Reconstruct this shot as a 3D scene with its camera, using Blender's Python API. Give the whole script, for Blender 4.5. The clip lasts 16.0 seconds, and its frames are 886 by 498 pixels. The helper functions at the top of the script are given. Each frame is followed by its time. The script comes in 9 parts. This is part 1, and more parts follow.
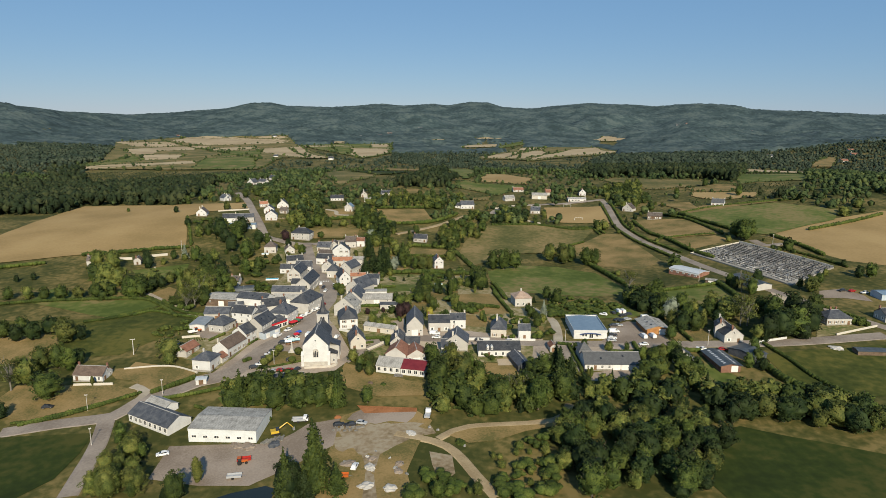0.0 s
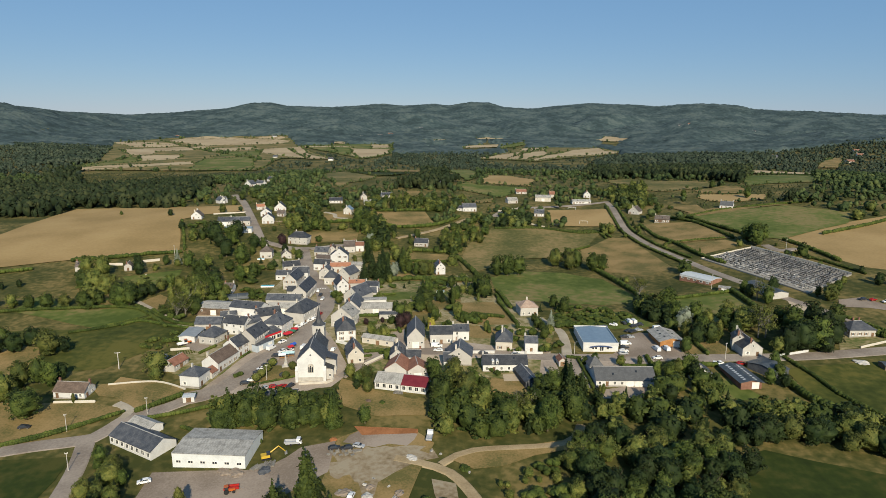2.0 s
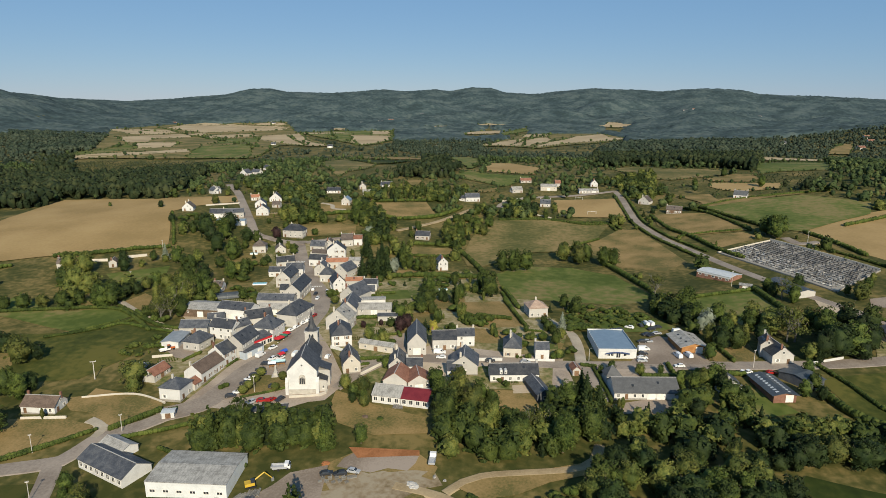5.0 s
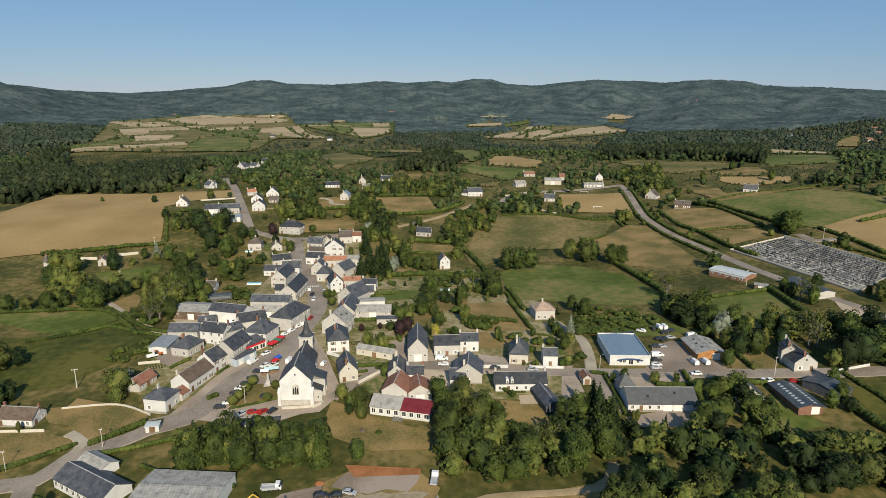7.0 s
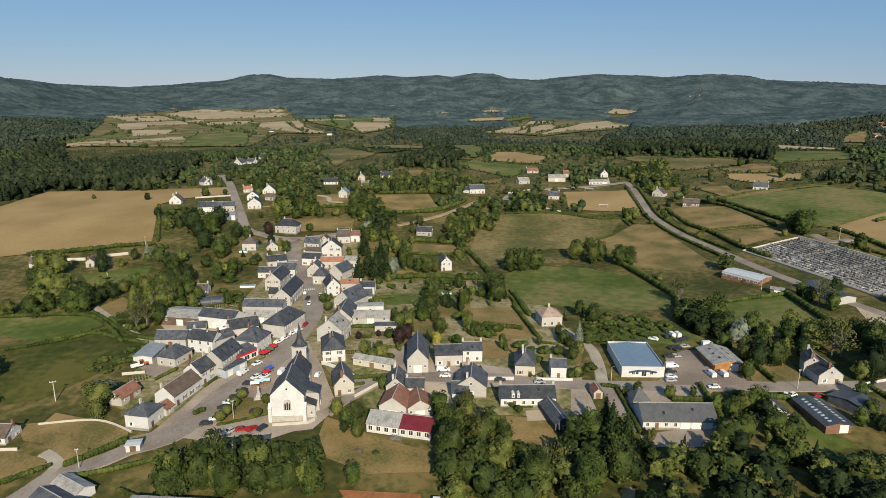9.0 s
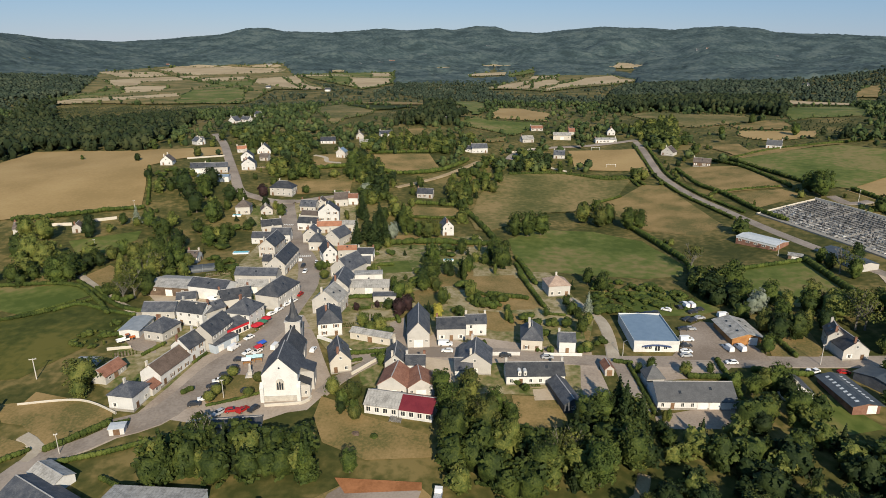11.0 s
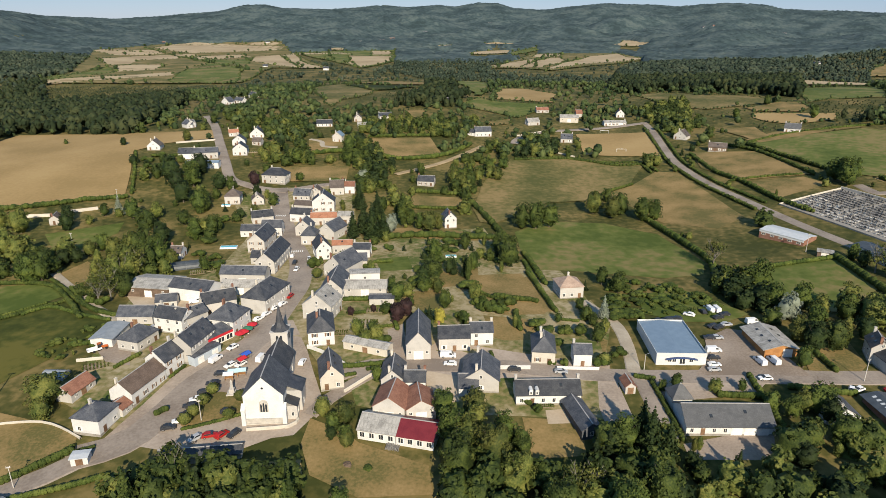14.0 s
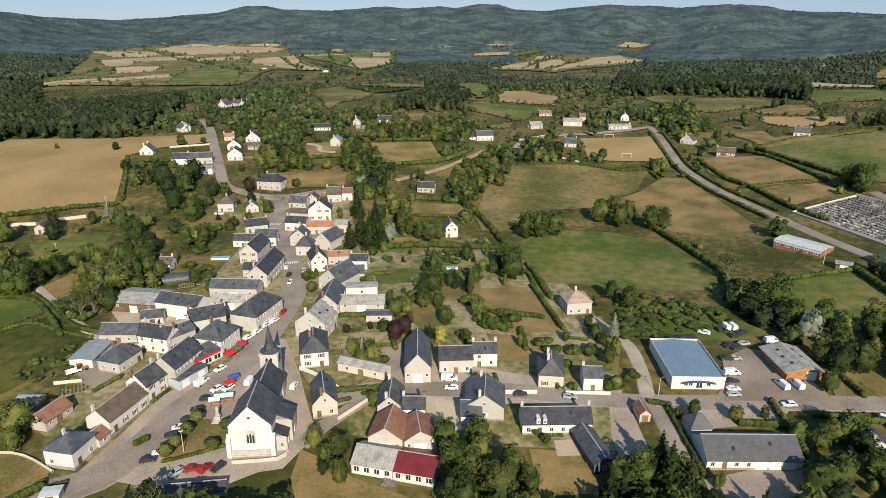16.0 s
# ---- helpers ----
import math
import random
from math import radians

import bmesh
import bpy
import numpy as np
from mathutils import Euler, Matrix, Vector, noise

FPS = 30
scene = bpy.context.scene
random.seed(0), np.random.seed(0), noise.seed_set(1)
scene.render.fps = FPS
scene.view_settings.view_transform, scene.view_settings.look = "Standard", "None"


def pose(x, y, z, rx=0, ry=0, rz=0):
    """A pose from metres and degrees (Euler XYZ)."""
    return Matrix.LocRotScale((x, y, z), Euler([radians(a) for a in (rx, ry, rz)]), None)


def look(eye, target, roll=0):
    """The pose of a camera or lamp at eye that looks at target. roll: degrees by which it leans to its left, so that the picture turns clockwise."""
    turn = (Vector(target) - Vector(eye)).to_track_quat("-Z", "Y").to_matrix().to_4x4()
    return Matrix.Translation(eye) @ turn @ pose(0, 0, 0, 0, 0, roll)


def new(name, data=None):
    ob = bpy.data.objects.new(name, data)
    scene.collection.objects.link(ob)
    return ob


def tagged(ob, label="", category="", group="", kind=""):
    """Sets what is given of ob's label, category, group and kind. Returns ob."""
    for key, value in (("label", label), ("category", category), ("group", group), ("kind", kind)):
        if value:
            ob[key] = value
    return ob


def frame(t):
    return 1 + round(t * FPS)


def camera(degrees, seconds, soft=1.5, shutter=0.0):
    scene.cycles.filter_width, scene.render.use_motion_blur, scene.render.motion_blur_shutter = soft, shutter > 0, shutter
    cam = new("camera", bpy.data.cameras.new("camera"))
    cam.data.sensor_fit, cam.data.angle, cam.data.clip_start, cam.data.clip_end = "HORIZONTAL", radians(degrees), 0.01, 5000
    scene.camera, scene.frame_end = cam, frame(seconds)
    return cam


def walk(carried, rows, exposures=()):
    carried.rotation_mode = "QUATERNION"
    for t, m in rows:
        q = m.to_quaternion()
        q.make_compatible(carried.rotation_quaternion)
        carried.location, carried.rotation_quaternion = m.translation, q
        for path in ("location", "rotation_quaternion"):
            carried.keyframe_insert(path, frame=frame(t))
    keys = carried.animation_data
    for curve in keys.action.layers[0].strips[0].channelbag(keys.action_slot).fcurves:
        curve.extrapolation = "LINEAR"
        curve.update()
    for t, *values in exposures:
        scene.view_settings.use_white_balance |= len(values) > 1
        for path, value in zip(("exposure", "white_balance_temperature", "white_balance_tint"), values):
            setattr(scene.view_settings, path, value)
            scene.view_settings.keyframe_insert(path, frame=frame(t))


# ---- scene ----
cam = camera(69.1, 16.0, soft=0.68)
PATH = [
    (0, (3.574, 4.482, 98.359), (3.374, 24.062, 94.299), 0.4),
    (0.5, (3.178, 8.451, 98.412), (2.978, 28.041, 94.352), 0.4),
    (1, (2.981, 12.559, 98.556), (2.781, 32.149, 94.496), 0.4),
    (1.5, (2.751, 16.521, 98.682), (2.541, 36.101, 94.612), 0.4),
    (2, (2.577, 20.624, 98.728), (2.357, 40.204, 94.668), 0.4),
    (2.5, (2.471, 24.634, 98.792), (2.241, 44.214, 94.702), 0.4),
    (3, (2.294, 28.649, 98.911), (2.054, 48.199, 94.731), 0.3),
    (3.5, (2.076, 32.459, 98.991), (1.826, 51.999, 94.731), 0.3),
    (4, (1.894, 36.677, 99.029), (1.644, 56.197, 94.689), 0.3),
    (6.5, (0.906, 56.12, 98.859), (0.626, 75.57, 94.209), 0.2),
    (7, (0.801, 60.151, 98.834), (0.511, 79.58, 94.124), 0.2),
    (7.5, (0.723, 63.83, 98.88), (0.423, 83.26, 94.12), 0.2),
    (8, (0.394, 67.667, 98.936), (0.094, 87.077, 94.126), 0.3),
    (10.3, (-0.037, 85.887, 98.712), (-0.367, 105.177, 93.452), 0.2),
    (10.5, (-0.157, 87.453, 98.655), (-0.487, 106.673, 93.155), 0.2),
    (11, (-0.315, 91.603, 98.734), (-0.655, 110.623, 92.584), 0.1),
    (11.5, (-0.428, 95.542, 98.867), (-0.768, 114.422, 92.287), 0.1),
    (12, (-0.651, 99.659, 98.858), (-0.991, 118.479, 92.088), 0.1),
    (12.5, (-0.704, 103.526, 98.884), (-1.054, 122.336, 92.094), 0.1),
    (13, (-0.966, 107.557, 98.838), (-1.316, 126.367, 92.068), 0.1),
    (13.5, (-1.12, 111.309, 98.831), (-1.48, 130.129, 92.051), 0.1),
    (14, (-1.214, 115.307, 98.772), (-1.584, 134.127, 92.012), 0.1),
    (14.5, (-1.361, 119.109, 98.779), (-1.731, 137.929, 92.029), 0.1),
    (15, (-1.541, 122.942, 98.808), (-1.911, 141.762, 92.068), 0.1),
    (15.5, (-1.621, 126.057, 98.749), (-2.001, 144.887, 92.009), 0.1),
    (16, (-1.56, 128.869, 98.66), (-1.95, 147.699, 91.94), 0.1),
]
EXPOSURES = [(0.0, 0.24, 6500, 10), (8.0, 0.22, 6500, 11), (10.5, 0.25, 6500, 13), (12.5, 0.48, 6500, 14), (16.0, 0.46, 6500, 14)]
walk(cam, [(t, look(eye, target, roll)) for t, eye, target, roll in PATH], EXPOSURES)

# ---- light ----
SUN_TO = Vector((0.195, -0.85, 0.485)).normalized()
world = bpy.data.worlds.new("world")
scene.world = world
world.use_nodes = True
wt = world.node_tree
sky = wt.nodes.new("ShaderNodeTexSky")
sky.sky_type = "NISHITA"
sky.sun_disc = False
sky.sun_elevation = math.asin(SUN_TO.z)
sky.sun_rotation = math.atan2(SUN_TO.x, SUN_TO.y)
sky.altitude = 700
sky.air_density, sky.dust_density, sky.ozone_density = 1.0, 0.0, 1.6
hazy = wt.nodes.new("ShaderNodeMix")  # summer haze evens out the clear sky
hazy.data_type, hazy.blend_type = "RGBA", "MIX"
hazy.inputs["Factor"].default_value = 0.55
hazy.inputs[7].default_value = (2.7, 6.2, 11.2, 1)
wt.links.new(sky.outputs[0], hazy.inputs[6])
wt.links.new(hazy.outputs[2], wt.nodes["Background"].inputs["Color"])
wt.nodes["Background"].inputs["Strength"].default_value = 0.052
sun = new("sun", bpy.data.lights.new("sun", "SUN"))
sun.data.energy, sun.data.angle, sun.data.color = 5.0, radians(0.6), (1.0, 0.90, 0.69)
sun.matrix_world = look(SUN_TO * 1000, (0, 0, 0))


# ---- materials ----
def ramp(nt, stops):
    node = nt.nodes.new("ShaderNodeValToRGB")
    el = node.color_ramp.elements
    while len(el) < len(stops):
        el.new(0.5)
    for e, (p, c) in zip(el, stops):
        e.position, e.color = p, (*c, 1)
    return node


def shade(c, k):
    return tuple(min(1, v * k) for v in c)


def surface(name, colours, scale=0.3, fine=4.0, rough=0.9, bump=0.0, metal=0.0, vary=0.0, spread=0.5, spec=0.2, space="world"):
    """Two scales of noise mix the colours; vary shifts the brightness from object to object."""
    m = bpy.data.materials.new(name)
    m.use_nodes = True
    nt = m.node_tree
    bsdf = nt.nodes["Principled BSDF"]
    bsdf.inputs["Roughness"].default_value, bsdf.inputs["Metallic"].default_value = rough, metal
    bsdf.inputs["Specular IOR Level"].default_value = spec
    if space == "world":
        where = nt.nodes.new("ShaderNodeNewGeometry").outputs["Position"]
    else:
        where = nt.nodes.new("ShaderNodeTexCoord").outputs["Object"]
    big, small = nt.nodes.new("ShaderNodeTexNoise"), nt.nodes.new("ShaderNodeTexNoise")
    for node, s, det in ((big, scale, 4), (small, fine, 5)):
        nt.links.new(where, node.inputs["Vector"])
        node.inputs["Scale"].default_value, node.inputs["Detail"].default_value = s, det
    mix = nt.nodes.new("ShaderNodeMath")
    mix.operation = "MULTIPLY_ADD"
    nt.links.new(small.outputs[0], mix.inputs[0])
    mix.inputs[1].default_value = spread
    half = nt.nodes.new("ShaderNodeMath")
    half.operation = "MULTIPLY_ADD"
    nt.links.new(big.outputs[0], half.inputs[0])
    half.inputs[1].default_value = 1.0
    half.inputs[2].default_value = -spread / 2
    nt.links.new(half.outputs[0], mix.inputs[2])
    lo, hi = 0.33, 0.67
    n = len(colours)
    r = ramp(nt, [(lo + (hi - lo) * i / max(1, n - 1), c) for i, c in enumerate(colours)])
    nt.links.new(mix.outputs[0], r.inputs[0])
    last = r.outputs[0]
    if vary:
        info = nt.nodes.new("ShaderNodeObjectInfo")
        span = nt.nodes.new("ShaderNodeMapRange")
        span.inputs["To Min"].default_value, span.inputs["To Max"].default_value = 1 - vary, 1 + vary
        nt.links.new(info.outputs["Random"], span.inputs["Value"])
        hsv = nt.nodes.new("ShaderNodeHueSaturation")
        nt.links.new(span.outputs[0], hsv.inputs["Value"])
        nt.links.new(last, hsv.inputs["Color"])
        last = hsv.outputs[0]
    nt.links.new(last, bsdf.inputs["Base Color"])
    if bump:
        b = nt.nodes.new("ShaderNodeBump")
        b.inputs["Strength"].default_value, b.inputs["Distance"].default_value = bump, 0.3
        nt.links.new(mix.outputs[0], b.inputs["Height"])
        nt.links.new(b.outputs[0], bsdf.inputs["Normal"])
    return m


def courses(name, colours, along, gap, rough=0.7, metal=0.0, depth=0.5, vary=0.12, spec=0.3):
    """A roof covering or cladding: rows of pieces of the given size, uneven in tone."""
    m = surface(name, colours, 0.5, 3.0, rough, 0.0, metal, vary, 0.6, spec)
    nt = m.node_tree
    bsdf = nt.nodes["Principled BSDF"]
    tex = nt.nodes.new("ShaderNodeTexCoord")
    brick = nt.nodes.new("ShaderNodeTexBrick")
    nt.links.new(tex.outputs["UV"], brick.inputs["Vector"])
    brick.inputs["Scale"].default_value = 1.0
    brick.inputs["Brick Width"].default_value, brick.inputs["Row Height"].default_value = along, gap
    brick.inputs["Mortar Size"].default_value = gap * 0.07
    brick.inputs["Color1"].default_value, brick.inputs["Color2"].default_value = (0.75, 0.75, 0.75, 1), (1.15, 1.15, 1.15, 1)
    brick.inputs["Mortar"].default_value = (0.6, 0.6, 0.6, 1)
    mul = nt.nodes.new("ShaderNodeMix")
    mul.data_type, mul.blend_type = "RGBA", "MULTIPLY"
    mul.inputs["Factor"].default_value = depth
    src = bsdf.inputs["Base Color"].links[0].from_socket
    nt.links.new(src, mul.inputs[6])
    nt.links.new(brick.outputs["Color"], mul.inputs[7])
    nt.links.new(mul.outputs[2], bsdf.inputs["Base Color"])
    b = nt.nodes.new("ShaderNodeBump")
    b.inputs["Strength"].default_value, b.inputs["Distance"].default_value = 0.5, 0.03
    nt.links.new(brick.outputs["Fac"], b.inputs["Height"])
    b.invert = True
    nt.links.new(b.outputs[0], bsdf.inputs["Normal"])
    return m


MAT = {}
# land
MAT["meadow"] = surface("meadow", [(0.040, 0.046, 0.010), (0.080, 0.074, 0.020), (0.170, 0.128, 0.046)], 0.028, 0.30, 1.0, 0.5, spread=0.75)
MAT["pasture"] = surface("pasture", [(0.031, 0.041, 0.006), (0.055, 0.062, 0.011), (0.098, 0.090, 0.019)], 0.028, 0.30, 1.0, 0.35, spread=0.7)
MAT["lush"] = surface("lush", [(0.015, 0.025, 0.003), (0.025, 0.038, 0.005), (0.053, 0.054, 0.011)], 0.03, 0.3, 1.0, 0.35, spread=0.6)
MAT["grassgreen"] = surface("grassgreen", [(0.058, 0.082, 0.014), (0.098, 0.118, 0.026), (0.185, 0.150, 0.058)], 0.022, 0.22, 1.0, 0.3, spread=0.6)
MAT["drymeadow"] = surface("drymeadow", [(0.075, 0.078, 0.022), (0.135, 0.115, 0.040), (0.225, 0.163, 0.070)], 0.028, 0.30, 1.0, 0.25, spread=0.6)
MAT["drygrass"] = surface("drygrass", [(0.108, 0.096, 0.031), (0.200, 0.142, 0.055), (0.267, 0.182, 0.077)], 0.07, 1.2, 1.0, 0.2)
MAT["stubble"] = surface("stubble", [(0.246, 0.168, 0.069), (0.297, 0.202, 0.087), (0.335, 0.233, 0.104)], 0.02, 0.5, 1.0, 0.15, spread=0.35)
MAT["palestubble"] = surface("palestubble", [(0.290, 0.217, 0.125), (0.360, 0.275, 0.165), (0.405, 0.312, 0.195)], 0.01, 0.1, 1.0, 0.15, spread=0.4)
MAT["baresoil"] = surface("baresoil", [(0.144, 0.106, 0.058), (0.238, 0.183, 0.117), (0.288, 0.240, 0.168)], 0.06, 0.6, 1.0, 0.4, spread=0.7)
MAT["redsoil"] = surface("redsoil", [(0.220, 0.090, 0.035), (0.330, 0.140, 0.060)], 0.2, 1.5, 1.0, 0.3)
MAT["gravel"] = surface("gravel", [(0.185, 0.145, 0.112), (0.250, 0.200, 0.158), (0.300, 0.245, 0.198)], 0.06, 1.5, 0.95, 0.2)
MAT["asphalt"] = surface("asphalt", [(0.188, 0.153, 0.125), (0.247, 0.206, 0.170), (0.294, 0.246, 0.204)], 0.08, 1.2, 0.9, 0.1)
MAT["gravelroad"] = surface("gravelroad", [(0.300, 0.255, 0.195), (0.400, 0.345, 0.270)], 0.15, 1.5, 0.95, 0.2)
MAT["dirt"] = surface("dirt", [(0.250, 0.185, 0.105), (0.360, 0.275, 0.165)], 0.15, 1.5, 1.0, 0.3)
MAT["villageground"] = surface("villageground", [(0.078, 0.099, 0.024), (0.198, 0.166, 0.075), (0.312, 0.261, 0.160)], 0.06, 0.5, 1.0, 0.3, spread=0.7)
MAT["paved"] = surface("paved", [(0.238, 0.188, 0.149), (0.307, 0.250, 0.199), (0.366, 0.301, 0.243)], 0.07, 1.2, 0.95, 0.1)
MAT["sand"] = surface("sand", [(0.360, 0.285, 0.200), (0.450, 0.365, 0.270)], 0.1, 1.2, 0.95, 0.15)
MAT["woodfloor"] = surface("woodfloor", [(0.014, 0.024, 0.006), (0.028, 0.040, 0.010)], 0.05, 0.4, 1.0)
MAT["water"] = surface("water", [(0.010, 0.014, 0.010), (0.014, 0.018, 0.012)], 0.1, 1.0, 0.08, spec=0.5)
# foliage
MAT["leaf_a"] = surface("leaf_a", [(0.019, 0.033, 0.006), (0.039, 0.058, 0.011), (0.071, 0.091, 0.017)], 0.25, 2.0, 0.75, 0.9, vary=0.30, spread=0.7)
MAT["leaf_b"] = surface("leaf_b", [(0.036, 0.052, 0.010), (0.071, 0.084, 0.018), (0.123, 0.126, 0.029)], 0.25, 2.0, 0.75, 0.9, vary=0.30, spread=0.7)
MAT["leaf_dark"] = surface("leaf_dark", [(0.007, 0.017, 0.004), (0.016, 0.028, 0.006), (0.028, 0.043, 0.011)], 0.3, 2.0, 0.75, 0.9, vary=0.25, spread=0.7)
MAT["leaf_silver"] = surface("leaf_silver", [(0.110, 0.130, 0.095), (0.190, 0.215, 0.165)], 0.3, 2.0, 0.8, vary=0.1)
MAT["leaf_purple"] = surface("leaf_purple", [(0.018, 0.010, 0.010), (0.040, 0.020, 0.020)], 0.3, 2.0, 0.75)
MAT["leaf_yellow"] = surface("leaf_yellow", [(0.200, 0.180, 0.030), (0.330, 0.290, 0.050)], 0.3, 2.0, 0.8)
MAT["leaf_hedge"] = surface("leaf_hedge", [(0.025, 0.040, 0.007), (0.046, 0.066, 0.011), (0.083, 0.100, 0.020)], 0.2, 2.0, 0.8, 0.9, vary=0.2, spread=0.6)
# bluer than nearer leaves: some distance haze is mixed into the colour
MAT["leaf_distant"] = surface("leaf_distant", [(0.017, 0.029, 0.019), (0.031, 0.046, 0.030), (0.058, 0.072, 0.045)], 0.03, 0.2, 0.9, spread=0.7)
MAT["leaf_far"] = surface("leaf_far", [(0.022, 0.039, 0.013), (0.041, 0.063, 0.021), (0.085, 0.106, 0.034)], 0.045, 0.2, 0.85, spread=0.7)
MAT["leaf_wood"] = surface("leaf_wood", [(0.011, 0.020, 0.007), (0.021, 0.032, 0.012), (0.043, 0.051, 0.019)], 0.05, 0.25, 0.85, spread=0.7)
# far forest: the blue in these tones stands in for aerial haze
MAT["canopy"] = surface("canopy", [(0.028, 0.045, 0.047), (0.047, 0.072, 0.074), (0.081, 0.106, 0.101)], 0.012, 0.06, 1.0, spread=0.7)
MAT["bark"] = surface("bark", [(0.070, 0.055, 0.040), (0.130, 0.105, 0.080)], 1.0, 8.0, 0.95)
MAT["twigs"] = surface("twigs", [(0.130, 0.120, 0.100), (0.190, 0.175, 0.150)], 1.0, 8.0, 0.95)
# walls
for key, c in dict(white=(0.55, 0.545, 0.53), cream=(0.43, 0.41, 0.38), grey=(0.37, 0.35, 0.32), stone=(0.50, 0.46, 0.395), bluegrey=(0.40, 0.45, 0.50), whitemetalwall=(0.58, 0.60, 0.60), redband=(0.62, 0.54, 0.45)).items():
    MAT[key] = surface(key, [shade(c, 0.89), c, shade(c, 1.04)], 0.35, 2.5, 0.9, 0.05, vary=0.07, spread=0.6)
MAT["brick"] = surface("brick", [(0.17, 0.085, 0.06), (0.25, 0.135, 0.095)], 0.6, 4.0, 0.9, vary=0.1)
MAT["planks"] = surface("planks", [(0.30, 0.14, 0.05), (0.42, 0.21, 0.08)], 0.6, 5.0, 0.8, vary=0.1)
MAT["timber"] = surface("timber", [(0.10, 0.07, 0.05), (0.17, 0.12, 0.085)], 0.6, 5.0, 0.85, vary=0.1)
MAT["slateboard"] = surface("slateboard", [(0.05, 0.055, 0.065), (0.09, 0.095, 0.105)], 0.6, 5.0, 0.7, vary=0.1)
MAT["plinth"] = surface("plinth", [(0.221, 0.204, 0.178), (0.306, 0.281, 0.246)], 0.8, 4.0, 0.9)
MAT["kerbstone"] = surface("kerbstone", [(0.36, 0.33, 0.29), (0.47, 0.44, 0.39)], 0.8, 4.0, 0.9)
# roofs
MAT["slate"] = courses("slate", [(0.042, 0.046, 0.055), (0.062, 0.066, 0.076), (0.090, 0.092, 0.098)], 0.5, 0.35, 0.55, vary=0.35)
MAT["greyslate"] = courses("greyslate", [(0.079, 0.081, 0.084), (0.105, 0.106, 0.109)], 0.5, 0.35, 0.6, vary=0.1)
MAT["brownslate"] = courses("brownslate", [(0.085, 0.068, 0.058), (0.130, 0.105, 0.090)], 0.5, 0.35, 0.75, vary=0.15)
MAT["browntile"] = courses("browntile", [(0.105, 0.075, 0.058), (0.155, 0.112, 0.088)], 0.4, 0.4, 0.85, vary=0.1)
MAT["redtile"] = courses("redtile", [(0.190, 0.085, 0.055), (0.270, 0.130, 0.085)], 0.4, 0.4, 0.85, vary=0.12)
MAT["orangetile"] = courses("orangetile", [(0.300, 0.130, 0.075), (0.390, 0.185, 0.110)], 0.4, 0.4, 0.85, vary=0.1)
MAT["pinktile"] = courses("pinktile", [(0.330, 0.235, 0.180), (0.420, 0.310, 0.240)], 0.4, 0.4, 0.85, vary=0.05)
MAT["crimson"] = courses("crimson", [(0.150, 0.018, 0.026), (0.190, 0.026, 0.034)], 1.1, 30.0, 0.5, vary=0.03)
MAT["fibre"] = courses("fibre", [(0.200, 0.190, 0.175), (0.290, 0.280, 0.260), (0.340, 0.325, 0.300)], 1.0, 2.4, 0.85, depth=0.35, vary=0.15)
MAT["metal"] = courses("metal", [(0.330, 0.350, 0.360), (0.420, 0.440, 0.450)], 1.0, 30.0, 0.5, 0.2, vary=0.05)
MAT["bluemetal"] = courses("bluemetal", [(0.190, 0.265, 0.345), (0.230, 0.310, 0.395)], 1.0, 40.0, 0.45, 0.1, vary=0.08)
MAT["darkmetal"] = courses("darkmetal", [(0.060, 0.072, 0.085), (0.095, 0.108, 0.120)], 1.0, 40.0, 0.5, 0.1, vary=0.1)
MAT["whitemetal"] = courses("whitemetal", [(0.520, 0.545, 0.560), (0.620, 0.640, 0.650)], 1.0, 40.0, 0.5, vary=0.05)
# details
MAT["glass"] = surface("glass", [(0.020, 0.024, 0.030), (0.035, 0.040, 0.046)], 0.5, 3.0, 0.1, spec=0.6)
MAT["frame"] = surface("frame", [(0.62, 0.60, 0.56), (0.74, 0.72, 0.68)], 0.8, 4.0, 0.7)
MAT["doorwood"] = surface("doorwood", [(0.12, 0.07, 0.04), (0.20, 0.12, 0.07)], 0.8, 5.0, 0.7, vary=0.3)
MAT["ridge"] = surface("ridge", [(0.30, 0.29, 0.28), (0.40, 0.385, 0.37)], 0.8, 4.0, 0.8)
MAT["granite"] = surface("granite", [(0.087, 0.084, 0.081), (0.211, 0.202, 0.189), (0.372, 0.360, 0.341)], 0.5, 3.0, 0.6, vary=0.55, spread=0.8)
MAT["weathered"] = surface("weathered", [(0.16, 0.15, 0.135), (0.25, 0.235, 0.21)], 0.8, 5.0, 0.9, vary=0.15)
MAT["concrete"] = surface("concrete", [(0.38, 0.36, 0.33), (0.50, 0.47, 0.43)], 0.5, 3.0, 0.9, vary=0.1)
MAT["tyre"] = surface("tyre", [(0.015, 0.015, 0.016), (0.025, 0.025, 0.026)], 2.0, 9.0, 0.85)
MAT["steel"] = surface("steel", [(0.35, 0.35, 0.36), (0.45, 0.45, 0.46)], 2.0, 9.0, 0.4, metal=0.7)
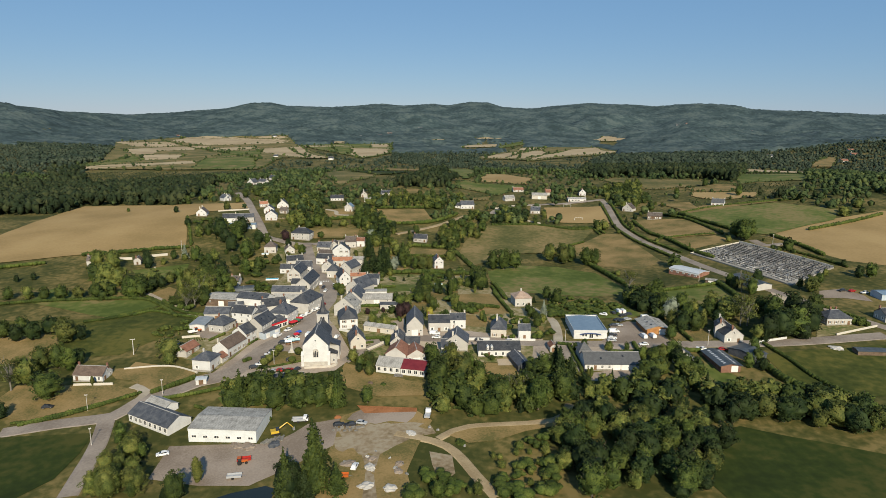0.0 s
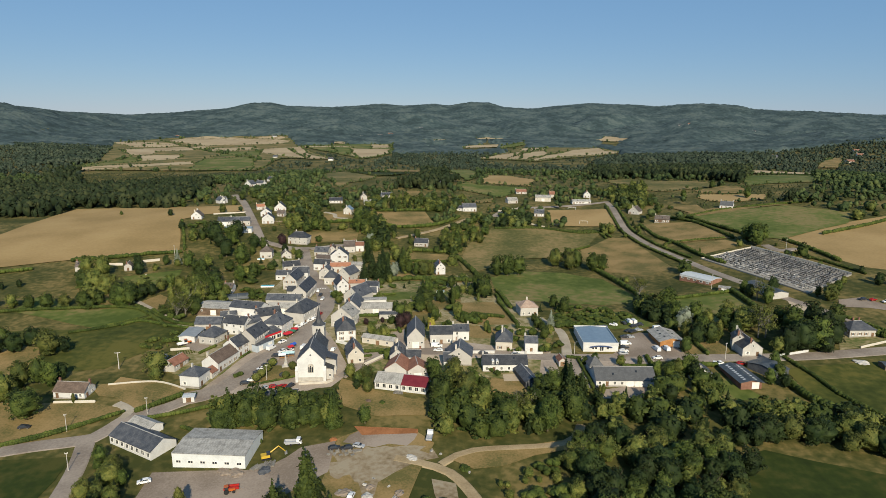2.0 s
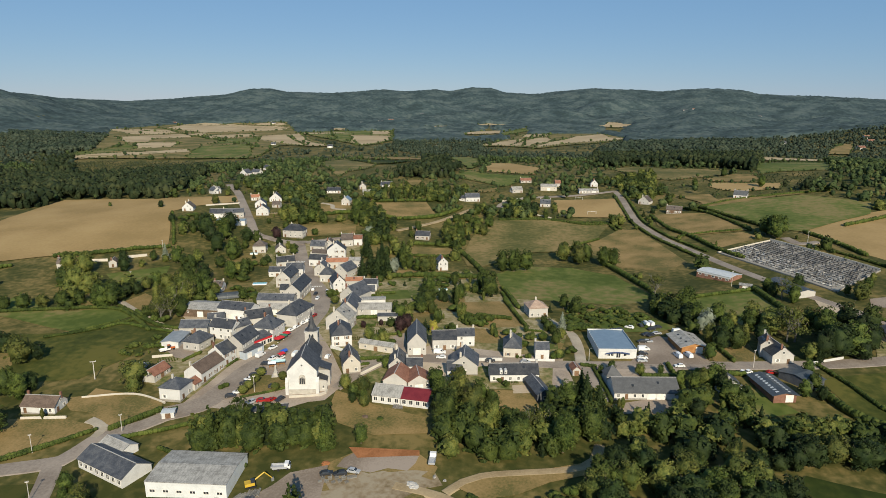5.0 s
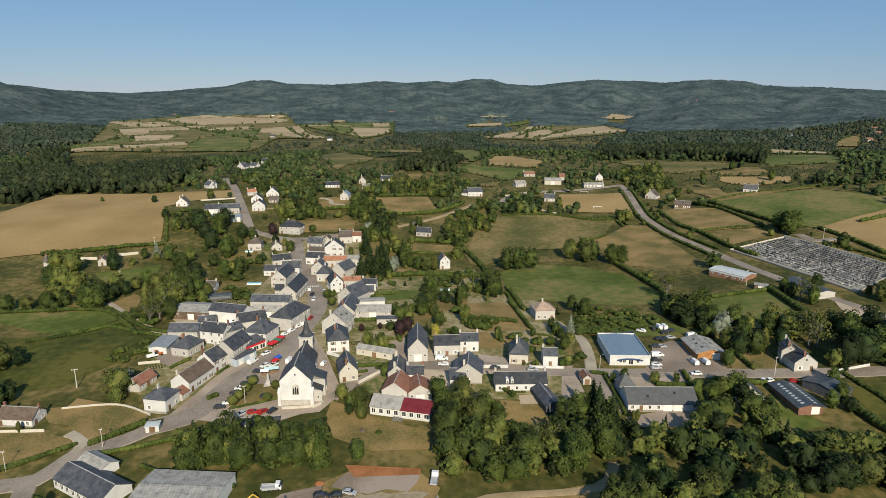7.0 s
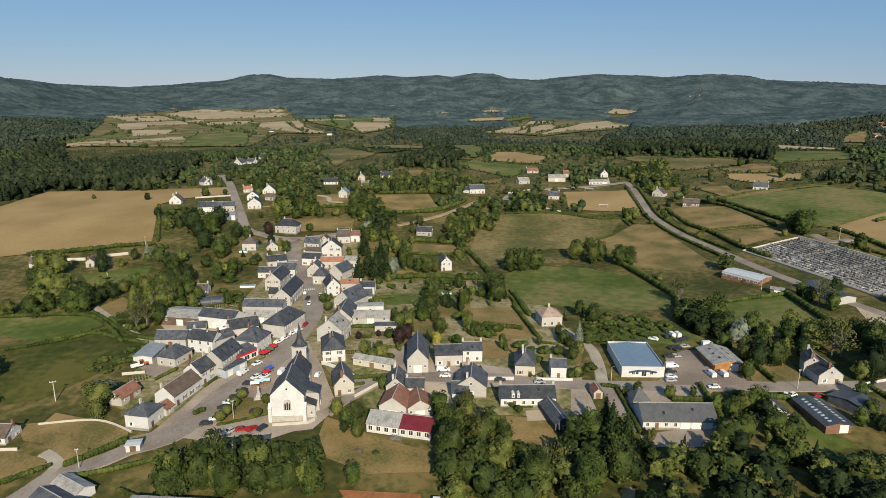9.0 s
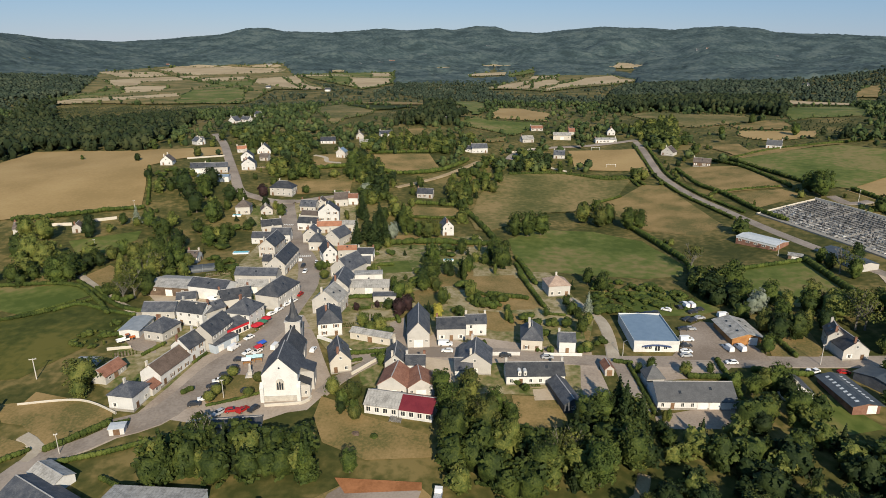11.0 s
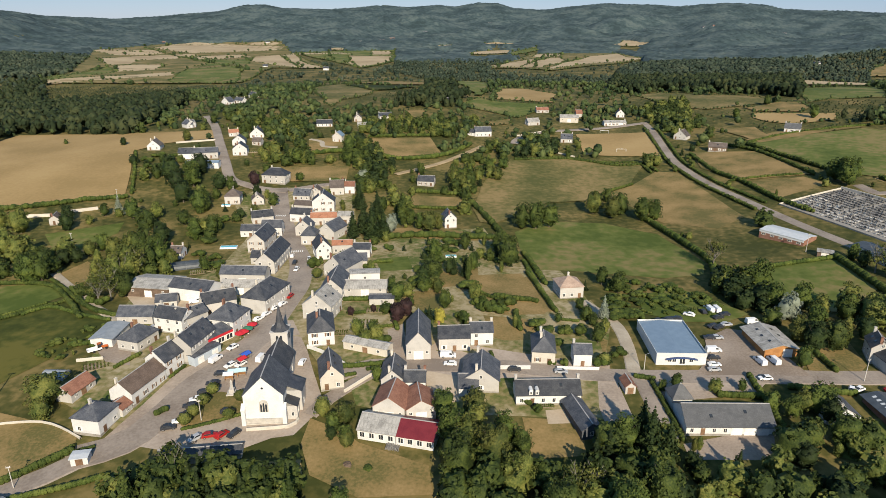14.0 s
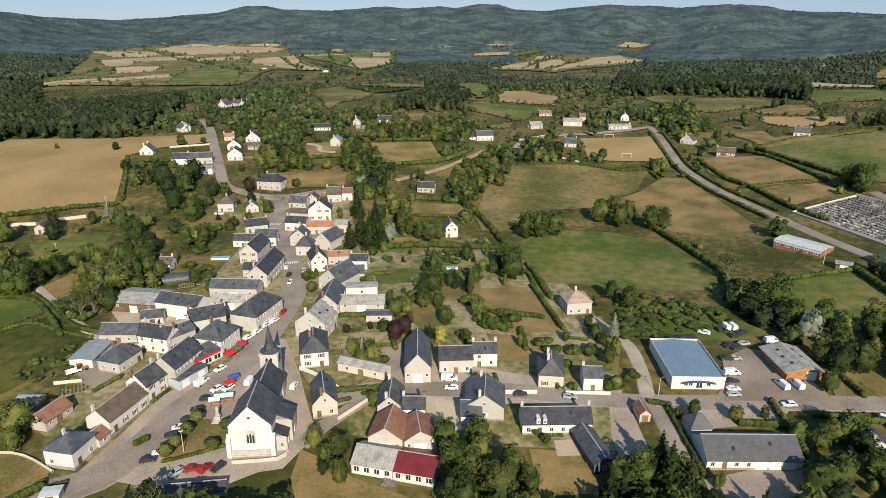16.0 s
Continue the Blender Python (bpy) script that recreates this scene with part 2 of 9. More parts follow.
for key, c in dict(paint_white=(0.72, 0.72, 0.72), paint_red=(0.33, 0.015, 0.012), paint_dark=(0.030, 0.032, 0.038), paint_silver=(0.36, 0.37, 0.39), paint_blue=(0.03, 0.06, 0.16), paint_orange=(0.42, 0.10, 0.02), paint_yellow=(0.55, 0.36, 0.04), cloth_red=(0.50, 0.02, 0.03), cloth_blue=(0.03, 0.10, 0.45), cloth_white=(0.75, 0.77, 0.78), cloth_teal=(0.42, 0.60, 0.62), cloth_green=(0.04, 0.16, 0.09), pool=(0.12, 0.42, 0.52)).items():
    MAT[key] = surface(key, [shade(c, 0.9), c], 1.0, 6.0, 0.4 if "paint" in key else 0.8, spec=0.4)

# ---- land ----
SWELLS = [(-224, -112, 0, 112, 224), (201, 307, 413, 519)]
SWELL_RISE = [-10.3, -2.5, -4.5, -2.6, -1.2, 2.9, 4.2, 4.6, 3.7, 5.0, -2.2, -5.5, 1.8, -6.1, 6.5, 5.5, -3.2, 2.9, -6.3, 6.7]
KNOLLS = [(-496, -165, 165, 496), (661, 897)]
KNOLL_RISE = [9.0, 10.7, -1.9, 26.1, -14.2, 14.6, 7.3, 10.9]
CREST_TURN = [-34.6, -32.9, -30.8, -26.6, -23.3, -19.0, -17.2, -15.4, -14.2, -9.8, -5.9, -4.0, -1.6, -0.1, 1.6, 3.3, 4.7, 7.1, 9.5, 11.8, 14.1, 17.7, 20.7, 23.6, 24.8, 28.7, 32.9]
CREST = [125, 113, 92, 79, 92, 121, 149, 154, 136, 134, 152, 146, 157, 144, 167, 167, 139, 130, 149, 165, 159, 149, 164, 154, 131, 122, 108]

HILLS = [(-1720, 2150, 380, 420, 76), (1230, 1650, 260, 330, 52), (-620, 1180, 160, 90, 6), (430, 1330, 190, 110, 9)]  # wooded hills on both sides of the plain
RIDGES = [(2620, 190, 0.30, 0.21, 0.4), (2980, 210, 0.47, 0.29, 2.0), (3330, 220, 0.64, 0.17, 4.1)]  # lower ridges before the range


def height(x, y):
    """Height of the land: a valley village, gentle swells behind it, a wooded range at the horizon."""
    x, y = np.asarray(x, float), np.asarray(y, float)
    z = -10.6 + 13 * np.clip((y - 354) / 1062, 0, 1)
    for (xs, ys), rises, s in ((SWELLS, SWELL_RISE, 88.5), (KNOLLS, KNOLL_RISE, 200)):
        centres = [(cx, cy) for cy in ys for cx in xs]
        for (cx, cy), rise in zip(centres, rises):
            z = z + rise * np.exp(-((x - cx) ** 2 + (y - cy) ** 2) / (2 * s * s))
    for cx, cy, sx, sy, rise in HILLS:
        z = z + rise * np.exp(-((x - cx) / sx) ** 2 / 2 - ((y - cy) / sy) ** 2 / 2)
    far = np.hypot(x, y - 60)
    turn = np.degrees(np.arctan2(x, np.maximum(y - 60, 1)))
    up = np.clip((far - 2750) / 1150, 0, 1)
    up = up * up * (3 - 2 * up)
    folds = np.sin(x / 210 + 1.3 * np.sin(y / 260)) * np.sin(y / 190 + 0.9 * np.sin(x / 330))
    crest = np.interp(turn, CREST_TURN, CREST)
    top = up * crest * (1 - 0.45 * (1 - up))
    for away, deep, share, wave, start in RIDGES:
        d = (far - away - 170 * np.sin(turn * wave + start) - 60 * np.sin(turn * wave * 2.7)) / deep
        rise = crest * share * (0.72 + 0.28 * np.sin(turn * wave * 1.6 + 2.3 * start) + 0.12 * np.sin(turn * wave * 4.3 + start))
        top = np.maximum(top, rise * np.exp(-np.where(d < 0, d * d, 0.4 * d * d)))
    z = z + top
    return z + 5 * folds * np.clip((far - 1200) / 900, 0, 1) * (1 - up)


# ---- builders ----
def finish(name, bm, material):
    me = bpy.data.meshes.new(name)
    bm.to_mesh(me)
    bm.free()
    for m in material if isinstance(material, (list, tuple)) else [material]:
        me.materials.append(MAT[m] if isinstance(m, str) else m)
    return me


def part(name, bm, material, parent, label=""):
    """Links a bmesh (or a finished mesh) as one part under a thing or another part."""
    ob = new(name, finish(name, bm, material) if isinstance(bm, bmesh.types.BMesh) else bm)
    ob.parent = parent
    return tagged(ob, label)


def thing(name, x, y, z, turn, label, category, group="", kind=""):
    ob = new(name)
    ob.matrix_world = pose(x, y, z, 0, 0, turn)
    ob.empty_display_size = 0.5
    return tagged(ob, label, category, group, kind)


def put(ob, x=0, y=0, z=0, turn=0, sx=1, sy=1, sz=1):
    ob.matrix_basis = pose(x, y, z, 0, 0, turn) @ Matrix.Diagonal((sx, sy, sz, 1))
    return ob


def box(bm, x0, x1, y0, y1, z0, z1):
    v = [bm.verts.new((x, y, z)) for x in (x0, x1) for y in (y0, y1) for z in (z0, z1)]
    for f in ((0, 1, 3, 2), (4, 6, 7, 5), (0, 4, 5, 1), (2, 3, 7, 6), (0, 2, 6, 4), (1, 5, 7, 3)):
        bm.faces.new([v[i] for i in f])
    return v


def box_mesh(name, material, *dims):
    bm = bmesh.new()
    box(bm, *dims)
    return finish(name, bm, material)


def tube(bm, x, y, z0, z1, r0, r1, n=8):
    lo = [bm.verts.new((x + r0 * math.cos(a), y + r0 * math.sin(a), z0)) for a in [2 * math.pi * i / n for i in range(n)]]
    hi = [bm.verts.new((x + r1 * math.cos(a), y + r1 * math.sin(a), z1)) for a in [2 * math.pi * i / n for i in range(n)]]
    for i in range(n):
        bm.faces.new((lo[i], lo[(i + 1) % n], hi[(i + 1) % n], hi[i]))
    bm.faces.new(hi)
    bm.faces.new(lo[::-1])


def limb(bm, a, b, r0, r1, n=5):
    """A tapered round bar between two points."""
    a, b = Vector(a), Vector(b)
    m = (b - a).to_track_quat("Z", "Y").to_matrix()
    rings = []
    for p, r in ((a, r0), (b, r1)):
        rings.append([bm.verts.new(p + m @ Vector((r * math.cos(t), r * math.sin(t), 0))) for t in [2 * math.pi * i / n for i in range(n)]])
    for i in range(n):
        bm.faces.new((rings[0][i], rings[0][(i + 1) % n], rings[1][(i + 1) % n], rings[1][i]))
    bm.faces.new(rings[1])


def mesh_from(name, verts, quads, material, smooth=False):
    """A mesh from arrays of places and of four-cornered faces."""
    me = bpy.data.meshes.new(name)
    verts, quads = np.asarray(verts, np.float32), np.asarray(quads, np.int32)
    me.vertices.add(len(verts))
    me.vertices.foreach_set("co", verts.ravel())
    k = quads.shape[1]
    me.loops.add(quads.size)
    me.loops.foreach_set("vertex_index", quads.ravel())
    me.polygons.add(len(quads))
    me.polygons.foreach_set("loop_start", np.arange(0, quads.size, k, dtype=np.int32))
    me.polygons.foreach_set("use_smooth", np.full(len(quads), smooth))
    me.update(calc_edges=True)
    me.materials.append(MAT[material])
    return me


# ---- ground ----
def graded(stops):
    out = [stops[0][0]]
    for a, b, step in stops:
        n = max(1, round((b - a) / step))
        out += [a + (b - a) * (i + 1) / n for i in range(n)]
    return np.array(out)


gx = graded([(-9000, -3000, 1000), (-3000, -1000, 80), (-1000, -400, 24), (-400, 400, 5), (400, 1000, 24), (1000, 3000, 80), (3000, 9000, 1000)])
gy = graded([(-6000, -600, 600), (-600, 60, 30), (60, 700, 5), (700, 1400, 14), (1400, 4300, 40), (4300, 9000, 900)])
GX, GY = np.meshgrid(gx, gy)
nx, ny = len(gx), len(gy)
ids = np.arange(nx * ny).reshape(ny, nx)
quads = np.stack([ids[:-1, :-1], ids[:-1, 1:], ids[1:, 1:], ids[1:, :-1]], -1).reshape(-1, 4)
ground = new("ground", mesh_from("ground", np.stack([GX, GY, height(GX, GY)], -1).reshape(-1, 3), quads, "meadow", True))
tagged(ground, "rolling grassy land with dry and green patches", "ground", kind="structure")

FIELD_POLYS, ROAD_LINES, HOUSE_BOXES, LAID = [], [], [], []


def inside(poly, x, y):
    """Which of the places lie inside a polygon."""
    x, y, hit = np.asarray(x, float), np.asarray(y, float), None
    hit = np.zeros(x.shape, bool)
    for (ax, ay), (bx, by) in zip(poly, poly[1:] + poly[:1]):
        cross = ((ay > y) != (by > y)) & (x < (bx - ax) * (y - ay) / (by - ay + 1e-9) + ax)
        hit ^= cross
    return hit


def near_line(pts, x, y):
    x, y = np.asarray(x, float), np.asarray(y, float)
    best = np.full(x.shape, 1e9)
    for (ax, ay), (bx, by) in zip(pts[:-1], pts[1:]):
        l2 = (bx - ax) ** 2 + (by - ay) ** 2 + 1e-9
        u = np.clip(((x - ax) * (bx - ax) + (y - ay) * (by - ay)) / l2, 0, 1)
        best = np.minimum(best, np.hypot(x - ax - u * (bx - ax), y - ay - u * (by - ay)))
    return best


def free(x, y, field_gap=True, house=1.5, road=1.0):
    """Places that no field, road or building takes."""
    ok = np.ones(np.asarray(x).shape, bool)
    if field_gap:
        for poly in FIELD_POLYS:
            ok &= ~inside(poly, x, y)
    for w, pts in ROAD_LINES:
        ok &= near_line(pts, x, y) > w / 2 + road
    for hx, hy, turn, w, d in HOUSE_BOXES:
        c, s = math.cos(radians(turn)), math.sin(radians(turn))
        u, v = (x - hx) * c + (y - hy) * s, -(x - hx) * s + (y - hy) * c
        ok &= (np.abs(u) > w / 2 + house) | (np.abs(v) > d / 2 + house)
    return ok


def drape(name, poly, step, lift, material):
    """A sheet that covers a polygon and follows the land."""
    from mathutils import geometry
    pts = []
    for (ax, ay), (bx, by) in zip(poly, poly[1:] + poly[:1]):
        n = max(1, int(math.hypot(bx - ax, by - ay) / step))
        pts += [(ax + (bx - ax) * i / n, ay + (by - ay) * i / n) for i in range(n)]
    edge = len(pts)
    xs, ys = [p[0] for p in poly], [p[1] for p in poly]
    X, Y = np.meshgrid(np.arange(min(xs), max(xs), step), np.arange(min(ys), max(ys), step))
    X, Y = X.ravel(), Y.ravel()
    keep = inside(poly, X, Y) & (near_line(poly + poly[:1], X, Y) > step * 0.4)
    pts += list(zip(X[keep], Y[keep]))
    co, _, faces, *_ = geometry.delaunay_2d_cdt([Vector(p) for p in pts], [], [list(range(edge))], 1, 1e-4)
    z = height([c.x for c in co], [c.y for c in co])
    me = bpy.data.meshes.new(name)
    me.from_pydata([(c.x, c.y, h + lift) for c, h in zip(co, z)], [], faces)
    me.materials.append(MAT[material])
    return new(name, me)


FIELD_TALK = dict(
    villageground=("ground_patch", "worn earth and dry grass between the village houses"), water=("pond", "still dark pond water"), paved=("square", "pale dusty paved village square"), sand=("yard", "pale sandy yard before a house"),
    palestubble=("field", "far harvested field of pale straw-coloured stubble"), stubble=("field", "harvested field of pale golden stubble"), grassgreen=("field", "mown pale green meadow between hedges"),
    drygrass=("field", "parched tan grass plot with worn patches"), drymeadow=("field", "olive and tan dry meadow"),
    pasture=("field", "green pasture with uneven dry patches"), lush=("field", "lush dark green meadow"), baresoil=("ground_patch", "bare sandy ground of an old quarry yard"),
    gravel=("yard", "pinkish gravel yard"), redsoil=("ground_patch", "strip of red-orange bare earth"))


def wavy(poly, n, amount):
    """Breaks long straight edges of a plot a little."""
    out = []
    for i, ((ax, ay), (bx, by)) in enumerate(zip(poly, poly[1:] + poly[:1])):
        out.append((ax, ay))
        length = math.hypot(bx - ax, by - ay)
        k = min(n, int(length / 12))
        for j in range(1, k):
            u = j / k
            o = amount * min(1, length / 60) * math.sin(7.1 * u + ax * 0.3 + i) * random.uniform(0.3, 1)
            out.append((ax + (bx - ax) * u - (by - ay) / length * o, ay + (by - ay) * u + (bx - ax) / length * o))
    return out


def field(material, poly):
    far = sum(p[1] for p in poly) / len(poly)
    poly = wavy(poly, 8, 0.8 if far < 800 else 3)
    name, label = FIELD_TALK[material]
    ob = drape(name, poly, 6 if far < 500 else 12 if far < 900 else 30, 0.05 + 0.0025 * len(LAID) if far < 500 else 0.45 + 0.002 * len(LAID) if far < 900 else 1.5 + 0.005 * len(LAID), material)
    if material != "villageground":
        FIELD_POLYS.append(poly)
    LAID.append(material)
    return tagged(ob, label, "field" if name == "field" else "ground", kind="structure")


def smooth_line(pts, step=4.0):
    """A rounded line through the points."""
    out = []
    p = [pts[0]] + pts + [pts[-1]]
    for i in range(1, len(p) - 2):
        n = max(2, int(math.hypot(p[i + 1][0] - p[i][0], p[i + 1][1] - p[i][1]) / step))
        for j in range(n):
            u = j / n
            out.append(tuple(0.5 * (2 * p[i][k] + (p[i + 1][k] - p[i - 1][k]) * u + (2 * p[i - 1][k] - 5 * p[i][k] + 4 * p[i + 1][k] - p[i + 2][k]) * u * u + (3 * p[i][k] - p[i - 1][k] - 3 * p[i + 1][k] + p[i + 2][k]) * u ** 3) for k in (0, 1)))
    return out + [pts[-1]]


def ribbon(pts, offsets, lifts):
    """Strips along a line: each row of vertices runs beside it at the given offsets."""
    verts, faces, k = [], [], len(offsets)
    for i, (x, y) in enumerate(pts):
        a, b = pts[max(0, i - 1)], pts[min(len(pts) - 1, i + 1)]
        l = math.hypot(b[0] - a[0], b[1] - a[1]) or 1
        nx_, ny_ = -(b[1] - a[1]) / l, (b[0] - a[0]) / l
        for o, up in zip(offsets, lifts):
            px, py = x + nx_ * o, y + ny_ * o
            verts.append((px, py, float(height(px, py)) + up))
        if i:
            for j in range(k - 1):
                faces.append((i * k + j, i * k + j + 1, (i - 1) * k + j + 1, (i - 1) * k + j))
    return verts, faces


ROAD_TALK = dict(asphalt="worn grey asphalt village road", gravelroad="pale gravel lane", dirt="sandy dirt track with worn wheel marks")


def road(material, width, pts):
    line = smooth_line(pts)
    far = sum(p[1] for p in pts) / len(pts)
    w = width * 1.1 / 2
    up = (0.16 if far < 500 else 0.6) + 0.008 * len(ROAD_LINES)
    verts, faces = ribbon(line, [w + 0.5, w, w * 0.5, 0, -w * 0.5, -w, -w - 0.5], [up - 0.3, up, up + 0.03, up + 0.05, up + 0.03, up, up - 0.3])
    ROAD_LINES.append((width * 1.1, line))
    return tagged(new("road", mesh_from("road", verts, faces, material)), ROAD_TALK[material], "road", kind="structure")


# ---- houses ----
def uv_roof(bm):
    uv = bm.loops.layers.uv.verify()
    for f in bm.faces:
        n = f.normal
        side = Vector((-n.y, n.x, 0))
        side = side.normalized() if side.length > 1e-4 else Vector((1, 0, 0))
        up = n.cross(side)
        for l in f.loops:
            l[uv].uv = (l.vert.co.dot(side), l.vert.co.dot(up))


def slab(bm, corners, thick):
    """A roof plane of some thickness from its corners, anticlockwise from above."""
    top = [bm.verts.new(c) for c in corners]
    low = [bm.verts.new((c[0], c[1], c[2] - thick)) for c in corners]
    bm.faces.new(top)
    bm.faces.new(low[::-1])
    n = len(top)
    for i in range(n):
        bm.faces.new((top[i], low[i], low[(i + 1) % n], top[(i + 1) % n]))


WINDOW_MESH = {}


def window_mesh():
    """Frame (a ring with a crossbar and a sill) and the pane set back in it, one metre square."""
    if not WINDOW_MESH:
        bm = bmesh.new()
        xs, zs = (-0.56, -0.42, -0.03, 0.03, 0.42, 0.56), (-0.07, 0.06, 0.93, 1.03)
        grid = [[bm.verts.new((u, -0.07, v)) for v in zs] for u in xs]
        cells = [bm.faces.new((grid[i][j], grid[i + 1][j], grid[i + 1][j + 1], grid[i][j + 1])) for i in range(5) for j in range(3) if not (j == 1 and i in (1, 3))]
        out = bmesh.ops.extrude_face_region(bm, geom=cells)
        for v in [g for g in out["geom"] if isinstance(g, bmesh.types.BMVert)]:
            v.co.y = 0.02
        WINDOW_MESH["frame"] = finish("window", bm, "frame")
        WINDOW_MESH["pane"] = box_mesh("pane", "glass", -0.43, 0.43, -0.02, 0.015, 0.05, 0.95)
        WINDOW_MESH["shutter"] = box_mesh("shutter", "doorwood", -0.25, 0.25, -0.06, -0.01, 0, 1)
        WINDOW_MESH["shutter_white"] = box_mesh("shutter", "frame", -0.25, 0.25, -0.06, -0.01, 0, 1)
        bm = bmesh.new()
        box(bm, -0.5, 0.5, -0.05, 0.02, 0, 1)
        box(bm, -0.56, -0.5, -0.08, 0.02, 0, 1.05)
        box(bm, 0.5, 0.56, -0.08, 0.02, 0, 1.05)
        WINDOW_MESH["door"] = finish("door", bm, "doorwood")
        bm = bmesh.new()
        prof = [(0.02, 0.0)]
        for k in range(5):
            prof += [(-0.085, 0.01 + k * 0.198), (-0.085, 0.185 + k * 0.198), (-0.06, 0.19 + k * 0.198), (-0.06, 0.205 + k * 0.198)]
        prof += [(0.02, 1.0)]
        ends = [[bm.verts.new((u, p, q)) for p, q in prof] for u in (-0.5, 0.5)]
        bm.faces.new(ends[0][::-1]), bm.faces.new(ends[1])
        for i in range(len(prof)):
            j = (i + 1) % len(prof)
            bm.faces.new((ends[0][i], ends[0][j], ends[1][j], ends[1][i]))
        WINDOW_MESH["garage"] = finish("garage_door", bm, "frame")
        bm = bmesh.new()
        box(bm, -0.4, 0.4, -0.5, 0.5, 0, 0.1)
        WINDOW_MESH["skylight"] = finish("skylight", bm, "glass")
    return WINDOW_MESH


def window(parent, x, y, z, turn, w, h, shutters=""):
    m = window_mesh()
    f = put(part("window", m["frame"], None, parent), x, y, z, turn, w, 1, h)
    part("pane", m["pane"], None, f)
    for s in (-0.77, 0.77) if shutters else ():
        put(part("shutter", m[shutters], None, f), s, 0, 0)


def opening(parent, kind, x, y, z, turn, w, h):
    return put(part("door" if kind == "door" else "garage_door", window_mesh()[kind], None, parent), x, y, z, turn, w, 1, h)


TALK = dict(white="white-rendered", cream="cream-rendered", grey="grey-rendered", stone="rubble-stone", redband="shop-fronted cream", bluegrey="blue-grey", whitemetalwall="pale metal-clad", brick="red-brick", planks="orange timber-clad", timber="dark timber", slateboard="slate-clad",
            slate="dark slate roof", greyslate="grey slate roof", brownslate="weathered brown roof", browntile="brown tiled roof", redtile="red-brown tiled roof", orangetile="orange tiled roof", pinktile="pinkish tiled roof", crimson="deep crimson sheet roof", fibre="weathered grey fibre-cement roof", metal="pale metal roof", bluemetal="blue metal roof", darkmetal="dark metal roof", whitemetal="white metal roof")
SHAPE = dict(s="gabled", g="gabled", h="hipped", hy="hipped", flat="low")


def building(x, y, turn, w, d, eave, roof, wall, cover, pitch, noun="house", category="house", chimneys=1, windows=True, skylights=0, over=0.35, extra=""):
    """A building whose first wall (its front) looks along -y before it is turned."""
    HOUSE_BOXES.append((x, y, turn, w, d))
    c, s = math.cos(radians(turn)), math.sin(radians(turn))
    cs = [(x + c * u - s * v, y + s * u + c * v) for u in (-w / 2, w / 2) for v in (-d / 2, d / 2)]
    zs = height([p[0] for p in cs], [p[1] for p in cs])
    z = float(np.mean(zs[[0, 2]])) * 0.6 + float(np.mean(zs)) * 0.4
    low = float(z - zs.min()) + 0.6
    label = f"{TALK[wall]} {noun} with a {SHAPE[roof]} {TALK[cover]}" + (" " + extra if extra else "")
    t = thing(noun, x, y, z, turn, label, category)
    slope = math.tan(radians(pitch))
    along_x = roof in "sh" or (roof == "flat" and w >= d)
    if roof == "hy":
        along_x = False
    span, run = (d, w) if along_x else (w, d)  # across and along the ridge
    rise = slope * span / 2
    # walls
    bm = bmesh.new()
    v = box(bm, -w / 2, w / 2, -d / 2, d / 2, -low, eave)
    if roof in ("s", "g", "flat"):
        for e in (-1, 1):
            if along_x:
                tri = [(e * w / 2, -d / 2, eave), (e * w / 2, d / 2, eave), (e * w / 2, 0, eave + rise)]
            else:
                tri = [(-w / 2, e * d / 2, eave), (w / 2, e * d / 2, eave), (0, e * d / 2, eave + rise)]
            shift = Vector((-e * 0.3, 0, 0)) if along_x else Vector((0, -e * 0.3, 0))
            a = [bm.verts.new(p) for p in tri]
            b = [bm.verts.new(Vector(p) + shift) for p in tri]
            bm.faces.new(a), bm.faces.new(b[::-1])
            for i in range(3):
                bm.faces.new((a[i], b[i], b[(i + 1) % 3], a[(i + 1) % 3]))
    bmesh.ops.recalc_face_normals(bm, faces=bm.faces)
    part("wall", bm, wall, t)
    if noun in ("house", "longhouse"):
        bm = bmesh.new()
        box(bm, -w / 2 - 0.04, w / 2 + 0.04, -d / 2 - 0.04, d / 2 + 0.04, -low, 0.45)
        part("plinth", bm, "plinth", t)
    # roof
    bm = bmesh.new()
    th, o = 0.16, over
    def P(u, v_, h):
        return (u, v_, h) if along_x else (-v_, u, h)
    if roof in ("s", "g", "flat"):
        top, drop = eave + rise + th, eave - slope * o + th
        r = run / 2 + o * 0.7
        slab(bm, [P(-r, -span / 2 - o, drop), P(r, -span / 2 - o, drop), P(r, 0.0, top), P(-r, 0.0, top)], th)
        slab(bm, [P(r, span / 2 + o, drop), P(-r, span / 2 + o, drop), P(-r, 0.0, top), P(r, 0.0, top)], th)
        ends = (-r, r)
    else:
        r, hw = run / 2 + o, span / 2 + o
        top, drop = eave + slope * hw, eave + 0.05
        k = max(0.05, r - hw * 0.92)
        e4 = [bm.verts.new(P(a * r, b * hw, drop)) for a, b in ((-1, -1), (1, -1), (1, 1), (-1, 1))]
        e5 = [bm.verts.new(P(a * r, b * hw, drop - 0.18)) for a, b in ((-1, -1), (1, -1), (1, 1), (-1, 1))]
        r2 = [bm.verts.new(P(a * k, 0, top)) for a in (-1, 1)]
        for f in ((e4[0], e4[1], r2[1], r2[0]), (e4[2], e4[3], r2[0], r2[1]), (e4[1], e4[2], r2[1]), (e4[3], e4[0], r2[0]), e5[::-1]):
            bm.faces.new(f)
        for i in range(4):
            bm.faces.new((e4[i], e5[i], e5[(i + 1) % 4], e4[(i + 1) % 4]))
        ends = (-k, k)
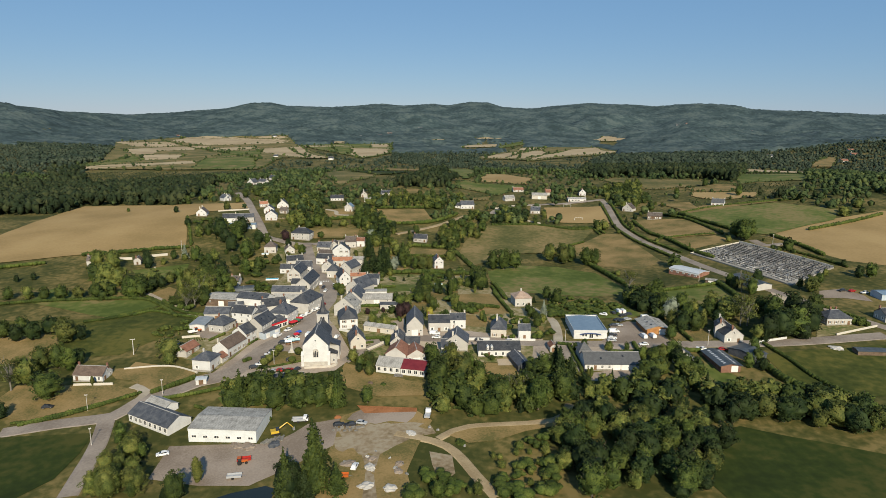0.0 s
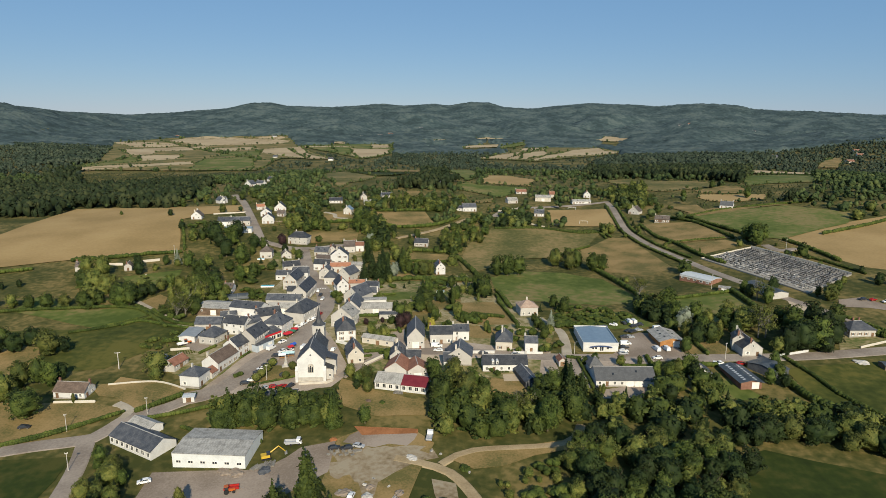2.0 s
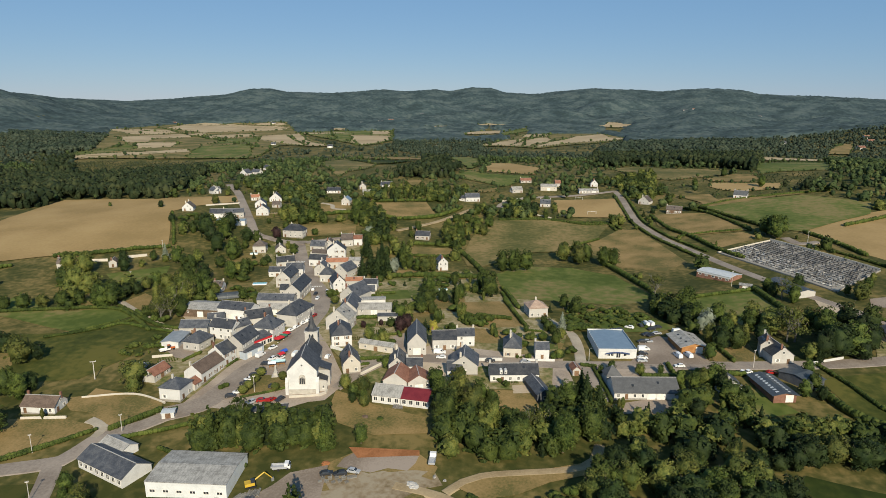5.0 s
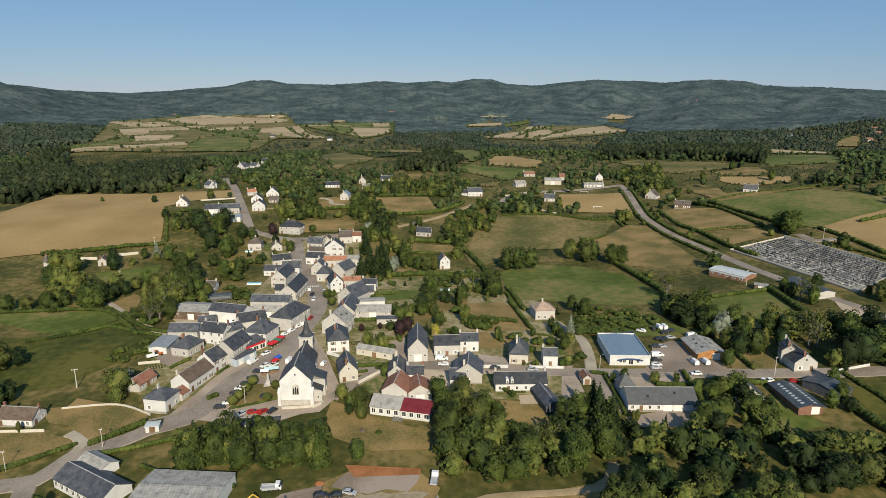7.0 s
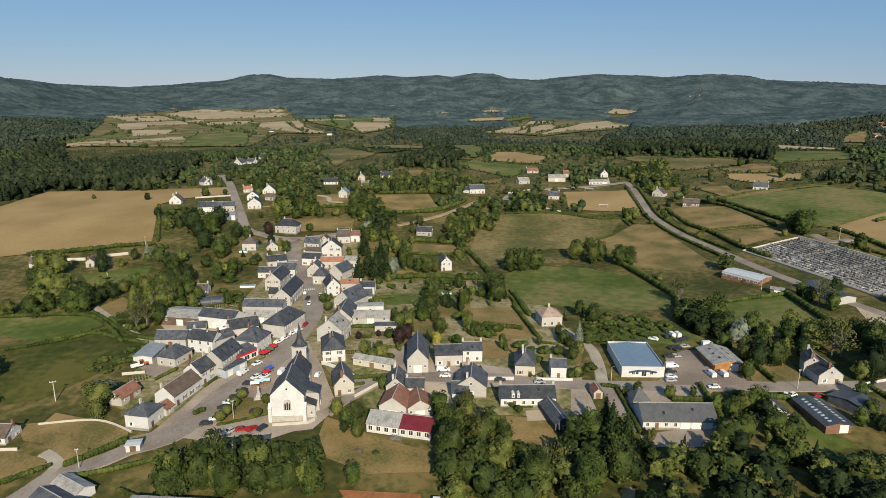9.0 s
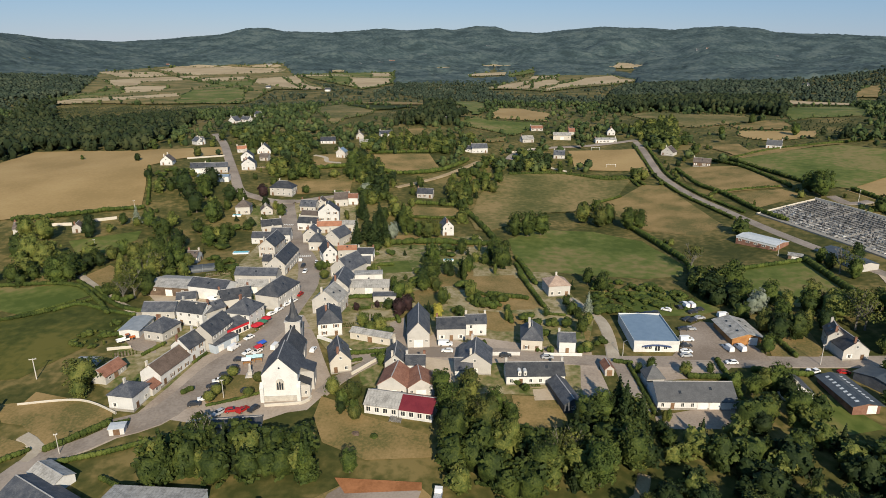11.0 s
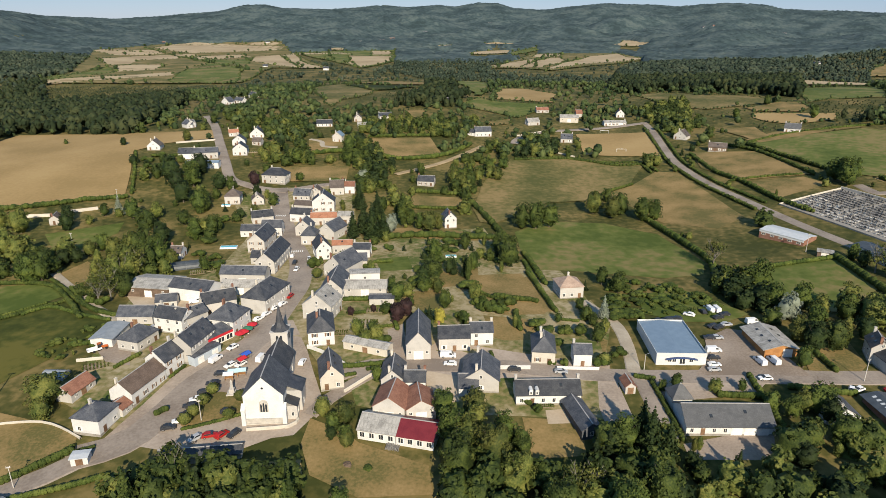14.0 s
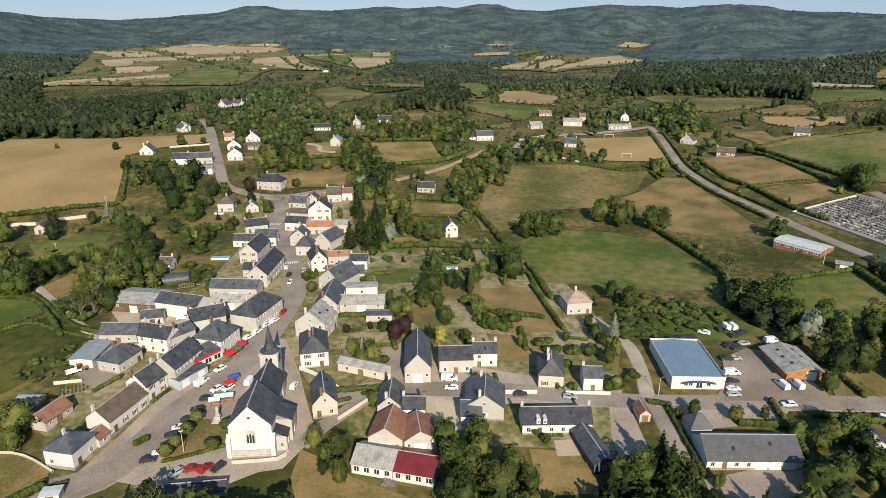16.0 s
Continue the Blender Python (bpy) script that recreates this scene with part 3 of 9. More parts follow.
    bmesh.ops.recalc_face_normals(bm, faces=bm.faces)
    uv_roof(bm)
    part("roof", bm, cover, t)
    if pitch > 15:
        bm = bmesh.new()
        rp = (P(ends[0], 0, top), P(ends[1], 0, top))
        xs, ys = sorted((rp[0][0], rp[1][0])), sorted((rp[0][1], rp[1][1]))
        box(bm, xs[0] - (0 if along_x else 0.13), xs[1] + (0 if along_x else 0.13), ys[0] - (0.13 if along_x else 0), ys[1] + (0.13 if along_x else 0), top - 0.08, top + 0.07)
        part("ridge", bm, "ridge", t)
        for i in range(chimneys):
            u = ends[0] + 0.5 if i == 0 else ends[1] - 0.5
            cx, cy, _ = P(u, 0.12 * span, 0)
            bm = bmesh.new()
            box(bm, cx - 0.38, cx + 0.38, cy - 0.3, cy + 0.3, top - 0.12 * span * slope - 0.6, top + 0.9)
            box(bm, cx - 0.44, cx + 0.44, cy - 0.36, cy + 0.36, top + 0.9, top + 1.02)
            tube(bm, cx - 0.15, cy, top + 1.02, top + 1.3, 0.1, 0.09, 6)
            tube(bm, cx + 0.15, cy, top + 1.02, top + 1.3, 0.1, 0.09, 6)
            part("chimney", bm, random.choice(("cream", "brick", "stone")), t)
        for i in range(skylights):
            u = (i + 0.5) / skylights * run * 0.8 - run * 0.4
            q = random.uniform(0.35, 0.65)
            for sd in ((-1,) if along_x else (1, -1)):
                px, py, pz = P(u, sd * span / 2 * q, top - slope * span / 2 * q + 0.02)
                sk = part("skylight", window_mesh()["skylight"], None, t)
                sk.matrix_basis = pose(px, py, pz) @ (pose(0, 0, 0, -sd * pitch, 0, 0) if along_x else pose(0, 0, 0, 0, -sd * pitch, 0))
                if random.random() < 0.5:
                    break
    if windows:
        floors = [0.95] + ([eave - 1.9] if eave > 4.9 else [])
        style = random.choice(("", "", "shutter", "shutter_white"))
        for face, (length, fx, fy, ft) in enumerate(((w, 0, -d / 2, 0), (d, w / 2, 0, 90), (d, -w / 2, 0, -90), (w, 0, d / 2, 180))):
            n = max(1, int(length / 3.1))
            if length < 3.4 or (face and random.random() < 0.15):
                continue
            for fl, zz in enumerate(floors):
                doorat = random.randrange(n) if fl == 0 and face in (0, 1) else -1
                for i in range(n):
                    u = (i + 0.5) / n * length - length / 2
                    px, py = fx + u * math.cos(radians(ft)), fy + u * math.sin(radians(ft))
                    if i == doorat:
                        opening(t, "door", px, py, 0.05, ft, 1.05, 2.15)
                    elif random.random() < 0.88:
                        window(t, px, py, zz, ft, 1.0, 1.35, style if n * 2.6 < length else "")
        if roof in "gs" and pitch > 30 and rise > 2.6:
            if along_x:
                window(t, w / 2, 0, eave + 0.5, 90, 0.8, 1.0)
            else:
                window(t, 0, -d / 2, eave + 0.5, 0, 0.8, 1.0)
    return t


def house(*a):
    return building(*a, chimneys=random.choice((1, 1, 2)), skylights=random.choice((0, 0, 1, 2)))


def farmhouse(*a):
    return building(*a, noun="farmhouse", category="house", chimneys=1, windows=False)


def barn(*a):
    t = building(*a, noun="barn", category="barn", chimneys=0, windows=False, skylights=random.choice((0, 0, 1)))
    w, d = a[3], a[4]
    opening(t, "garage", 0, -d / 2, 0, 0, min(3.2, w * 0.4), 3.0)
    for u in (-0.36, 0.36):
        window(t, u * w, -d / 2, 2.2, 0, 0.9, 0.9)
    return t


def shelter(*a):
    return building(*a, noun="shelter", category="shelter", chimneys=0, windows=False)


def annexe(*a):
    t = building(*a, noun="annexe", category="outbuilding", chimneys=0, windows=False)
    window(t, 0, -a[4] / 2, 0.9, 0, 1.0, 1.2)
    return t


def outbuilding(*a):
    t = building(*a, noun="outbuilding", category="outbuilding", chimneys=0, windows=False)
    opening(t, "door", 0, -a[4] / 2, 0, 0, 1.6, 2.1)
    if a[3] > 6:
        window(t, a[3] * 0.3, -a[4] / 2, 1.0, 0, 1.0, 1.0)
        window(t, -a[3] * 0.3, -a[4] / 2, 1.0, 0, 1.0, 1.0)
    return t


def shed(*a):
    t = building(*a, noun="shed", category="shed", chimneys=0, windows=False, over=0.5)
    opening(t, "garage", 0, -a[4] / 2, 0, 0, min(3, a[3] * 0.5), 2.3)
    return t


def garage(*a):
    t = building(*a, noun="garage", category="garage", chimneys=0, windows=False, over=0.15)
    for u in (-0.27, 0.27):
        opening(t, "garage", u * a[3], -a[4] / 2, 0, 0, 2.4, 2.3)
    return t


def shop(*a):
    t = building(*a, noun="shop", category="shop", chimneys=1, windows=False)
    w, d, e = a[3], a[4], a[5]
    bm = bmesh.new()
    box(bm, -w / 2, w / 2, -d / 2 - 0.12, -d / 2, e - 1.3, e - 0.35)
    part("fascia", bm, "cloth_red", t, "red painted shop fascia")
    for u in (-0.33, 0, 0.33):
        window(t, u * w, -d / 2, 0.5, 0, w * 0.27, 1.9)
    return t


def hall(*a):
    t = building(*a, noun="hall", category="hall", chimneys=0, windows=False, extra="")
    n = max(2, int(a[3] / 2.6))
    for i in range(n):
        window(t, ((i + 0.5) / n - 0.5) * a[3], -a[4] / 2, 0.7, 0, 1.5, 1.7)
    return t


def longhouse(*a):
    t = building(*a, noun="longhouse", category="house", chimneys=2 if a[9] > 35 else 0, windows=False, skylights=2)
    n = int(a[3] / 2.7)
    for i in range(n):
        u = ((i + 0.5) / n - 0.5) * a[3]
        if a[9] < 35 and u > -0.5:
            continue
        if i % 4 == 1:
            opening(t, "door", u, -a[4] / 2, 0.05, 0, 1.0, 2.1)
        else:
            window(t, u, -a[4] / 2, 0.8, 0, 1.0, 1.4)
    for u in ((-a[3] / 2 + 4.2, -a[3] / 2 + 6.0) if a[9] > 35 else ()):  # white round-topped dormers
        y0, z0 = -a[4] / 2 - 0.1, a[5] + 0.25
        bm = bmesh.new()
        box(bm, u - 0.5, u + 0.5, y0, y0 + 1.5, z0 - 0.3, z0 + 1.0)
        pts = [(u + 0.6 * math.cos(math.pi * i / 8), z0 + 1.0 + 0.55 * math.sin(math.pi * i / 8)) for i in range(9)]
        front = [bm.verts.new((px, y0 - 0.12, pz)) for px, pz in pts]
        back = [bm.verts.new((px, y0 + 2.2, pz)) for px, pz in pts]
        bm.faces.new(front), bm.faces.new(back[::-1])
        for i in range(9):
            bm.faces.new((front[i], back[i], back[(i + 1) % 9], front[(i + 1) % 9]))
        part("dormer", bm, "white", t, "white round-topped dormer")
        window(t, u, y0, z0, 0, 0.55, 0.85)
    if a[9] < 35:  # three wide white garage doors under the eave
        for k in (1.6, 5.2, 8.8):
            opening(t, "garage", k, -a[4] / 2, 0.0, 0, 3.0, 2.5)
    return t


def hangar(*a):
    t = building(*a, noun="hangar", category="hangar", chimneys=0, windows=False, skylights=3, over=0.9)
    opening(t, "garage", a[3] * 0.2, -a[4] / 2, 0, 0, min(3.4, a[5]), min(3.3, a[5] - 0.1))
    if a[9] < 15:  # pale translucent sheets let into the roof in two rows
        slope = math.tan(radians(a[9]))
        top = a[5] + slope * a[3] / 2 + 0.19
        for sd in (-1, 1):
            for k in range(9):
                y0 = (k + 0.5) / 9 * (a[4] - 1.5) - (a[4] - 1.5) / 2
                x0, x1 = sd * a[3] * 0.20, sd * a[3] * 0.33
                bm = bmesh.new()
                slab(bm, [(x0, y0 - 0.42, top - slope * abs(x0)), (x0, y0 + 0.42, top - slope * abs(x0)), (x1, y0 + 0.42, top - slope * abs(x1)), (x1, y0 - 0.42, top - slope * abs(x1))], 0.05)
                part("roof_light", bm, "whitemetal", t)
    return t


def warehouse(*a):
    t = building(*a, noun="warehouse", category="warehouse", chimneys=0, windows=False, over=0.2)
    w, d = a[3], a[4]
    bm = bmesh.new()
    box(bm, -w / 2 - 0.05, w / 2 + 0.05, -d / 2 - 0.06, -d / 2, a[5] - 1.0, a[5] - 0.1)
    part("fascia", bm, "whitemetalwall", t)
    n = max(2, int(w / 4))
    for i in range(n):
        window(t, ((i + 0.5) / n - 0.5) * w, -d / 2, 1.2, 0, 1.8, 0.9)
    return t


def workshop(*a):
    t = building(*a, noun="workshop", category="workshop", chimneys=0, windows=False, over=0.0, extra="and a glazed entrance")
    w, d, e = a[3], a[4], a[5]
    top = e + math.tan(radians(a[9])) * w / 2
    for name, dims in (("parapet", (-w / 2 - 0.1, w / 2 + 0.1, -d / 2 - 0.12, -d / 2, e - 0.5, top + 0.3)), ("parapet", (-w / 2 - 0.12, -w / 2, -d / 2, d / 2, e - 0.4, top + 0.25)), ("parapet", (w / 2, w / 2 + 0.12, -d / 2, d / 2, e - 0.4, top + 0.25)), ("parapet", (-w / 2, w / 2, d / 2, d / 2 + 0.12, e - 0.4, top + 0.25))):
        bm = bmesh.new()
        box(bm, *dims)
        part(name, bm, "white", t)
    bm = bmesh.new()
    for i in range(12):
        u = -1 + i / 6
        u2 = -1 + (i + 1) / 6
        za, zb = 2.9 - 0.6 * u * u, 2.9 - 0.6 * u2 * u2
        slab(bm, [(u * 5, -d / 2 - 1.0, za), (u2 * 5, -d / 2 - 1.0, zb), (u2 * 5, -d / 2 - 0.1, zb), (u * 5, -d / 2 - 0.1, za)], 0.25)
    part("canopy", bm, "paint_blue", t, "arched blue entrance canopy")
    for u in (-3.6, -2.2, 0.4, 3.2):
        window(t, u, -d / 2, 0.2 if u == 0.4 else 1.0, 0, 1.3 if u != 0.4 else 2.0, 1.2 if u != 0.4 else 2.2)
    return t



# ---- fields and roads ----
field("villageground", [(-46.7, 419.9), (-14.4, 428.7), (13.9, 439.6), (21.9, 392.7), (44.8, 381.1), (54.2, 329.2), (47.9, 297.8), (12.1, 309.2), (-10.1, 322.9), (-25.1, 339.5)])
field("villageground", [(31.7, 297.4), (47, 297.8), (56.1, 329.2), (52.1, 347.3), (32.6, 328.3)])
field("drygrass", [(6, 370.8), (27.5, 374.6), (35.8, 339.3), (32.3, 333.4), (18.3, 331.9), (7.6, 338), (5.1, 352.5)])
field("drygrass", [(-9.7, 370.1), (0.7, 371.7), (1.3, 359.2), (-8.2, 356.7)])
field("paved", [(-25.7, 311.8), (-17.9, 313.6), (-17.5, 300.7), (-22.5, 299.2)])
field("grassgreen", [(15, 312.7), (23.2, 312.9), (24.5, 307.9), (13.7, 306)])
field("drygrass", [(-24.2, 351.7), (-4.8, 354.7), (-2.5, 337.7), (-14.6, 335.2)])
field("drygrass", [(-12.3, 377.4), (9.2, 384.9), (8.6, 366.3), (-7.1, 360)])
field("grassgreen", [(-38.8, 390.2), (-23, 393.8), (-19.4, 377.2), (-35.6, 374)])
field("grassgreen", [(-46.9, 346.3), (-25.6, 344.2), (-24.7, 335), (-43, 335.9)])
field("drygrass", [(-42.5, 332.9), (-24.3, 331.6), (-23.4, 322), (-39.6, 321.9)])
field("drygrass", [(-34.7, 436.4), (-9.1, 437.5), (10.7, 428.9), (10.3, 418.2), (-33.1, 419.9)])
field("drygrass", [(9.4, 331.5), (28.7, 328.2), (26.9, 313.1), (12.3, 312.6)])
field("drygrass", [(46.3, 319.1), (51.6, 313.9), (47.7, 300.8), (43.4, 300.7)])
field("villageground", [(-104.1, 269.8), (-119.1, 279.2), (-121.7, 297.7), (-125.4, 320.9), (-130.6, 346.6), (-122.2, 356.5), (-105.9, 378.9), (-107, 428.5), (-131.6, 476.9), (-122.6, 501.3), (-66.3, 510.8), (-53.3, 436.4), (-37.6, 390.2), (-25.6, 344.2), (-22.4, 311.9), (-28.9, 293.4), (-42.4, 293.3), (-53.6, 311.9), (-62.7, 288), (-72, 269.2), (-87.7, 261.3)])
field("villageground", [(-35.7, 293.3), (-20.5, 311.9), (-10.2, 326.9), (15.9, 312.7), (48.8, 313.8), (46.8, 289.4), (42.3, 270.4), (10, 271.9), (-7.9, 269.5), (-29.6, 275.8)])
field("paved", [(-97.5, 261.5), (-93.2, 276.1), (-89, 294), (-80.5, 303.1), (-70.6, 319.3), (-68.6, 327.1), (-60.1, 326.9), (-50.2, 305.2), (-45.8, 293.3), (-38.8, 275.7), (-44.9, 263), (-75.4, 256.4)])
field("paved", [(-19.1, 296.3), (-6, 312.1), (15.4, 306.1), (48.7, 297.8), (46.8, 289.4), (14.3, 290), (-3.7, 283.2), (-15.1, 288.1)])
field("paved", [(-24.8, 319.1), (-19.5, 324.2), (-16.5, 301.2), (-21.6, 298.8)])
field("paved", [(43.3, 290.2), (48.9, 290.3), (49.7, 270.5), (41.4, 263.2), (40.9, 275.9)])
field("sand", [(-10.2, 293.6), (-0.2, 290.5), (0.4, 278), (-8.4, 275.6)])
field("gravel", [(60.2, 260.6), (73.4, 264.2), (87.1, 265.1), (85.5, 254.9), (60.1, 254.8)])
field("paved", [(59.6, 289.2), (94.8, 288.9), (88.8, 282.8), (69.1, 279.8), (61.4, 279.7)])
field("drygrass", [(18.2, 271), (34.9, 269.8), (33.6, 255.9), (19.4, 254.4)])
field("sand", [(25.2, 274.3), (33.4, 275.2), (32.8, 268.8), (25.2, 268.3)])
field("grassgreen", [(102, 267), (117.9, 271.1), (124.6, 254.3), (108.6, 250.8), (98.4, 256)])
field("stubble", [(-301.2, 426.6), (-233.1, 457.5), (-213, 469.2), (-194.7, 476.7), (-208.6, 513.8), (-229.8, 563.8), (-217.8, 587.7), (-188.2, 608.3), (-198, 638.1), (-234.8, 628.4), (-279.5, 624.1), (-362.9, 641.8), (-358.3, 553.7), (-353.9, 503.8), (-495.6, 554.6), (-495.6, 448.4)])
field("stubble", [(248.1, 495), (329.5, 552.5), (390.9, 581.2), (495.6, 566.4), (495.6, 389.4), (284.5, 410.9), (265.6, 420.5), (253.7, 454)])
field("grassgreen", [(218.5, 610.2), (321.6, 633.6), (357.9, 591.3), (331.4, 549.7), (251.3, 497.8), (238, 509.7), (232.3, 536)])
field("drygrass", [(172.5, 592.7), (216.1, 579.4), (219.8, 512.8), (179, 514.8), (166.1, 550.1)])
field("drygrass", [(177.6, 508.9), (214.5, 509.8), (220.1, 490.9), (183, 475.5)])
field("stubble", [(100, 661.5), (159.9, 664.3), (151, 587.3), (96.1, 598.7)])
field("drymeadow", [(8.5, 473.3), (18.4, 528.7), (39.5, 583.3), (82.9, 589.7), (134.2, 573.7), (113.1, 527.8), (93.7, 512.2), (86.3, 497), (53.4, 488.8), (32.1, 461.4), (19.9, 446.1), (12.1, 448.2)])
field("drygrass", [(94.2, 511), (113.6, 525.2), (136.7, 552.6), (149.9, 544.4), (155.6, 452.1), (136.5, 437.5), (112.3, 452.5)])
field("grassgreen", [(29.9, 434.2), (49.3, 455.3), (80.9, 453.6), (103.9, 433.9), (112.2, 390.3), (106.2, 375.1), (88.8, 371.5), (50, 379.3), (31.9, 379.4), (30.2, 413.1)])
field("drygrass", [(5.3, 362), (29.7, 370.4), (35.9, 335.7), (20.7, 334), (5.8, 339.9)])
field("drygrass", [(-29.9, 493.9), (2.9, 491.5), (4.5, 474.9), (-28.5, 474.2)])
field("drygrass", [(-69.5, 623.4), (-21.9, 634.3), (-11.6, 588.7), (-44.7, 574.9), (-62.7, 585.1)])
field("drygrass", [(-115.9, 615.1), (-84.1, 629), (-77, 589.7), (-107.9, 576.5)])
field("drygrass", [(-118.4, 541.8), (-74.6, 550.6), (-71.7, 519.4), (-106.2, 514.4)])
field("pasture", [(-178.3, 329.4), (-163.3, 342), (-154.9, 350.4), (-145.4, 339.1), (-127.4, 328.4), (-133, 307.8), (-143.9, 289.1), (-147.4, 282.9), (-224.2, 277.3), (-236, 324.5)])
field("grassgreen", [(-196.8, 357.2), (-174.8, 363.9), (-157.8, 353.3), (-164.2, 343.6), (-179.6, 331.3), (-236, 354), (-236, 377.6)])
field("drygrass", [(-175.1, 370.2), (-169.5, 387.5), (-162.7, 382.1), (-156.7, 360.5), (-160.3, 358.1)])
field("grassgreen", [(-207.4, 418.1), (-177, 438.3), (-173.2, 423.6), (-185.2, 391.4)])
field("drygrass", [(-136.5, 274.9), (-106.1, 265.4), (-104.3, 260.7), (-118.5, 247.6), (-137.6, 264.3)])
field("drygrass", [(-178.5, 246.1), (-177.8, 255.7), (-135.8, 253.3), (-122.2, 248.7), (-138.4, 236.5), (-162.1, 228.5), (-188.8, 241.9)])
field("lush", [(-158.2, 216.4), (-124.7, 217.5), (-122.4, 204.2), (-122.3, 189.6), (-129.8, 177), (-224.2, 177), (-224.2, 218.3)])
field("lush", [(100.2, 215.9), (108.7, 219.5), (148.6, 200.8), (224.2, 177), (129.8, 129.8), (94.4, 153.4), (85.5, 185)])
field("pasture", [(143.8, 277.6), (203, 285.3), (236, 283.2), (236, 241.9), (158, 238.2), (143.6, 252.5)])
field("drygrass", [(-204, 276), (-221.8, 301.5), (-203.7, 308.3), (-191.6, 307), (-183.8, 296.2), (-185.5, 279.4), (-193.1, 275.1)])
field("drygrass", [(-159.7, 228.1), (-165.5, 247.6), (-156.2, 251.7), (-134.3, 250.3), (-122.2, 247.1), (-128.5, 238.9), (-136.8, 233.7), (-150.6, 227.3)])
field("drygrass", [(-145.9, 268.2), (-131.8, 270), (-109, 263.2), (-103.7, 259), (-112.7, 249.1), (-117.6, 247.1), (-128.1, 257), (-137.6, 259.1)])
field("grassgreen", [(-87.8, 241), (-70.3, 247), (-66.2, 236.3), (-81.4, 232.1)])
field("sand", [(189.3, 368.2), (194.2, 361.7), (201.5, 342.8), (190.3, 337.7), (183.2, 345.7)])
field("gravel", [(214.3, 360.7), (228.7, 363.5), (233.8, 351), (232.1, 340.8), (222, 346.8), (208.1, 349.3)])
field("villageground", [(185.3, 310.3), (204.2, 316.6), (209.7, 305.3), (190.4, 297.8), (176.9, 294.9)])
field("drygrass", [(112.8, 305), (131.9, 311.9), (129.3, 296.8), (120.7, 289.3), (109.1, 289.8)])
field("drygrass", [(-36, 226.4), (-27.3, 232.9), (-8.2, 230.5), (-2.2, 223.8), (-6.6, 207.3), (-9.5, 192.5), (0, 153.4), (-47.2, 153.4), (-37.7, 187.8), (-36.4, 210.7)])
field("baresoil", [(-38.7, 219.3), (-33.3, 222.7), (-25.9, 221.7), (-11.5, 222.7), (-3.1, 221.4), (-0.5, 215.1), (-7.8, 212.9), (-14.3, 207.2), (-19.2, 201.8), (-19.9, 190.9), (-17.2, 176.6), (-21.9, 176.6), (-22.8, 194.1), (-25.3, 201.6), (-33.2, 203.8), (-36.6, 207.3)])
field("gravel", [(-33.7, 224), (-32.1, 228.3), (-28.3, 231.9), (-23.2, 230.8), (-17.5, 232.1), (-11.6, 230.2), (-8.3, 229.3), (-9.2, 225.8), (-11.5, 222.1), (-17.8, 223.2), (-22.7, 221), (-28.1, 222.5)])
field("baresoil", [(-2.6, 203.8), (5.1, 201.5), (6.1, 191.3), (3.6, 188.3), (0.6, 188.9), (-1.4, 196)])
field("drygrass", [(3.1, 214.5), (11.2, 219.1), (23.6, 221.3), (42.9, 226.2), (43, 220.3), (31.4, 216.8), (20.9, 210.9), (11, 209.1)])
field("gravel", [(-92.6, 207.4), (-57.6, 208.3), (-51.3, 215.1), (-47.5, 221), (-36.4, 224.8), (-35.8, 207.2), (-49.6, 192.4), (-58.1, 184.3), (-74, 184.5), (-91.4, 188.4)])
field("water", [(-66.4, 178), (-62.9, 180.3), (-52.8, 184.3), (-48.8, 182.5), (-49.3, 178)])
field("redsoil", [(-31.4, 234.1), (-8.3, 232.5), (-8.1, 229.7), (-27.8, 228.4)])
field("drygrass", [(-50.9, 252.5), (-40.9, 253.6), (-38.5, 245.9), (-47.3, 244.8)])
field("drygrass", [(-41.8, 269.9), (-30.7, 264.1), (-26.8, 260.1), (-7.4, 251.6), (-6, 242), (-24.2, 240.8), (-37.4, 248), (-42.2, 259.5)])
field("sand", [(-133.5, 350.6), (-116.1, 350), (-113.1, 337.3), (-123.4, 338.4)])
field("gravel", [(-125.3, 310), (-118.5, 316.7), (-111.5, 308.6), (-106.7, 297.4), (-116, 300)])
field("sand", [(-110.8, 345.4), (-98.9, 345.2), (-99.3, 334.1), (-108.8, 338.4)])
field("paved", [(-76.1, 263.5), (-68.9, 267.3), (-60.1, 271), (-49.3, 269.9), (-47.3, 263.7), (-59.1, 256.4), (-72.1, 256.2), (-76.5, 258)])
field("drygrass", [(-78, 267.3), (-78.2, 274.4), (-77.6, 282.4), (-71, 282.3), (-63.3, 279.8), (-61.1, 272.7), (-76.1, 265.5)])
field("gravel", [(85.1, 315.4), (95.4, 322.6), (104.6, 319.5), (107.3, 302.6), (109.3, 291.7), (72.7, 290.6), (82, 303)])
field("grassgreen", [(72, 352.5), (90.3, 360.3), (108.4, 334.3), (97.2, 327.5), (82.5, 328.1), (69.3, 334.8)])
field("grassgreen", [(123.5, 377.8), (167, 385), (166, 352.2), (142.1, 332.8), (118.6, 340.3)])
field("drygrass", [(254.2, 638.4), (322.4, 644.7), (322.9, 636), (220.2, 614.7)])
field("drymeadow", [(-655.6, 1139.8), (-711.3, 1326), (-990.8, 1934.9), (-988.4, 2333.1), (-803.7, 2453), (-564.1, 2290.2), (-456.3, 1987.7), (-261.7, 1463.4), (-373.6, 1454.8), (-341.4, 1158.4), (-451.3, 1153.7)])
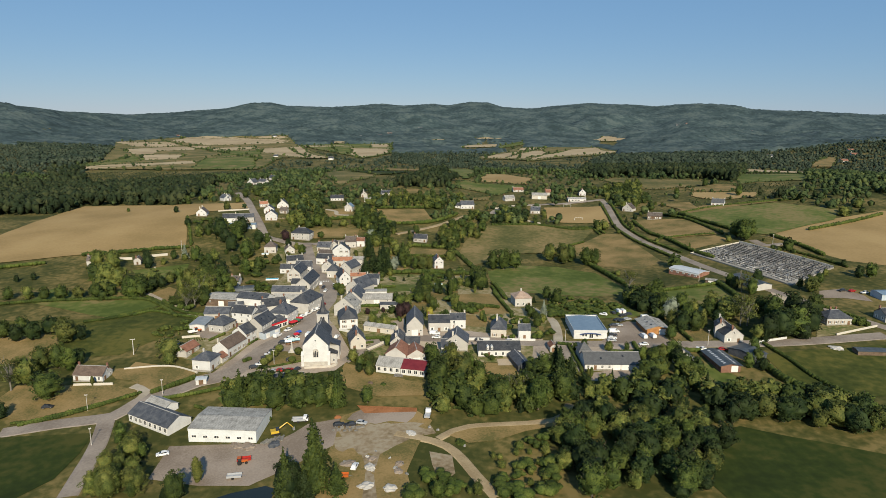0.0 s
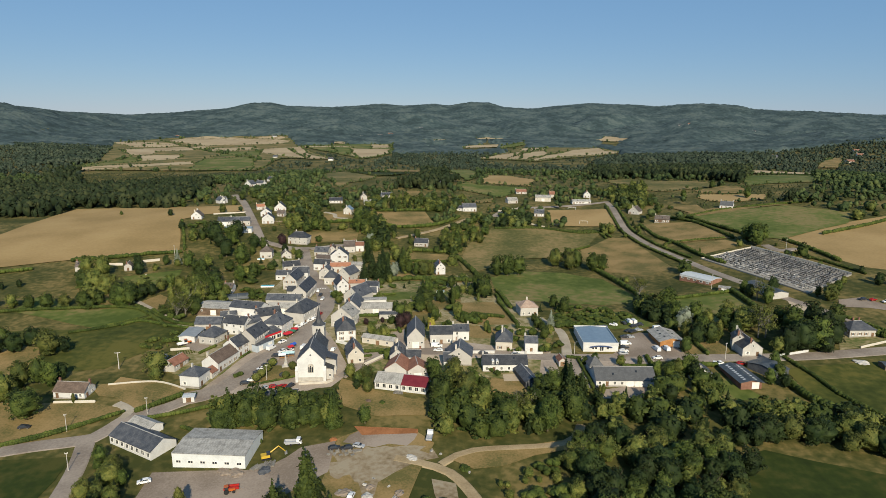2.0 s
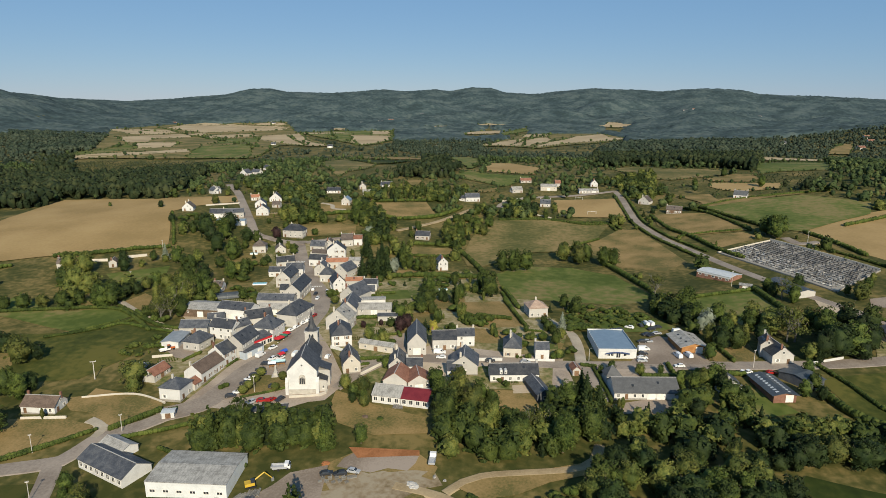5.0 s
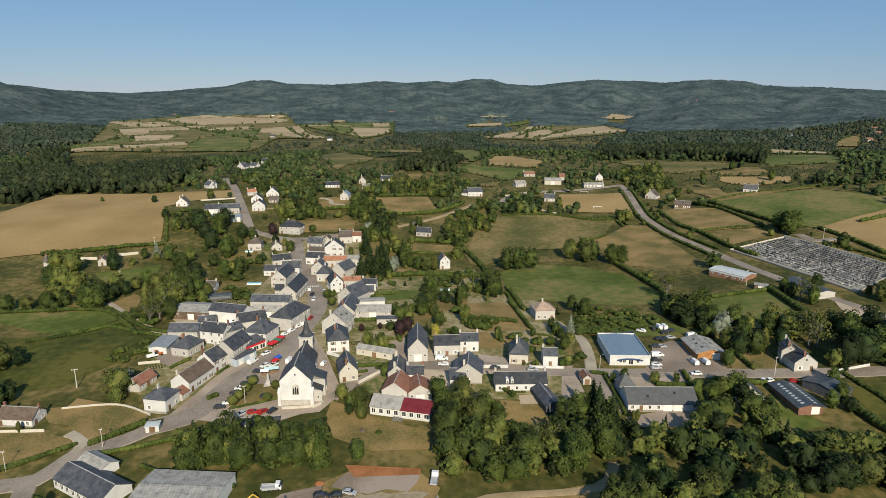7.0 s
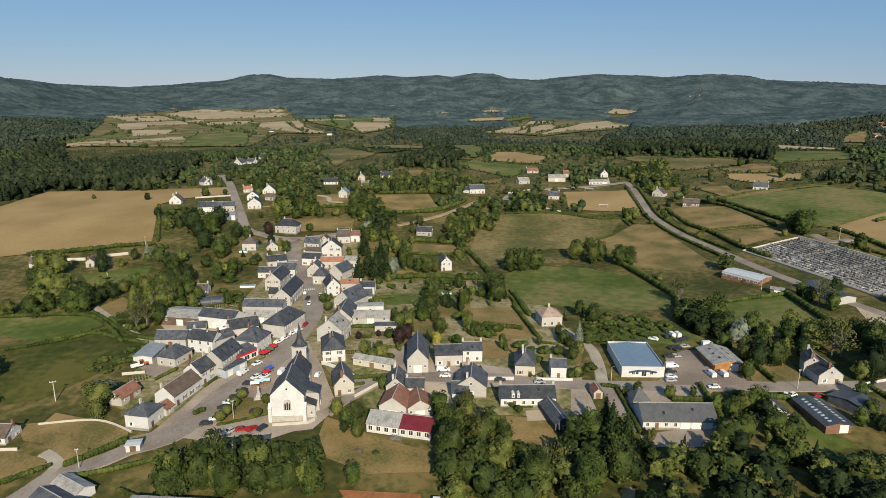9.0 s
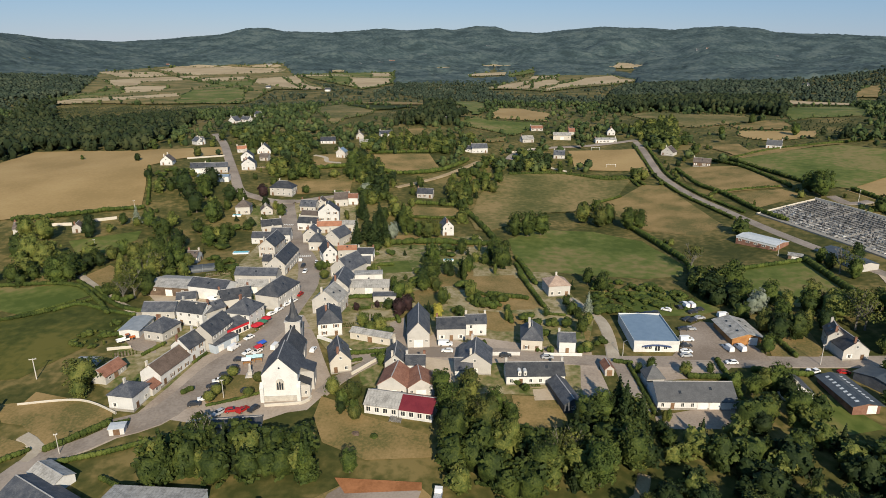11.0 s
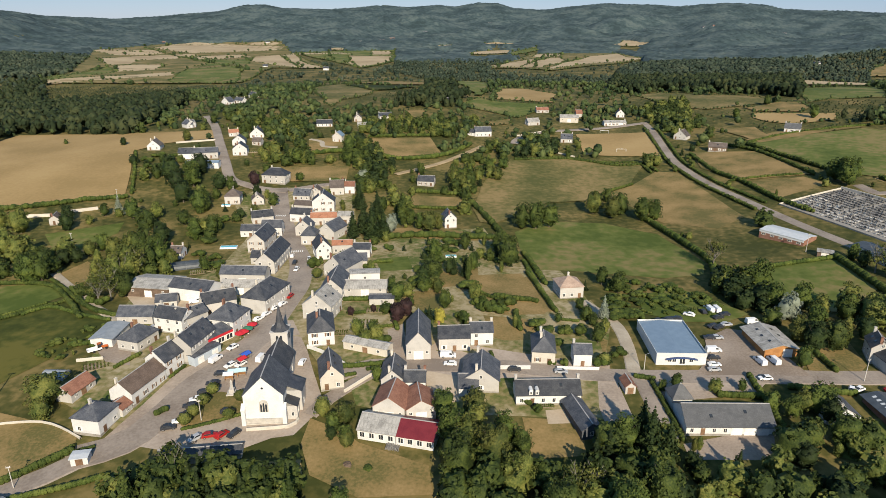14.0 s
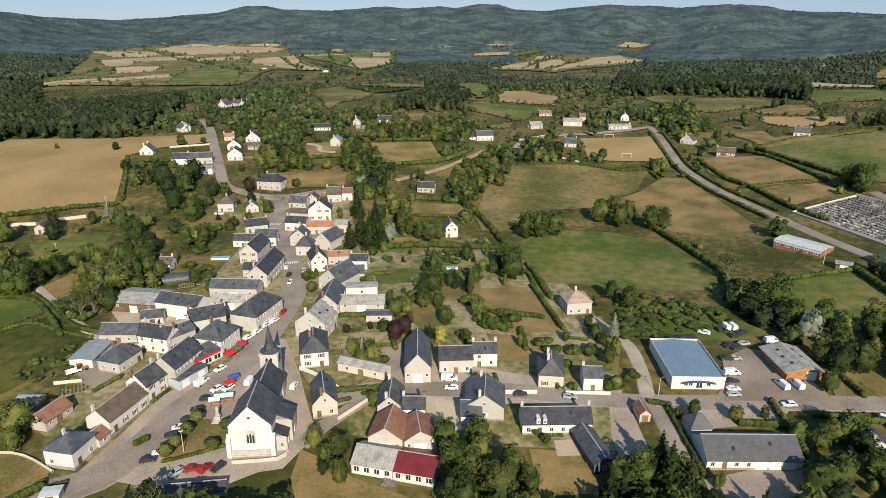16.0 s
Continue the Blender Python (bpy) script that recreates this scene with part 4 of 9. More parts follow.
field("drymeadow", [(67.4, 1462.7), (112.6, 1616), (219.8, 2069.3), (309.6, 2073.3), (452.1, 2024.6), (465.6, 1786.7), (359.1, 1601.9), (175.5, 1351.7), (131.8, 1430.7)])
field("grassgreen", [(-461.4, 2008.7), (-350.4, 2104.6), (-193, 2209.9), (-145.3, 1685.3), (-194, 1468.2), (-293.3, 1698.5)])
field("grassgreen", [(-468.2, 1179.9), (-526.0, 1400.0), (-451.9, 1500.3), (-372.0, 1253.9), (-348.4, 1150.9), (-453.6, 1156.9)])
field("palestubble", [(-669.4, 1144.7), (-643.8, 1199.3), (-582.4, 1249.1), (-528.7, 1338.0), (-496.9, 1274.3), (-557.0, 1198.8), (-626.5, 1134.8)])
field("grassgreen", [(-691.1, 1181.8), (-685.0, 1356.9), (-702.2, 1446.0), (-626.4, 1321.6), (-646.3, 1191.8)])
field("palestubble", [(-833.2, 1645.7), (-804.2, 1779.5), (-722.3, 1920.3), (-676.7, 1866.2), (-690.4, 1728.2), (-729.5, 1622.2), (-690.3, 1525.8), (-721.3, 1482.5)])
field("palestubble", [(-1000.1, 1936.7), (-997.6, 1996.8), (-857.8, 2013.4), (-789.4, 1916.1), (-808.9, 1832.6), (-870.0, 1795.6)])
field("palestubble", [(-696.3, 1464.5), (-669.9, 1501.6), (-610.7, 1513.3), (-582.4, 1392.4), (-631.7, 1336.0)])
field("palestubble", [(-923.3, 2149.1), (-958.3, 2368.8), (-910.4, 2460.7), (-792.0, 2426.3), (-666.9, 2294.0), (-527.9, 2182.6), (-532.5, 2094.0), (-649.2, 2006.1), (-729.2, 1940.2), (-835.3, 2030.5)])
field("palestubble", [(-713.4, 2379.8), (-605.8, 2315.2), (-557.7, 2260.3), (-556.8, 2218.0), (-677.8, 2315.9)])
field("palestubble", [(-679.9, 1834.2), (-589.3, 1922.7), (-538.2, 1863.9), (-588.9, 1735.0), (-644.7, 1743.1)])
field("grassgreen", [(-597.9, 1698.0), (-504.3, 1748.7), (-457.6, 1575.7), (-541.1, 1476.6), (-530.4, 1516.3)])
field("palestubble", [(-527.5, 1859.9), (-445.4, 1949.6), (-332.2, 1592.1), (-255.9, 1446.5), (-310.8, 1441.9), (-405.1, 1558.9), (-491.3, 1697.5)])
field("palestubble", [(-287.5, 1892.3), (-171.8, 1865.0), (-155.9, 1704.7), (-198.3, 1487.2), (-240.1, 1590.7)])
field("palestubble", [(-258.0, 2148.7), (-195.5, 2172.5), (-184.2, 1965.3), (-233.6, 1952.0)])
field("palestubble", [(-462.8, 1987.9), (-332.8, 2031.4), (-291.8, 1993.4), (-449.2, 1930.5)])
field("palestubble", [(-405.3, 2172.9), (-373.9, 2242.0), (-334.3, 2212.6), (-353.4, 2123.0)])
field("palestubble", [(-94.0, 2367.6), (-16.9, 2466.6), (-16.4, 2409.1), (-80.6, 2334.1)])
field("palestubble", [(79.4, 2581.5), (146.3, 2656.5), (229.4, 2610.3), (185.3, 2561.3)])
field("palestubble", [(31.7, 2151.2), (87.0, 2231.5), (171.7, 2261.4), (152.2, 2125.4), (48.1, 2067.9)])
field("grassgreen", [(161.6, 2162.4), (263.9, 2393.3), (262.1, 2257.6), (160.4, 2037.7)])
field("palestubble", [(63.6, 1504.7), (104.6, 1576.0), (187.9, 1783.6), (266.6, 1858.3), (257.4, 1701.3), (168.5, 1446.6), (132.6, 1455.7)])
field("palestubble", [(201.4, 1906.9), (225.7, 2044.8), (302.4, 2023.1), (260.3, 1886.5)])
field("palestubble", [(162.6, 1351.7), (227.6, 1585.8), (357.6, 1916.5), (448.4, 1994.9), (437.4, 1848.1), (466.6, 1795.2), (381.1, 1677.6), (274.0, 1561.5)])
field("palestubble", [(525.0, 2466.1), (567.3, 2485.5), (595.5, 2544.0), (642.7, 2392.1), (616.6, 2368.4), (538.5, 2432.7)])
field("drymeadow", [(-190.2, 972.8), (-169.1, 1064.3), (-96.8, 889.2), (-104.2, 834.4), (-122.4, 805.4), (-124.2, 758.3), (-148.2, 831.2)])
field("drygrass", [(-143.9, 1068.5), (-91, 1090.2), (-39.7, 1043.5), (-45.3, 999.7), (-89.8, 996.3)])
field("lush", [(-148.3, 997.4), (-87.3, 971.4), (-42.7, 975.8), (-81.4, 912.6), (-97.1, 896.7)])
field("grassgreen", [(-7.1, 1096.8), (32.8, 1104.7), (44.6, 1010.5), (27.8, 863.6), (19.5, 861.9), (15, 959)])
field("stubble", [(54.2, 960.2), (85.5, 967.6), (116.5, 896.8), (102.9, 820.4), (66, 832.7), (42.3, 841.7)])
field("grassgreen", [(6.3, 804.2), (24.1, 847.7), (41, 819.5), (100.1, 804.5), (80.7, 764.8), (56.3, 724.7), (36.9, 746.8), (11.6, 772.8)])
field("drygrass", [(-50.7, 741.8), (-30.9, 751.6), (-34.2, 685.2), (-39.4, 691)])
field("drygrass", [(25.4, 702.6), (49.6, 718.7), (45.9, 696.5), (29.6, 687.5)])
field("drymeadow", [(209.3, 879.9), (241.3, 906.1), (278.8, 857.1), (311.9, 834.4), (321.7, 796.7), (320.1, 779), (282.1, 763.8), (241.4, 754.8), (211.3, 796.3)])
field("drygrass", [(277.9, 751.3), (321.4, 773.9), (334.9, 763.1), (328.5, 732.2), (312.7, 713.6), (278.5, 731)])
field("stubble", [(272.4, 720.4), (311, 705.3), (333.8, 696.1), (320.4, 671.6), (290.4, 664.5), (274.8, 669.7), (266.8, 680.4), (263.8, 700.4)])
field("drygrass", [(217.8, 662), (248.4, 661.6), (245.1, 632.2), (274.8, 633.6), (313.4, 637.8), (288.4, 627.2), (228.3, 604), (226, 627.5)])
field("palestubble", [(525.6, 1147.6), (554.9, 1111.2), (603.2, 1092.2), (556.6, 1017.1), (455.3, 995.4)])
field("grassgreen", [(406.6, 908.1), (510.8, 929.8), (423.2, 769.5), (366.8, 773.3), (338.2, 757.3)])
field("drygrass", [(790.0, 1397.2), (831.0, 1403.5), (719.7, 1225.8), (680.4, 1223.8)])
road("asphalt", 9, [(-103.7, 254.1), (-90.8, 260.4), (-85.1, 271.5), (-80.6, 287), (-73.2, 301.8), (-68.5, 318.5), (-66.7, 342.3), (-66.3, 361.3), (-71.3, 387.6), (-80.7, 411.4), (-90.5, 436.7), (-98.7, 460.1), (-107, 488.5), (-110.4, 502.6)])
road("asphalt", 5.5, [(-104, 496.9), (-120.8, 499.6), (-133.6, 506.6), (-145.3, 515.9), (-159.2, 547.9), (-180.8, 599.5), (-205, 658.1), (-230, 708.5)])
road("asphalt", 4.5, [(-104.2, 498), (-89.8, 506.7), (-76.3, 513.2)])
road("asphalt", 6.5, [(-37.1, 291.7), (-27.6, 296.2), (-15.8, 296.9), (-2.2, 296.6), (14.7, 296.4), (31.2, 294), (47.4, 292.1), (63.6, 291.6), (80, 291.8), (102.5, 291.5), (122.4, 290.6), (162.5, 290.1), (209.5, 295.3)])
road("asphalt", 4, [(-42.4, 271.3), (-38, 279.2), (-28.5, 290.1), (-20.8, 296.3)])
road("gravelroad", 3.6, [(55.4, 293.7), (57.4, 310.6), (57.3, 324.4), (54.2, 333.4), (48.7, 346.2)])
road("asphalt", 4, [(56.6, 291), (57.3, 276.1), (59.4, 262.5)])
road("asphalt", 4.6, [(220, 297), (214.6, 306.5), (204, 327), (194.5, 352.3), (185.8, 382), (176, 425), (169.5, 462), (165.5, 485), (160, 513), (156.5, 545), (155.5, 575), (160, 617), (166, 665), (169, 706)])
road("asphalt", 5, [(168.2, 701.5), (127.6, 683.7), (75.5, 669.5), (51.2, 644.5), (44.9, 625.1)])
road("asphalt", 6, [(-160.3, 219.5), (-142.4, 224.6), (-123.4, 229), (-118.6, 239.6), (-105.5, 248.7), (-91.6, 262.6), (-90.4, 260.9)])
road("asphalt", 5, [(-125.6, 229.2), (-118.8, 209.2), (-114.8, 190.8), (-112.3, 179.7)])
road("gravelroad", 3, [(-119.3, 241.4), (-119.4, 247.6), (-127, 252.8)])
road("dirt", 2.4, [(0.1, 211.6), (11.2, 219.7), (42.5, 224.1), (50.4, 235.9)])
road("dirt", 2.8, [(-15, 215.1), (3.1, 207.4), (13.9, 188.1), (18.6, 178.9)])
road("dirt", 3.5, [(-41.1, 533.8), (-11, 564.5), (19.3, 613.9)])
road("gravelroad", 3, [(-115, 615.3), (-104.9, 609.5), (-101.1, 596.4), (-89.9, 594.6)])
road("asphalt", 4, [(-36.6, 1411.4), (-2.8, 2075.6), (68.9, 2910.4)])
road("gravelroad", 2.5, [(-179.5, 376.5), (-161, 359.3), (-142.1, 341.8), (-125.2, 328.3)])
road("asphalt", 5, [(247.7, 469.6), (234.5, 467.7), (232.9, 484.9)])

# ---- buildings ----
house(-101.8, 267.8, 80.3, 8.6, 8.4, 4.9, "h", "white", "slate", 30)
house(-96.9, 283.5, 75.8, 15, 7.8, 4.4, "s", "white", "browntile", 38)
house(-93.7, 295.1, 71.2, 8, 7.8, 5.4, "s", "white", "slate", 40)
annexe(-98.2, 273.7, 74.6, 3.9, 5.5, 2.5, "s", "cream", "redtile", 30)
outbuilding(-116.5, 283.3, 76.1, 9.6, 6, 2.7, "s", "cream", "redtile", 35)
house(-109.9, 311.2, 73.7, 10.1, 8.4, 3.9, "h", "cream", "slate", 38)
shed(-122.1, 315.8, 90.8, 12.8, 7.4, 2.9, "s", "white", "metal", 8)
outbuilding(-118.2, 329.4, 1.8, 12.9, 7.4, 3.4, "s", "cream", "slate", 35)
house(-101.5, 322.1, -14.7, 11.5, 7.4, 5.9, "s", "white", "slate", 38)
house(-96.6, 324.5, 52, 10, 6.4, 4.9, "s", "cream", "slate", 35)
barn(-104.5, 349.5, -14.2, 17.8, 9.2, 5.4, "s", "white", "slate", 28)
barn(-123, 356.2, -7.4, 18.1, 13.8, 4.1, "s", "timber", "fibre", 12)
outbuilding(-113, 342, 15.5, 7.7, 5.5, 2.9, "s", "cream", "slate", 35)
house(-88.3, 304.9, 77.4, 13.8, 8.3, 6.4, "s", "grey", "slate", 40)
shop(-84.1, 312.8, 56.7, 10.4, 7.4, 3.9, "s", "redband", "slate", 28)
garage(-83.8, 301.9, 61.9, 10.9, 4.2, 2.9, "flat", "bluegrey", "slate", 6)
house(-81.7, 321.4, 76.7, 11.1, 10.5, 5.9, "h", "white", "slate", 38)
house(-90.9, 337.2, 28.6, 12, 7.4, 4.9, "s", "cream", "slate", 40)
house(-73.8, 341.2, 73.9, 17.6, 10.5, 6.1, "h", "cream", "slate", 38)
barn(-87.1, 354.1, -1.9, 16.1, 6.4, 3.4, "s", "cream", "fibre", 30)
barn(-89.3, 364.7, -1.9, 19, 7.4, 4.9, "s", "cream", "slate", 32)
house(-82.6, 384.5, 87.3, 23.4, 8.3, 5.9, "s", "cream", "slate", 42)
house(-94.7, 408.6, 86.5, 17, 8.3, 5.9, "s", "cream", "slate", 42)
outbuilding(-89.2, 388.1, -1.7, 7.9, 6.4, 3.4, "s", "cream", "slate", 35)
house(-94.4, 427.1, 4.3, 10.1, 7.4, 4.9, "s", "white", "slate", 38)
outbuilding(-104.8, 426.2, 0.7, 10.5, 6.4, 3.4, "s", "white", "slate", 35)
house(-105.4, 446.3, 23.5, 11.1, 6.4, 3.9, "s", "cream", "slate", 40)
house(-130.4, 476, 6.1, 8.6, 8.4, 4.9, "h", "cream", "brownslate", 38)
house(-116.4, 475.8, 19.8, 6.7, 7.4, 3.4, "g", "cream", "brownslate", 40)
house(-115.4, 514.7, -8.6, 15.4, 9.5, 5.4, "h", "cream", "slate", 38)
house(-91.6, 484.7, -7.8, 10.1, 7.4, 3.4, "s", "cream", "slate", 40)
house(-85.3, 491.6, 2.6, 6.5, 7.4, 3.4, "g", "cream", "brownslate", 40)
house(-75.7, 466.1, 4.9, 12.2, 8.4, 6.4, "g", "white", "slate", 38)
house(-84.1, 448.1, -8.3, 11.4, 6.4, 4.9, "s", "white", "slate", 38)
outbuilding(-86.7, 465.8, -8.5, 10.4, 5.5, 3.9, "s", "cream", "brownslate", 35)
house(-71.4, 443.9, 6.7, 13.5, 6.4, 4.4, "s", "cream", "orangetile", 30)
outbuilding(-60.1, 446.4, -0.3, 7.9, 6.4, 4.4, "s", "cream", "fibre", 25)
house(-78, 427.9, -1, 8.1, 8.4, 4.9, "g", "cream", "slate", 42)
house(-72.5, 414.6, -1.5, 7.2, 8.4, 4.9, "h", "cream", "slate", 42)
house(-62.9, 423.8, -21.8, 8.9, 12.6, 4.9, "g", "cream", "slate", 40)
house(-62.7, 394.2, 21.3, 6.9, 10.5, 5.9, "g", "white", "slate", 48)
house(-54.3, 400.9, 7.5, 9.3, 5.5, 4.4, "s", "cream", "orangetile", 28)
house(-44.1, 395.4, -0.8, 7.8, 7.4, 4.4, "s", "white", "slate", 25)
house(-49.3, 373.8, -27.3, 10.6, 13.7, 4.9, "g", "cream", "slate", 42)
house(-43.7, 381, 9.4, 7.1, 6.4, 3.9, "s", "cream", "slate", 38)
annexe(-39.1, 366.4, 7.2, 12.5, 5.2, 3.4, "flat", "white", "fibre", 5)
house(-47.4, 314.8, 12.8, 8.7, 13.7, 5.4, "hy", "white", "slate", 42)
house(-50.2, 332.1, -11.3, 11.1, 10.5, 5.9, "g", "cream", "fibre", 38)
house(-48.8, 351.3, -0.9, 8.4, 15.8, 5.4, "g", "cream", "slate", 42)
barn(-36.7, 351.6, 1.4, 17, 7.4, 3.4, "s", "cream", "fibre", 30)
annexe(-29.2, 342, 3, 9.4, 4.6, 2.7, "s", "cream", "slate", 18)
barn(-13.2, 308.7, 3.1, 7.9, 17.9, 5.4, "g", "cream", "slate", 48)
house(-1.4, 309.2, 4.7, 10.4, 8.3, 4.9, "s", "cream", "slate", 32)
house(7.9, 312.1, 4, 7.6, 6.4, 5.1, "s", "white", "slate", 35)
house(-39.2, 288.8, 14.7, 6.9, 11.6, 4.4, "g", "stone", "slate", 48)
outbuilding(-29.9, 305.9, -20, 16.2, 4.6, 2.9, "s", "stone", "fibre", 22)
house(-19.7, 288, 0.7, 6.8, 10.5, 3.9, "g", "cream", "slate", 42)
house(-12.8, 283.9, 0.8, 6.3, 5.5, 4.4, "s", "white", "slate", 38)
hall(-20.9, 265.1, -12.7, 10.7, 9.4, 2.9, "s", "white", "fibre", 27)
hall(-10.4, 262.8, -12.6, 10.4, 9.4, 2.9, "s", "white", "crimson", 27)
barn(-18.7, 273.9, -7.3, 9.1, 10.5, 4.5, "g", "cream", "redtile", 35)
barn(-11, 273.5, 9.6, 8.3, 9.5, 4.1, "g", "cream", "redtile", 32)
annexe(3.1, 284.1, 1.1, 5.8, 7.4, 2.9, "s", "white", "slate", 35)
house(7.2, 288.2, -4, 10.9, 11.6, 4.1, "g", "cream", "slate", 36)
house(27.9, 303.5, -5.2, 7.4, 11.6, 4.5, "hy", "stone", "slate", 45)
house(39.8, 299.8, -1.4, 5.7, 6.4, 4.7, "s", "white", "slate", 32)
house(44.1, 353.1, 9.2, 9.5, 9.5, 4.9, "h", "cream", "pinktile", 30)
longhouse(26.2, 280.6, 2.6, 18.9, 7.4, 3.3, "s", "white", "slate", 38)
annexe(34.5, 269.6, 12.6, 5.7, 14.7, 2.9, "g", "slateboard", "slate", 30)
outbuilding(51.2, 285.1, 5.6, 3.1, 5.2, 2.5, "g", "cream", "redtile", 40)
workshop(71.5, 310.5, -0.4, 15.8, 24.2, 3.4, "flat", "white", "bluemetal", 4)
hangar(104.6, 310.6, 2.4, 10.8, 15.8, 3.1, "g", "planks", "fibre", 16)
longhouse(73.8, 269.9, 0.5, 24, 11.6, 2.7, "s", "white", "greyslate", 31)
annexe(64.2, 278.2, 4, 5.6, 5.6, 3.4, "h", "cream", "greyslate", 48)
house(106.4, 273.4, -0.9, 9.1, 9.5, 2.5, "g", "white", "slate", 30)
hangar(122.1, 270, 3.1, 8.4, 17.9, 2.9, "g", "brick", "darkmetal", 12)
house(136.2, 296.2, 2.2, 8.9, 10.5, 3.9, "g", "cream", "slate", 38)
house(134.7, 301.6, -18.4, 5.9, 8.4, 5.4, "g", "cream", "brownslate", 42)
house(195, 313.3, 3, 12.5, 9.5, 3.5, "h", "cream", "slate", 32)
shed(136.2, 276.2, 30.1, 8.5, 12.9, 2.9, "s", "slateboard", "darkmetal", 10)
warehouse(160.1, 414.8, -53.6, 21.6, 12, 3.3, "s", "brick", "whitemetal", 7)
warehouse(184.6, 380.4, -81, 25.6, 9.2, 3.3, "s", "cream", "darkmetal", 12)
shed(164.6, 389.4, -28, 6.1, 4.6, 2.4, "s", "timber", "fibre", 12)
house(267.8, 637.2, -30.2, 11.5, 9.2, 3.3, "s", "white", "greyslate", 36)
house(180.6, 636.8, -38.9, 10.3, 8.4, 3.3, "g", "cream", "brownslate", 40)
house(192.4, 592.7, -21.2, 12.6, 7.4, 3.3, "s", "timber", "brownslate", 36)
house(140.1, 697.1, 2.2, 19.5, 7.4, 3.1, "s", "white", "fibre", 20)
house(153.8, 734.9, -5.7, 7.4, 7.4, 3.9, "g", "white", "slate", 45)
house(88.5, 638, -9.1, 9.2, 8.3, 3.3, "s", "cream", "slate", 38)
barn(102.5, 714.1, -7, 16.6, 9.2, 4.3, "s", "stone", "fibre", 25)
house(83.2, 758.9, 5.5, 12, 7.4, 2.9, "s", "cream", "redtile", 30)
house(67.2, 698.3, 18.4, 11.2, 7.4, 3.3, "s", "cream", "fibre", 36)
house(20.7, 649.8, 9.7, 13.6, 8.3, 4.4, "s", "white", "slate", 38)
annexe(12.7, 650.4, -28.2, 6.4, 5.5, 2.9, "s", "white", "slate", 38)
house(-19.7, 515.9, -7.5, 10.5, 7.4, 3.3, "s", "cream", "slate", 36)
house(-4.5, 441.1, 13.6, 6.3, 8.4, 5.5, "g", "white", "slate", 45)
house(-176.3, 620, 23.3, 7.4, 6.4, 3.3, "s", "cream", "orangetile", 32)
house(-157.2, 619.4, 8.5, 10.5, 9.5, 3.3, "g", "white", "slate", 42)
house(-154.9, 569.1, 10.6, 9.9, 9.5, 4.9, "g", "white", "slate", 38)
house(-163.6, 594, 9.8, 9.2, 8.4, 3.9, "g", "white", "slate", 38)
house(-150.3, 596, -4.9, 6.7, 6.4, 2.9, "s", "cream", "brownslate", 38)
barn(-187.4, 553.7, 10.2, 10.3, 8.3, 3.9, "s", "white", "slate", 36)
house(-174.8, 556.3, 15.8, 15.6, 7.4, 4.5, "s", "cream", "slate", 36)
barn(-169.9, 536.1, 4.2, 21.5, 6.4, 3.4, "s", "white", "bluemetal", 16)
house(-217.6, 572.4, 5.6, 8.8, 8.4, 3.3, "g", "white", "brownslate", 42)
house(-222.5, 651.8, -2.8, 5.9, 7.4, 3.3, "s", "white", "slate", 42)
house(-92.5, 614.5, -6.1, 7.3, 8.4, 4.9, "g", "cream", "bluemetal", 40)
house(-112.9, 664.6, 7.3, 13, 8.3, 2.9, "s", "white", "slate", 32)
house(-88.1, 689.4, 7.9, 6.5, 8.4, 3.3, "g", "cream", "brownslate", 42)
outbuilding(-80.8, 663.1, 8.2, 7.7, 5.5, 2.9, "s", "cream", "fibre", 30)
house(-65.3, 703.7, 21.8, 11.8, 7.4, 2.9, "s", "white", "slate", 34)
house(-73.4, 495.7, 9.4, 8.3, 8.3, 4.9, "s", "cream", "brownslate", 40)
house(-65.7, 497.8, 2, 6, 6.4, 4.9, "s", "white", "redtile", 34)
house(-238.3, 427, 13.4, 5.3, 7.4, 3.9, "s", "cream", "brownslate", 36)
house(-210.5, 433.9, 17, 4.6, 7.4, 3.3, "g", "cream", "brownslate", 40)
house(-130.5, 395, 0.9, 5.4, 7.4, 3.3, "s", "white", "brownslate", 32)
warehouse(-74.6, 218.3, -3, 24.2, 17, 4.5, "flat", "whitemetalwall", "fibre", 6)
hall(-103.3, 224.2, -29.8, 22.4, 10, 3.0, "s", "white", "slate", 28)
annexe(-106.8, 233.9, -29.8, 11.5, 6, 2.7, "s", "white", "fibre", 24)
house(-148.3, 261.2, -3.6, 13, 7.4, 2.9, "s", "white", "browntile", 36)
house(-230, 806.7, -25.9, 11.2, 7.4, 3.1, "s", "white", "slate", 36)
house(-234.1, 867, -36.5, 9, 7.4, 3.3, "s", "white", "slate", 38)
house(-241.1, 800.5, -27.2, 10.6, 8.4, 3.1, "g", "white", "slate", 38)
house(-224.1, 651.3, 49.3, 7.9, 8.4, 3.5, "g", "white", "slate", 38)
barn(-256.3, 1415.5, 3.7, 10.5, 8.3, 3.9, "s", "white", "slate", 36)
barn(-393.8, 1478.9, 7.5, 9.6, 8.3, 3.9, "s", "white", "slate", 36)
shelter(190.5, 276.6, -4, 13, 5, 1.9, "s", "timber", "darkmetal", 12)
shed(243.7, 348, 4, 12, 9, 3.2, "s", "bluegrey", "bluemetal", 10)
house(223.7, 315.4, 6, 10, 8, 3.4, "s", "grey", "slate", 34)
shelter(-67.2, 254.6, 8.8, 21, 4.2, 2.1, "s", "stone", "slate", 30)
outbuilding(-98.7, 253.5, 12.2, 4.2, 3.2, 2.3, "flat", "white", "whitemetal", 5)
